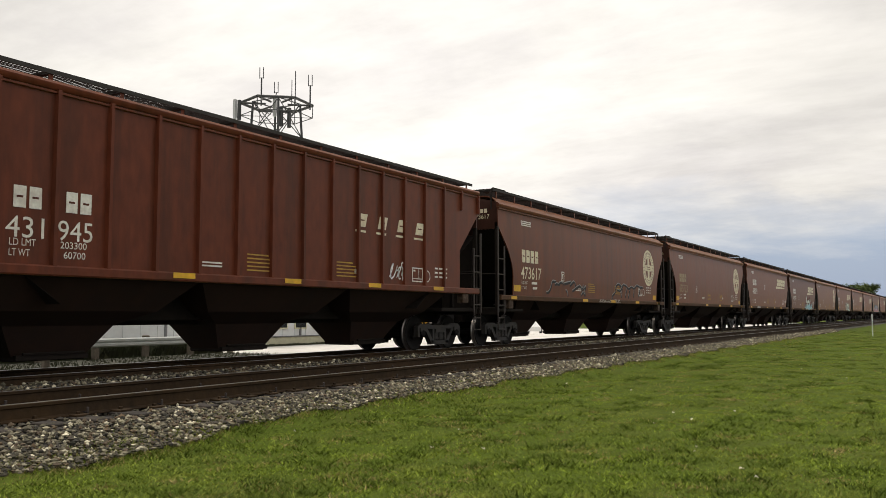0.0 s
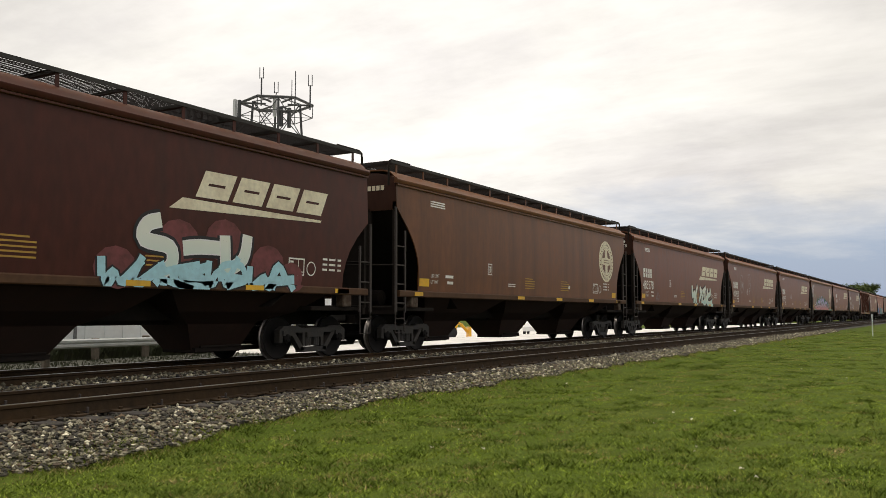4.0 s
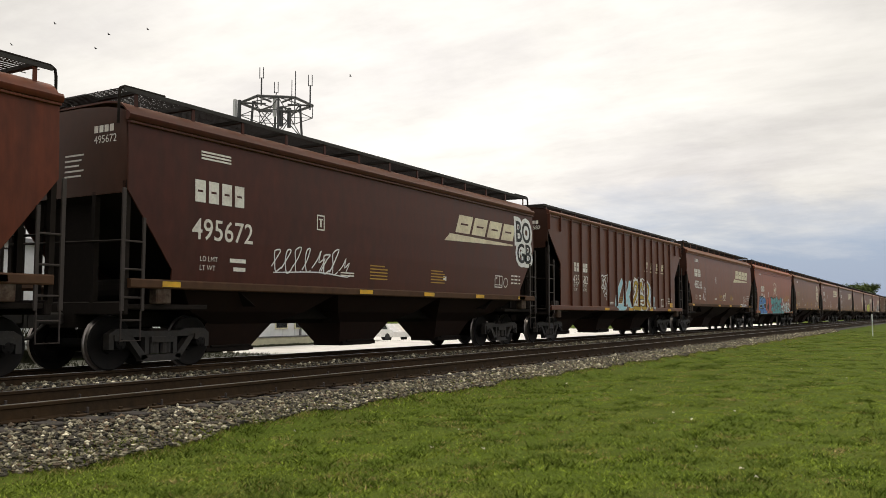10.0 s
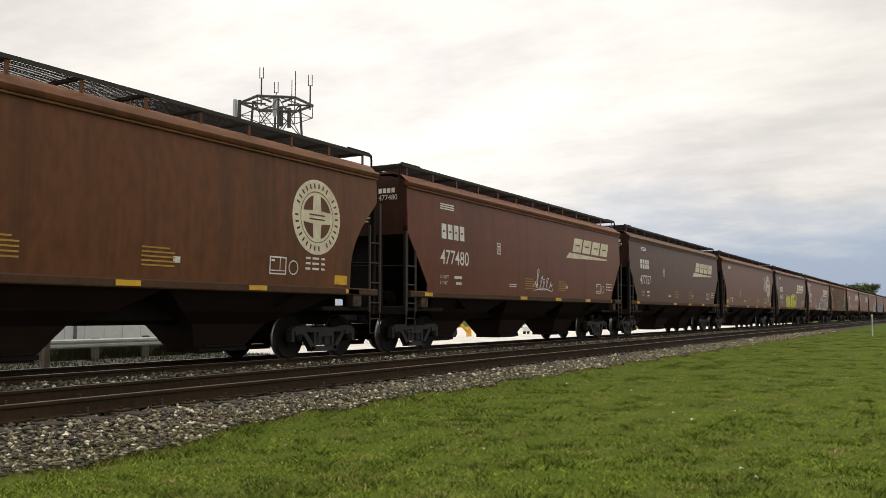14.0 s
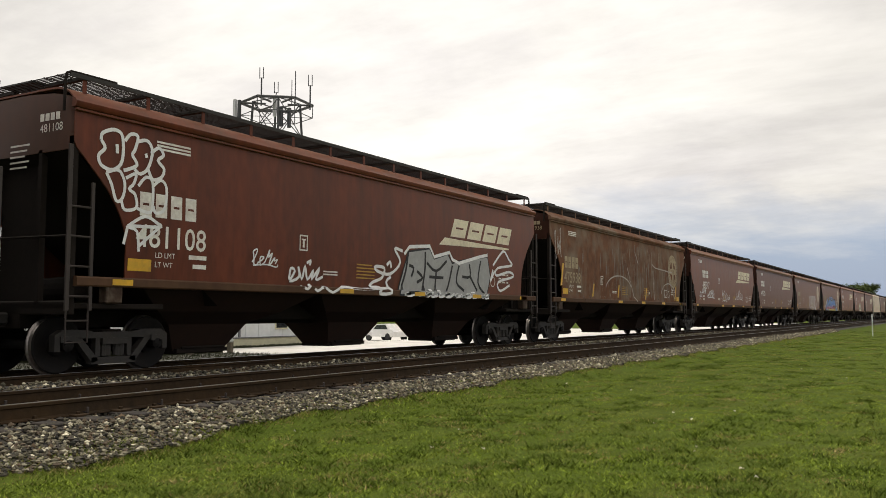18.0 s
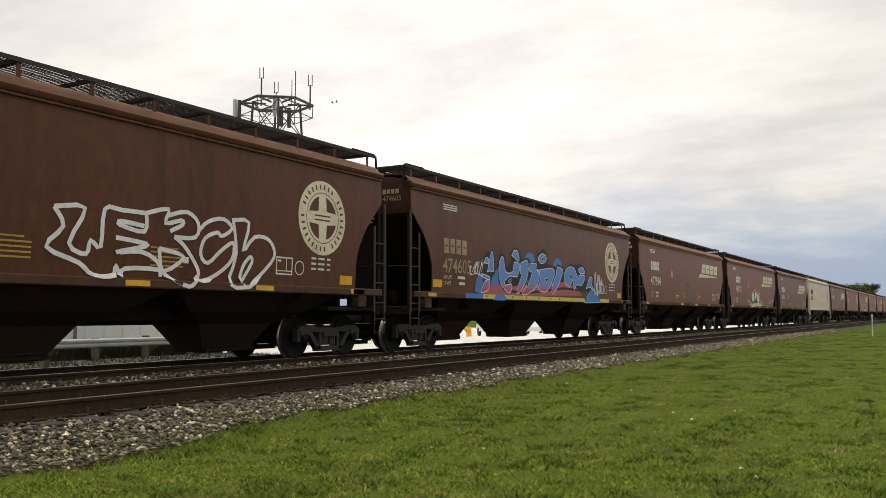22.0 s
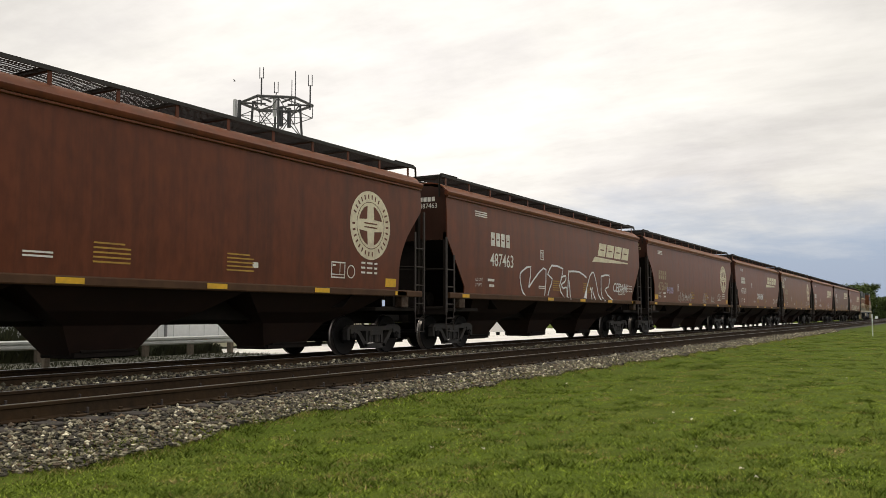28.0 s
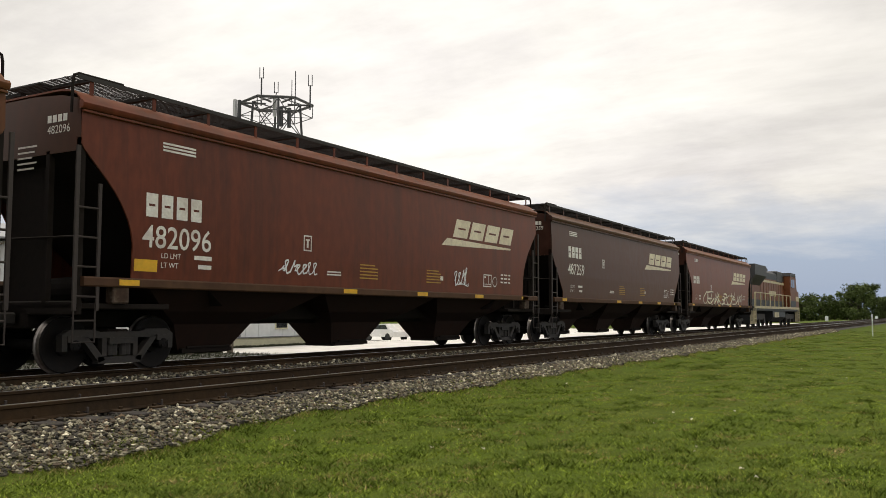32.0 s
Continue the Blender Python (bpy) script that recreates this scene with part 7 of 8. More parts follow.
    scribble(33, 3.1, 4.0, 1.65, 2.05, 4, 46, S_CHALK, 0.045)
    lettered(33, "BHL-DBS", -5.6, -4.5, 1.95, 2.25, S_LILAC, None)
    lettered(34, "DASK MEME", -1.1, 1.2, 2.0, 2.4, S_WHITE, None, shear=0.25, label="white brush lettering")
    scribble(35, -8.3, -7.1, 3.1, 3.95, 5, 47, S_CREAM, 0.045)
    scribble(36, -3.96, -2.72, 1.78, 2.05, 7, 48)
    scribble(36, 3.15, 3.9, 1.75, 2.28, 4, 49)
    wild(38, -5.0, 5.0, 1.5, 2.2, 12, S_CREAM, S_PALE, 50, 0.10, 0.04)


tag_the_train()

# ---- behind the train ----
FWD, RGT = Vector((math.cos(YAW), math.sin(YAW), 0)), Vector((math.sin(YAW), -math.cos(YAW), 0))


def spot(px, d):
    """A place in the yard, by its bearing across the view and its depth."""
    p = FWD * d + RGT * (d * (px - 784) / 1530)
    return Vector((p.x, p.y, ground_height(p.y) + 0.01))


STEEL = mat("galvanised_steel", (0.23, 0.24, 0.25), 0.5, 0.6, 0.15, 8, 0.1)
BEAM = mat("dull_galvanised_beam", (0.52, 0.55, 0.53), 0.5, 0.15, 0.12, 6, 0.08, (0.3, 0.31, 0.27), 0.5, 1.5)
MAST = mat("weathered_mast_steel", (0.075, 0.077, 0.08), 0.6, 0.3, 0.2, 6, 0.1)
PANEL = mat("antenna_panel_grey", (0.55, 0.56, 0.57), 0.5, 0, 0.06, 5, 0.05)
SIDING = mat("white_metal_siding", (0.80, 0.84, 0.84), 0.55, 0, 0.06, 5, 0.08, (0.72, 0.71, 0.67), 0.4, 0.5)
TRIM = mat("cream_skirting", (0.72, 0.70, 0.50), 0.6, 0, 0.08, 5, 0.08)
ROOFING = mat("grey_metal_roof", (0.30, 0.31, 0.32), 0.5, 0.2, 0.1, 4, 0.1)
POSTWOOD = mat("weathered_post_wood", (0.15, 0.125, 0.095), 0.85, 0, 0.25, 12, 0.4, (0.09, 0.08, 0.05), 0.5, 2.0)
CARWHITE = mat("white_car_paint", (0.74, 0.74, 0.73), 0.25, 0, 0.03, 3, 0, spec=0.6)
LOADER = mat("loader_yellow", (0.80, 0.44, 0.03), 0.45, 0, 0.12, 6, 0.05, (0.3, 0.17, 0.05), 0.5, 1.5)
GLASS = mat("dark_window_glass", (0.02, 0.024, 0.028), 0.08, 0, 0.02, 3, 0, spec=0.8)
RUBBER = mat("tyre_rubber", (0.018, 0.018, 0.018), 0.85, 0, 0.2, 12, 0.2)
WEED = mat("verge_weeds", (0.035, 0.042, 0.016), 0.8, 0, 0.3, 3, 0, (0.06, 0.058, 0.025), 0.5, 1.0, island=0.4)
LEAF = mat("tree_leaves", (0.070, 0.098, 0.024), 0.75, 0, 0.25, 0.6, 0, (0.055, 0.080, 0.020), 0.6, 0.25, island=0.45, spec=0.25)
BARK = mat("tree_bark", (0.06, 0.048, 0.038), 0.9, 0, 0.3, 7, 0.5)


def lattice_mast():
    """A four-legged lattice mast with a ring of antenna arms at its head."""
    p = FWD * 60 - RGT * 11.72
    ob = root("antenna_mast", "grey lattice antenna mast with aerials round its head", "antenna mast", at=(p.x, p.y, -1.2))
    top = 17.03

    def w(z):
        return 1.9 - 0.75 * z / top

    legs = [(a, b) for a in (-1, 1) for b in (-1, 1)]
    for a, b in legs:
        part("leg", Shape().tube([(a * w(0), b * w(0), 0), (a * w(top), b * w(top), top)], [0.11, 0.08], 8), MAST, ob)
    for k in range(7):
        z0, z1 = k * top / 7, (k + 1) * top / 7
        for (a, b), (c, d) in (((-1, -1), (1, -1)), ((1, -1), (1, 1)), ((1, 1), (-1, 1)), ((-1, 1), (-1, -1))):
            part("brace", Shape().tube([(a * w(z0), b * w(z0), z0), (c * w(z1), d * w(z1), z1)], 0.035, 5), MAST, ob)
            part("brace", Shape().tube([(c * w(z0), d * w(z0), z0), (a * w(z1), b * w(z1), z1)], 0.035, 5), MAST, ob)
            part("brace", Shape().tube([(a * w(z1), b * w(z1), z1), (c * w(z1), d * w(z1), z1)], 0.04, 5), MAST, ob)
    ring = Shape()
    pts = [(2.5 * math.cos(radians(60 * k + 10)), 2.5 * math.sin(radians(60 * k + 10))) for k in range(6)]
    for z, r in ((top - 0.1, 0.10), (top - 1.0, 0.03)):
        for k in range(6):
            q, n = pts[k], pts[(k + 1) % 6]
            ring.tube([(*q, z), (*n, z)], r, 6)
            ring.tube([(0.3 * q[0], 0.3 * q[1], z), (*q, z)], r * 0.7, 6)
    for q in pts:
        ring.tube([(*q, top - 1.0), (*q, top - 0.1)], 0.032, 6)
    part("head_frame", ring, MAST, ob, "six-sided antenna head frame")
    for k, (u, z0, z1, r) in enumerate(((-1.1, 0.2, 2.5, 0.06), (-0.05, 0.1, 1.45, 0.04), (1.05, 0.2, 1.65, 0.03), (1.3, 0.2, 2.3, 0.035), (2.35, -0.1, 1.95, 0.06))):
        q = RGT * u
        a = part("aerial", Shape().tube([(q.x, q.y, top + z0 - 0.4), (q.x, q.y, top + z1 - (0.7 if k in (0, 1, 4) else 0.0))], r, 6), MAST, ob)
        if k in (0, 1, 4):
            f = Shape()
            for s in (-0.13, 0.13):
                g = RGT * (u + s)
                f.tube([(g.x, g.y, top + z1 - 0.75), (g.x, g.y, top + z1 + 0.05)], 0.03, 5)
            g, h = RGT * (u - 0.13), RGT * (u + 0.13)
            f.tube([(g.x, g.y, top + z1 - 0.7), (h.x, h.y, top + z1 - 0.7)], 0.02, 5)
            part("fork", f, MAST, a)
    for u, z, c in ((-2.35, -0.75, MAST), (-2.65, -0.7, PANEL), (0.55, -1.2, MAST), (1.1, -1.3, MAST), (0.1, -0.5, PANEL)):
        q = RGT * u - FWD * 1.2
        part("panel_antenna", Shape().box(q.x - 0.11, q.x + 0.11, q.y - 0.11, q.y + 0.11, top + z - 0.75, top + z + 0.65, 0.03), c, ob)


lattice_mast()


def guardrail():
    """A steel beam on timber posts along the far road, ending in a stub."""
    y, z = 23.3, -0.49
    ob = root("guardrail", "low steel guardrail on weathered timber posts", "guardrail", at=(0, y, z))
    prof = [(0.0, 0.40), (-0.05, 0.44), (-0.05, 0.50), (0.0, 0.54), (-0.05, 0.58), (-0.05, 0.64), (0.0, 0.68), (0.012, 0.68), (-0.035, 0.63), (-0.035, 0.58), (0.012, 0.54), (-0.035, 0.5), (-0.035, 0.45), (0.012, 0.40)]
    part("beam", Shape().prism([(a - 0.1, b) for a, b in prof], -8, 24.1, "x"), BEAM, ob, "galvanised corrugated beam")
    for k in range(17):
        x = -7.6 + k * 1.98
        part("post", Shape().box(x - 0.09, x + 0.09, -0.1, 0.1, -0.1, 0.66 + 0.04 * (k % 3), 0.02), POSTWOOD, ob)


guardrail()
post = tagged(part("marker_post", Shape().box(-0.08, 0.08, -0.08, 0.08, 0, 0.90, 0.02).prism([(-0.085, 0.89), (0.085, 0.89), (0.0, 0.97)], -0.085, 0.085), POSTWOOD, at=(14.3, 20.3, -0.5)),
              "short weathered timber post beside the road", "post")


def weeds(name, n, span, tall, label, seed):
    rng = np.random.default_rng(seed)
    x, y = rng.uniform(span[0], span[1], n), rng.uniform(span[2], span[3], n)
    h, w, t = rng.uniform(0.3, 1.0, n) * tall * (0.6 + 0.4 * np.sin(x * 1.7) ** 2), rng.uniform(0.015, 0.045, n) * (2.4 if tall > 0.5 else 1.0), rng.uniform(0, 6.28, n)
    v = np.zeros((n, 3, 3))
    v[:, 0] = np.stack([x - w, y, np.full(n, -0.5)], -1)
    v[:, 1] = np.stack([x + w, y, np.full(n, -0.5)], -1)
    v[:, 2] = np.stack([x + 0.4 * h * np.cos(t), y + 0.4 * h * np.sin(t), -0.5 + h], -1)
    me = bpy.data.meshes.new(name)
    me.from_pydata(v.reshape(-1, 3).tolist(), [], np.arange(3 * n).reshape(-1, 3).tolist())
    me.materials.append(WEED)
    tagged(new(name, me), label, "weeds", kind="stuff")


weeds("weeds", 26000, (2, 23.9, 23.5, 25.6), 0.62, "dark ragged weeds behind the guardrail", 12)
weeds("low_weeds", 9000, (-6, 23.8, 17.2, 23.0), 0.16, "low scattered weeds on the gravel verge", 17)
weeds("dark_bushes", 16000, (-6, 16.2, 23.7, 25.2), 1.35, "dark unkempt bushes behind the guardrail's end", 14)
weeds("grass_strip", 5000, (24, 36.5, 26.3, 27.25), 0.12, "dull grass strip along the building's foot", 13)


def building():
    """A long low building with white siding in bays, a cream skirting and a shallow roof."""
    ob = root("white_building", "long low white metal-sided building", "building", at=(0, 27.3, -0.5))
    x0, x1, h = -40.0, 36.0, 3.9
    part("wall", Shape().box(x0, x1, 0.06, 9.0, -0.8, h), SIDING, ob)
    part("skirting", Shape().box(x0, x1, 0.0, 0.05, 0.0, 0.38, 0.01), TRIM, ob)
    part("skirting_cap", Shape().box(x0, x1, -0.05, 0.05, 0.385, 0.43), STEEL, ob)
    k = 0
    x = 3.6
    while x < x1 - 1:
        part("corner_bead", Shape().box(x - 0.05, x + 0.05, 0.0, 0.055, 0.44, h - 0.02), STEEL, ob)
        for j in range(9):
            part("siding_rib", Shape().box(x + 0.42 + j * 0.42, x + 0.45 + j * 0.42, 0.035, 0.058, 0.44, h - 0.02), SIDING, ob) if k < 8 and j % 2 == 0 else None
        x += 4.2
        k += 1
    for xx in (31.6, 33.0, 34.4):
        w = part("window", Shape().box(xx - 0.45, xx + 0.45, 0.0, 0.05, 0.75, 1.55, 0.01), TRIM, ob)
        part("pane", Shape().box(xx - 0.38, xx + 0.38, -0.012, 0.0, 0.82, 1.48), GLASS, w)
    part("roof", Shape().prism([(-0.4, h), (9.4, h), (9.4, h + 0.12), (4.5, h + 1.1), (-0.4, h + 0.12)], x0 - 0.3, x1 + 0.3, "x"), ROOFING, ob)


building()


def wheel(parent, x, y, r, w=0.22):
    t = part("wheel", Shape().lathe([(r * 0.55, -w / 2), (r * 0.95, -w / 2), (r, -w / 3), (r, w / 3), (r * 0.95, w / 2), (r * 0.55, w / 2)], 20, "y", (x, y, r)), RUBBER, parent, smooth=True)
    part("rim", Shape().lathe([(0.02, -w / 2 + 0.02), (r * 0.55, -w / 2 + 0.01), (r * 0.55, w / 2 - 0.01), (0.02, w / 2 - 0.02)], 16, "y", (x, y, r)), STEEL, t)


def pickup(at, turn):
    ob = root("pickup_truck", "white crew-cab pickup truck parked in the yard", "pickup truck", at=at)
    ob.rotation_euler = (0, 0, turn)
    part("body", Shape().prism([(-2.6, 0.45), (2.6, 0.45), (2.65, 0.75), (2.55, 1.05), (1.2, 1.12), (-2.6, 1.12)], -0.95, 0.95), CARWHITE, ob)
    part("cab", Shape().prism([(-0.9, 1.12), (1.35, 1.12), (0.75, 1.72), (0.5, 1.8), (-0.7, 1.8), (-0.95, 1.68)], -0.82, 0.82), CARWHITE, ob)
    for a, b in ((-0.75, -0.05), (0.05, 0.75)):
        for s in (-1, 1):
            part("side_window", Shape().prism([(a, 1.2), (b + 0.1, 1.2), (b - 0.12, 1.66), (a + 0.04, 1.66)], s * 0.825 - 0.006, s * 0.825 + 0.006), GLASS, ob)
    for wx in (-1.7, 1.75):
        for s in (-0.85, 0.85):
            wheel(ob, wx, s, 0.4)
    return ob


pickup(spot(872, 76), radians(40))


def van(at):
    ob = root("box_trailer", "pale cream box trailer parked beside the road", "trailer", at=at)
    part("box", Shape().box(-1.7, 1.5, -1.0, 1.0, 0.5, 2.1, 0.06), TRIM, ob)
    part("nose", Shape().prism([(1.5, 0.5), (2.3, 0.5), (1.5, 1.9)], -0.95, 0.95), CARWHITE, ob)
    for k in range(6):
        part("slat", Shape().box(-1.6 + k * 0.5, -1.5 + k * 0.5, -1.02, -1.0, 0.55, 2.05), STEEL, ob)
    for s in (-0.9, 0.9):
        wheel(ob, -0.3, s, 0.36)


van(spot(612, 68))


def loader(at, turn):
    ob = root("wheel_loader", "small yellow wheel loader standing in the yard", "wheel loader", at=at)
    ob.rotation_euler, ob.scale = (0, 0, turn), (1.35, 1.35, 1.35)
    part("body", Shape().prism([(-1.9, 0.3), (1.0, 0.3), (1.2, 1.0), (0.6, 1.25), (-1.8, 1.3), (-2.0, 1.0)], -0.6, 0.6), LOADER, ob)
    c = part("cab", Shape().prism([(-0.5, 1.25), (0.6, 1.25), (0.45, 2.1), (-0.4, 2.1)], -0.5, 0.5), LOADER, ob)
    for s in (-1, 1):
        part("cab_window", Shape().prism([(-0.38, 1.38), (0.45, 1.38), (0.36, 1.98), (-0.32, 1.98)], s * 0.505 - 0.005, s * 0.505 + 0.005), GLASS, c)
    for s in (-0.4, 0.4):
        part("lift_arm", Shape().tube([(0.5, s, 1.25), (1.4, s, 0.9), (1.9, s, 0.35)], 0.07, 6), LOADER, ob)
    part("bucket", Shape().prism([(1.8, 0.05), (2.6, 0.05), (2.55, 0.12), (1.95, 0.2), (1.95, 0.75), (1.85, 0.75)], -0.85, 0.85), LOADER, ob)
    for wx in (-1.25, 0.7):
        for s in (-0.52, 0.52):
            wheel(ob, wx, s, 0.42, 0.3)


loader(spot(775, 71), radians(-55))


def sedan(at, turn):
    ob = root("parked_car", "pale silver car parked in the yard", "car", at=at)
    ob.rotation_euler = (0, 0, turn)
    part("body", Shape().prism([(-2.1, 0.35), (2.1, 0.35), (2.15, 0.7), (1.4, 0.88), (-1.9, 0.92), (-2.15, 0.75)], -0.85, 0.85), CARWHITE, ob)
    part("cabin", Shape().prism([(-1.5, 0.9), (1.1, 0.88), (0.45, 1.36), (-0.95, 1.4)], -0.72, 0.72), CARWHITE, ob)
    for s in (-1, 1):
        part("side_window", Shape().prism([(-1.2, 0.95), (0.8, 0.94), (0.35, 1.28), (-0.85, 1.31)], s * 0.725 - 0.005, s * 0.725 + 0.005), GLASS, ob)
    for wx in (-1.35, 1.35):
        for s in (-0.78, 0.78):
            wheel(ob, wx, s, 0.32)


sedan(spot(684, 71), radians(70))
sedan(spot(945, 84), 0.3)


def tree(x, y, h, r, seed):
    rnd = random.Random(seed)
    ob = root("tree", "leafy green broadleaf tree far down the line", "tree", "far trees", at=(x, y, ground_height(y) - 0.05))
    s = Shape().tube([(0, 0, 0), (0.1, 0, h * 0.25), (-0.1, 0.1, h * 0.55), (0, 0, h * 0.8)], [0.3, 0.24, 0.15, 0.05], 8)
    tips = []
    for k in range(8):
        a, z = rnd.uniform(0, 6.28), h * rnd.uniform(0.25, 0.6)
        q = (r * 0.7 * math.cos(a), r * 0.7 * math.sin(a), z + h * rnd.uniform(0.1, 0.3))
        s.tube([(0, 0, z), (q[0] * 0.5, q[1] * 0.5, z + 0.1 * h), q], [0.12, 0.08, 0.03], 5)
        tips.append(q)
    part("trunk", s, BARK, ob)
    v, f = [], []
    for k in range(64):
        a, u = rnd.uniform(0, 6.28), rnd.random() ** 0.5
        cz = h * rnd.uniform(0.06, 0.93)
        wide = r * (0.72 + 0.65 * math.sin(math.pi * min(1, cz / h * 0.95))) * 0.72
        c = (wide * u * math.cos(a), wide * u * math.sin(a), cz)
        cr = r * rnd.uniform(0.18, 0.34)
        for j in range(46):
            d = Vector((rnd.gauss(0, 1), rnd.gauss(0, 1), rnd.gauss(0, 0.8))).normalized() * cr * rnd.uniform(0.5, 1.08)
            p = Vector(c) + d
            t1 = Vector((rnd.gauss(0, 1), rnd.gauss(0, 1), rnd.gauss(0, 1))).normalized() * rnd.uniform(0.16, 0.34)
            t2 = d.cross(t1).normalized() * rnd.uniform(0.12, 0.26)
            n = len(v)
            v += [tuple(p - t1), tuple(p + t2), tuple(p + t1), tuple(p - t2)]
            f.append((n, n + 1, n + 2, n + 3))
    me = bpy.data.meshes.new("crown")
    me.from_pydata(v, [], f)
    me.materials.append(LEAF)
    part("crown", me, None, ob)


def far_trees():
    # bearing across the view, depth, height, half-width
    spots = [(0.405, 255, 6.0, 4.5), (0.42, 250, 7.2, 4.0), (0.437, 245, 6.2, 4.5), (0.452, 250, 4.8, 4.0), (0.466, 240, 6.4, 4.2), (0.478, 235, 8.4, 4.6), (0.489, 238, 8.8, 4.6),
             (0.503, 240, 5.6, 4.0), (0.517, 250, 4.8, 4.5), (0.532, 250, 6.5, 4.5), (0.55, 250, 7.5, 5), (0.385, 265, 5.0, 4.5), (0.365, 270, 5.6, 5)]
    for k, (u, d, h, r) in enumerate(spots):
        p = FWD * d + RGT * (u * d)
        tree(p.x, p.y, h * 1.17, r, 100 + k)


far_trees()
p = FWD * 59 + RGT * 29.2
mk = tagged(part("line_marker", Shape().box(-0.055, 0.055, -0.03, 0.03, 0, 1.5, 0.01), SIDING, at=(p.x, p.y, LAWN_Z)), "slim white marker post standing in the lawn", "marker post")
mk.rotation_euler = (0, radians(-4), 0)
for u, d in ((0.4425, 200), (0.5, 205)):
    q = FWD * d + RGT * (u * d)
    tagged(part("utility_cabinet", Shape().box(-0.4, 0.4, -0.3, 0.3, 0, 1.05, 0.05), SIDING, at=(q.x, q.y, -0.5)), "white trackside utility cabinet", "cabinet", "trackside cabinets")


# ---- the pusher engine ----
ORANGE = mat("faded_engine_orange", (0.19, 0.054, 0.011), 0.5, 0, 0.1, 5, 0.06, (0.12, 0.05, 0.02), 0.5, 0.8, True)
ENGBLACK = mat("engine_black", (0.018, 0.018, 0.019), 0.5, 0, 0.15, 5, 0.06)
ENGGREY = mat("engine_grey_screens", (0.05, 0.05, 0.052), 0.55, 0, 0.2, 20, 0.3)


ENGTRIM = mat("faded_engine_trim", (0.62, 0.54, 0.34), 0.6, 0, 0.15, 6, 0.05, (0.14, 0.09, 0.05), 0.6, 1.5)


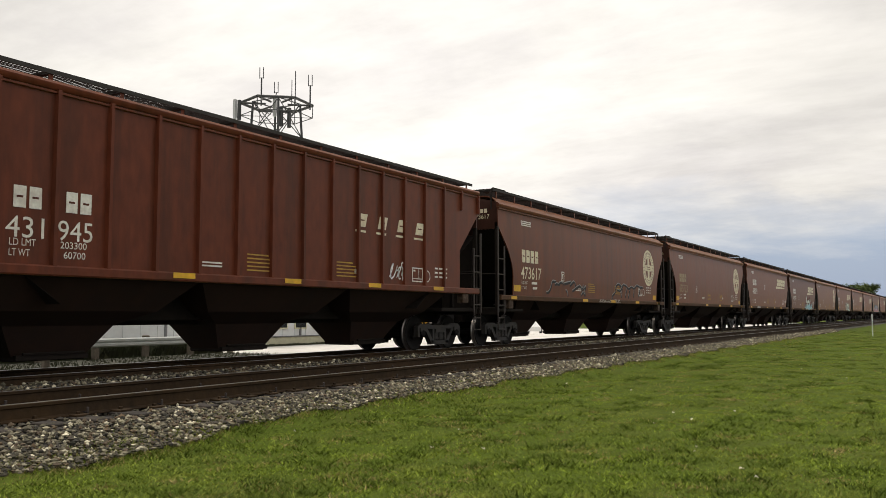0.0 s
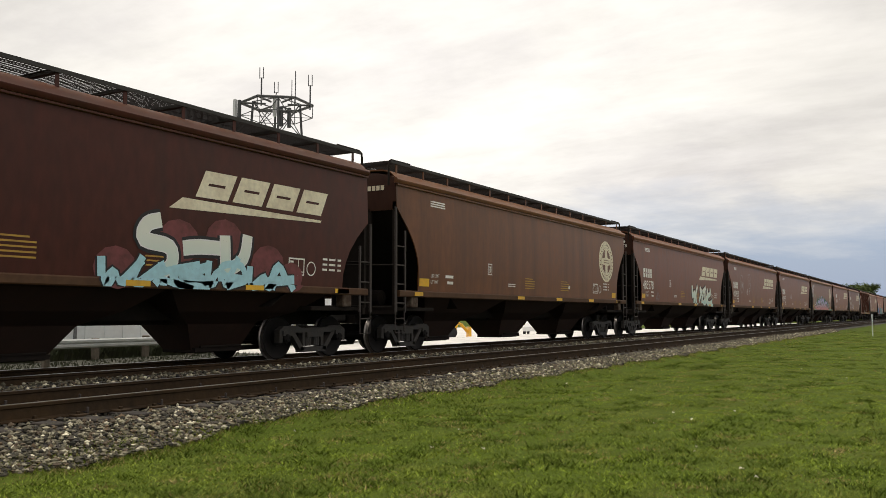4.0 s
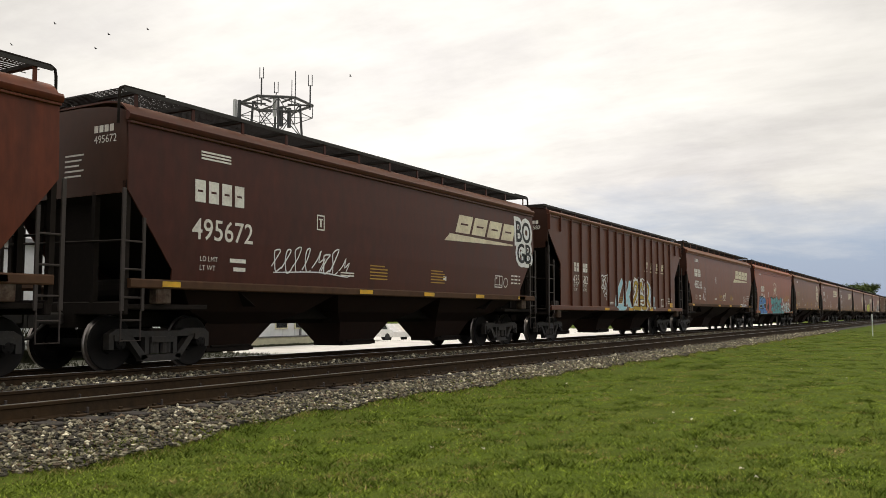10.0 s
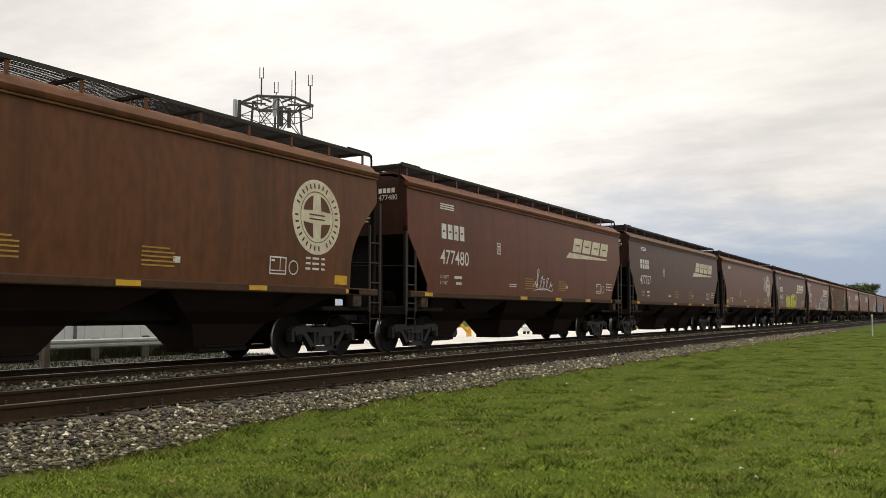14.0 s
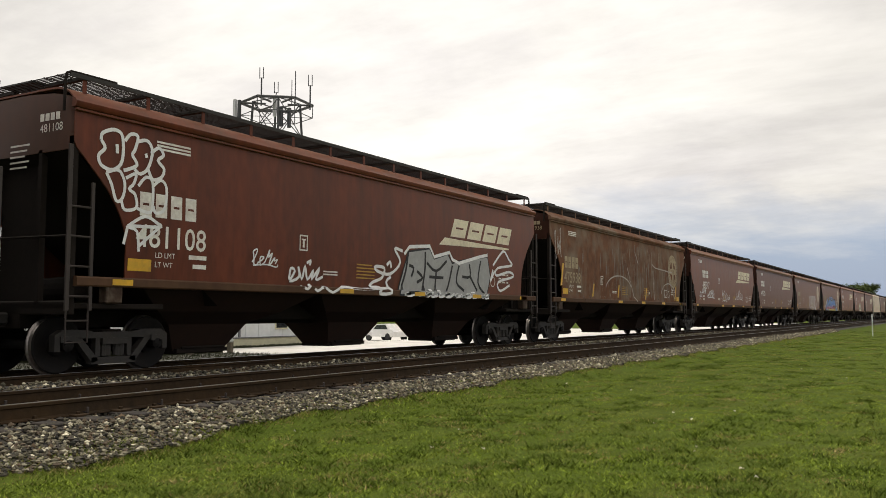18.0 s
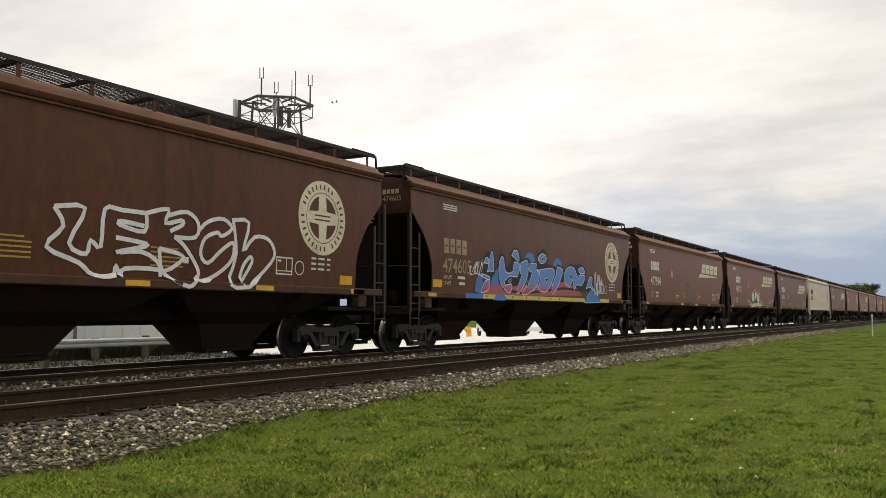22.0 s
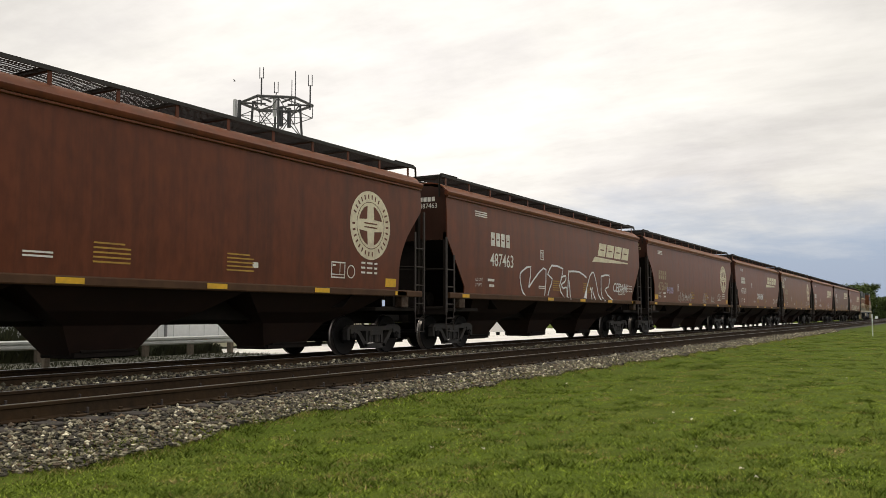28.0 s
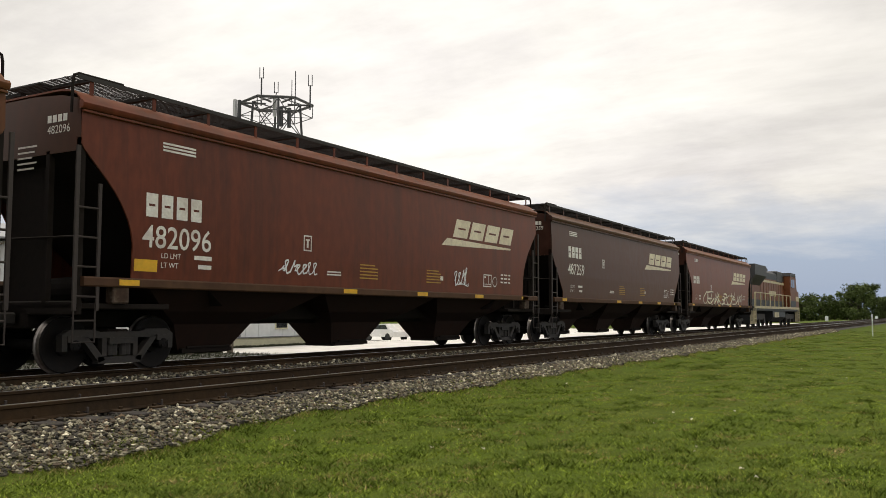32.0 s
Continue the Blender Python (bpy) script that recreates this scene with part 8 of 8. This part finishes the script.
def engine():
    ob = root("diesel_locomotive", "orange and black diesel locomotive pushing at the train's end", "locomotive")
    L = 22.3
    part("frame", Shape().box(-L / 2 + 0.7, L / 2 - 0.7, -1.45, 1.45, 1.2, 1.55, 0.04), ENGBLACK, ob)
    part("walkway_edge", Shape().box(-L / 2 + 0.9, L / 2 - 0.9, -1.52, -1.46, 1.38, 1.56), ENGTRIM, ob, "pale striped walkway edge")
    hood = part("hood", Shape().prism([(-0.95, 1.56), (-0.95, 4.15), (-0.8, 4.32), (0.8, 4.32), (0.95, 4.15), (0.95, 1.56)], -9.9, 5.6, "x"), ORANGE, ob)
    part("hood_top", Shape().prism([(-0.97, 3.72), (-0.97, 4.17), (-0.81, 4.35), (0.81, 4.35), (0.97, 4.17), (0.97, 3.72)], -9.9, 5.6, "x"), ENGBLACK, ob)
    for k in range(9):
        part("hood_door", Shape().box(-4.8 + k * 1.1, -3.85 + k * 1.1, -0.975, -0.95, 1.7, 3.5, 0.01), ORANGE, hood)
    part("radiator", Shape().prism([(-1.0, 3.1), (-1.5, 3.75), (-1.5, 4.5), (1.5, 4.5), (1.5, 3.75), (1.0, 3.1)], -9.8, -5.4, "x"), ENGGREY, ob, "flared grey radiator section")
    part("exhaust_housing", Shape().box(-2.2, -0.2, -0.7, 0.7, 4.3, 4.62, 0.05), ENGBLACK, ob)
    part("dynamic_brake_screen", Shape().box(2.2, 4.8, -1.0, 1.0, 3.6, 4.5, 0.06), ENGGREY, ob)
    cab = part("cab", Shape().prism([(5.6, 1.56), (10.1, 1.56), (10.1, 2.9), (9.1, 3.0), (8.6, 4.2), (8.3, 4.45), (5.7, 4.45), (5.6, 4.3)], -1.5, 1.5), ORANGE, ob)
    part("cab_roof", Shape().prism([(5.55, 4.2), (8.55, 4.2), (8.3, 4.48), (5.65, 4.48)], -1.53, 1.53), ENGBLACK, cab)
    for a, b in ((6.0, 6.8), (7.0, 7.8)):
        part("cab_window", Shape().box(a, b, -1.515, -1.5, 3.25, 3.95, 0.01), GLASS, cab)
    part("windscreen", Shape().box(8.75, 8.8, -1.2, 1.2, 3.2, 4.0), GLASS, cab)
    part("nose_stripe", Shape().box(8.4, 10.11, -1.51, -1.5, 2.1, 2.5), ENGTRIM, cab)
    part("upper_stripe", Shape().box(-5.3, 5.6, -0.985, -0.955, 3.42, 3.60), ENGTRIM, ob, "pale yellow upper stripe")
    part("lower_band", Shape().box(-9.8, 5.6, -0.99, -0.955, 1.58, 2.05), ENGBLACK, ob, "black band along the hood's foot")
    part("tank_label", Shape().box(-2.2, -0.2, -1.47, -1.455, 0.72, 1.12, 0.005), ENGTRIM, ob, "pale panel on the fuel tank")
    part("cab_band", Shape().box(5.7, 8.4, -1.515, -1.5, 1.6, 2.1), ENGBLACK, cab)
    part("side_logo", Shape().box(-1.6, 1.6, -0.985, -0.975, 2.4, 2.8), ENGTRIM, ob, "pale lettering panel on the hood")
    part("fuel_tank", Shape().prism([(-1.2, 0.45), (-1.45, 0.75), (-1.45, 1.2), (1.45, 1.2), (1.45, 0.75), (1.2, 0.45)], -2.9, 2.9, "x"), ENGBLACK, ob)
    for m in (-1, 1):
        x = m * (L / 2 - 0.75)
        part("pilot", Shape().box(min(x, x - m * 0.15), max(x, x - m * 0.15), -1.45, 1.45, 0.25, 1.3, 0.03), ENGBLACK, ob)
        st = Shape()
        for k in range(4):
            st.box(min(x, x - m * 0.7), max(x, x - m * 0.7), -1.5, -1.2, 0.35 + 0.3 * k, 0.39 + 0.3 * k)
        st.box(x - m * 0.72 - 0.02, x - m * 0.72 + 0.02, -1.5, -1.2, 0.3, 1.4).box(x - 0.02, x + 0.02, -1.5, -1.2, 0.3, 1.4)
        part("steps", st, ENGTRIM, ob, "white-edged corner steps")
        part("coupler", Shape().box(min(x, x + m * 0.7), max(x, x + m * 0.7), -0.12, 0.12, 0.75, 1.0, 0.03), FRAME, ob)
        t = part("truck", Shape().box(m * 7.0 - 2.3, m * 7.0 + 2.3, -1.18, -0.98, 0.55, 1.0, 0.05).box(m * 7.0 - 2.3, m * 7.0 + 2.3, 0.98, 1.18, 0.55, 1.0, 0.05).box(m * 7.0 - 0.4, m * 7.0 + 0.4, -1, 1, 0.5, 1.1, 0.05), FRAME, ob)
        for d in (-1.95, 0, 1.95):
            for s in (-1.08, 1.08):
                part("axle_box", Shape().box(m * 7.0 + d - 0.2, m * 7.0 + d + 0.2, s - 0.14, s + 0.14, 0.3, 0.7, 0.03), FRAME, t)
            w = part("wheelset", TRUCK_MESH["wheels"], None, t)
            w.matrix_parent_inverse = Matrix.Translation((m * 7.0 + d, 0, WHEEL_R))
    hr = Shape().tube([(-10.2, -1.48, 1.5), (-10.0, -1.48, 2.45), (-9.8, -1.48, 2.5), (5.4, -1.48, 2.5)], 0.035, 6)
    for k in range(9):
        hr.tube([(-9.8 + 1.9 * k, -1.48, 1.5), (-9.8 + 1.9 * k, -1.48, 2.5)], 0.045, 6)
    part("handrail", hr, ENGTRIM, ob, "pale walkway handrail")
    return ob


ENGINE = engine()
ENGINE_AT = GAPS[-1] + 11.15
ENGINE.location = (ENGINE_AT, FAR_TRACK, 0)

# ---- birds ----
FEATHER = mat("dark_feathers", (0.03, 0.028, 0.027), 0.8, 0, 0.2, 20, 0)


def bird():
    ob = root("bird", "small dark bird flying over the train", "bird", "flock of birds")
    part("body", Shape().lathe([(0.003, -0.06), (0.018, -0.03), (0.021, 0.015), (0.013, 0.045), (0.004, 0.065)], 8, "x"), FEATHER, ob)
    for s in (-1, 1):
        part("wing", Shape().add([(0.026, 0, 0.006), (-0.026, 0, 0.006), (-0.032, s * 0.105, 0.045), (0.006, s * 0.11, 0.05), (0.026, 0, 0.014), (-0.026, 0, 0.013), (-0.032, s * 0.105, 0.05), (0.006, s * 0.11, 0.055)],
                                 [(0, 1, 2, 3), (4, 5, 6, 7), (0, 1, 5, 4), (1, 2, 6, 5), (2, 3, 7, 6), (3, 0, 4, 7)]), FEATHER, ob)
    return ob


BIRDS = [bird()]
for k in range(5):
    BIRDS.append(copy_thing(BIRDS[0], pose(0, 60, 2)))

# Where each bird is: seconds, right of the view's middle, above eye level (both as shares of the distance).
FLIGHTS = [
    [(0, -0.45, 0.1), (5.5, -0.44, 0.19), (6.5, -0.38, 0.30), (7, -0.35, 0.331), (7.5, -0.306, 0.347), (8, -0.254, 0.349), (8.5, -0.206, 0.339), (9, -0.157, 0.323), (9.5, -0.122, 0.304), (10, -0.109, 0.280), (10.5, -0.122, 0.257), (11.5, -0.14, 0.16), (32, -0.2, 0.1)],
    [(0, -0.6, 0.2), (9, -0.54, 0.34), (9.5, -0.489, 0.35), (10, -0.459, 0.343), (10.5, -0.418, 0.346), (11, -0.377, 0.337), (11.5, -0.343, 0.317), (12, -0.333, 0.289), (13, -0.31, 0.2), (19.5, -0.12, 0.15), (20, -0.12, 0.2), (20.5, -0.117, 0.217), (21, -0.116, 0.227), (21.5, -0.122, 0.239), (22, -0.125, 0.249), (22.5, -0.145, 0.255), (23.5, -0.17, 0.19), (32, -0.2, 0.1)],
    [(0, -0.6, 0.2), (9.5, -0.54, 0.32), (10.5, -0.458, 0.315), (11, -0.412, 0.317), (11.5, -0.377, 0.297), (12, -0.361, 0.271), (13, -0.34, 0.19), (19.5, -0.1, 0.15), (20, -0.095, 0.2), (20.5, -0.106, 0.208), (21, -0.096, 0.225), (21.5, -0.105, 0.238), (22, -0.13, 0.248), (22.5, -0.146, 0.25), (23.5, -0.17, 0.19), (32, -0.2, 0.1)],
    [(0, -0.6, 0.2), (9, -0.43, 0.294), (9.5, -0.414, 0.318), (10, -0.41, 0.313), (10.5, -0.376, 0.32), (11, -0.343, 0.312), (11.5, -0.323, 0.291), (12, -0.316, 0.265), (13, -0.3, 0.19), (22, -0.3, 0.2), (22.5, -0.287, 0.243), (23, -0.31, 0.255), (23.5, -0.32, 0.265), (24, -0.316, 0.277), (24.5, -0.307, 0.281), (25, -0.293, 0.28), (25.5, -0.28, 0.279), (27.5, -0.249, 0.283), (28.5, -0.24, 0.25), (29.5, -0.22, 0.18), (32, -0.2, 0.1)],
    [(0, -0.6, 0.2), (9, -0.39, 0.294), (9.5, -0.377, 0.317), (10, -0.395, 0.33), (10.5, -0.361, 0.331), (11, -0.313, 0.323), (11.5, -0.28, 0.305), (12, -0.274, 0.277), (13, -0.26, 0.2), (22, -0.28, 0.22), (22.5, -0.259, 0.25), (23, -0.27, 0.255), (23.5, -0.274, 0.261), (24, -0.271, 0.267), (24.5, -0.261, 0.269), (25, -0.247, 0.271), (25.5, -0.234, 0.27), (26.5, -0.22, 0.2), (32, -0.2, 0.1)],
    [(0, -0.6, 0.2), (9.5, -0.39, 0.33), (10, -0.349, 0.336), (10.5, -0.311, 0.344), (11, -0.267, 0.338), (11.5, -0.234, 0.323), (12, -0.225, 0.3), (12.5, -0.237, 0.272), (13.5, -0.25, 0.2), (32, -0.2, 0.1)],
]

# ---- movement ----
def come(t):
    return float(np.interp(t, [a for a, b in COME], [b for a, b in COME]))


def motions():
    for i, car in enumerate(TRAIN):
        x = (GAPS[i] + GAPS[i + 1]) / 2
        walk(car, [(t, pose(x - d, FAR_TRACK, 0)) for t, d in COME])
    walk(ENGINE, [(t, pose(ENGINE_AT - d, FAR_TRACK, 0)) for t, d in COME])
    for ob, rows in zip(BIRDS, FLIGHTS):
        q = [(t, EYE + FWD * 38 + RGT * (38 * u) + Vector((0, 0, 38 * v))) for t, u, v in rows]
        walk(ob, [(t, pose(p.x, p.y, p.z, 0, 0, -60)) for t, p in q])
    sets = [o for o in scene.objects if o.name.split(".")[0] == "wheelset"]
    first = sets[0]
    walk(first, [(f / FPS, pose(0, 0, 0, 0, -math.degrees(come(f / FPS) / WHEEL_R), 0)) for f in range(0, 961)])
    for w in sets[1:]:  # every wheel is of one size, so all share one turning
        w.rotation_mode = "QUATERNION"
        w.animation_data_create()
        w.animation_data.action = first.animation_data.action
        w.animation_data.action_slot = first.animation_data.action_slot


motions()
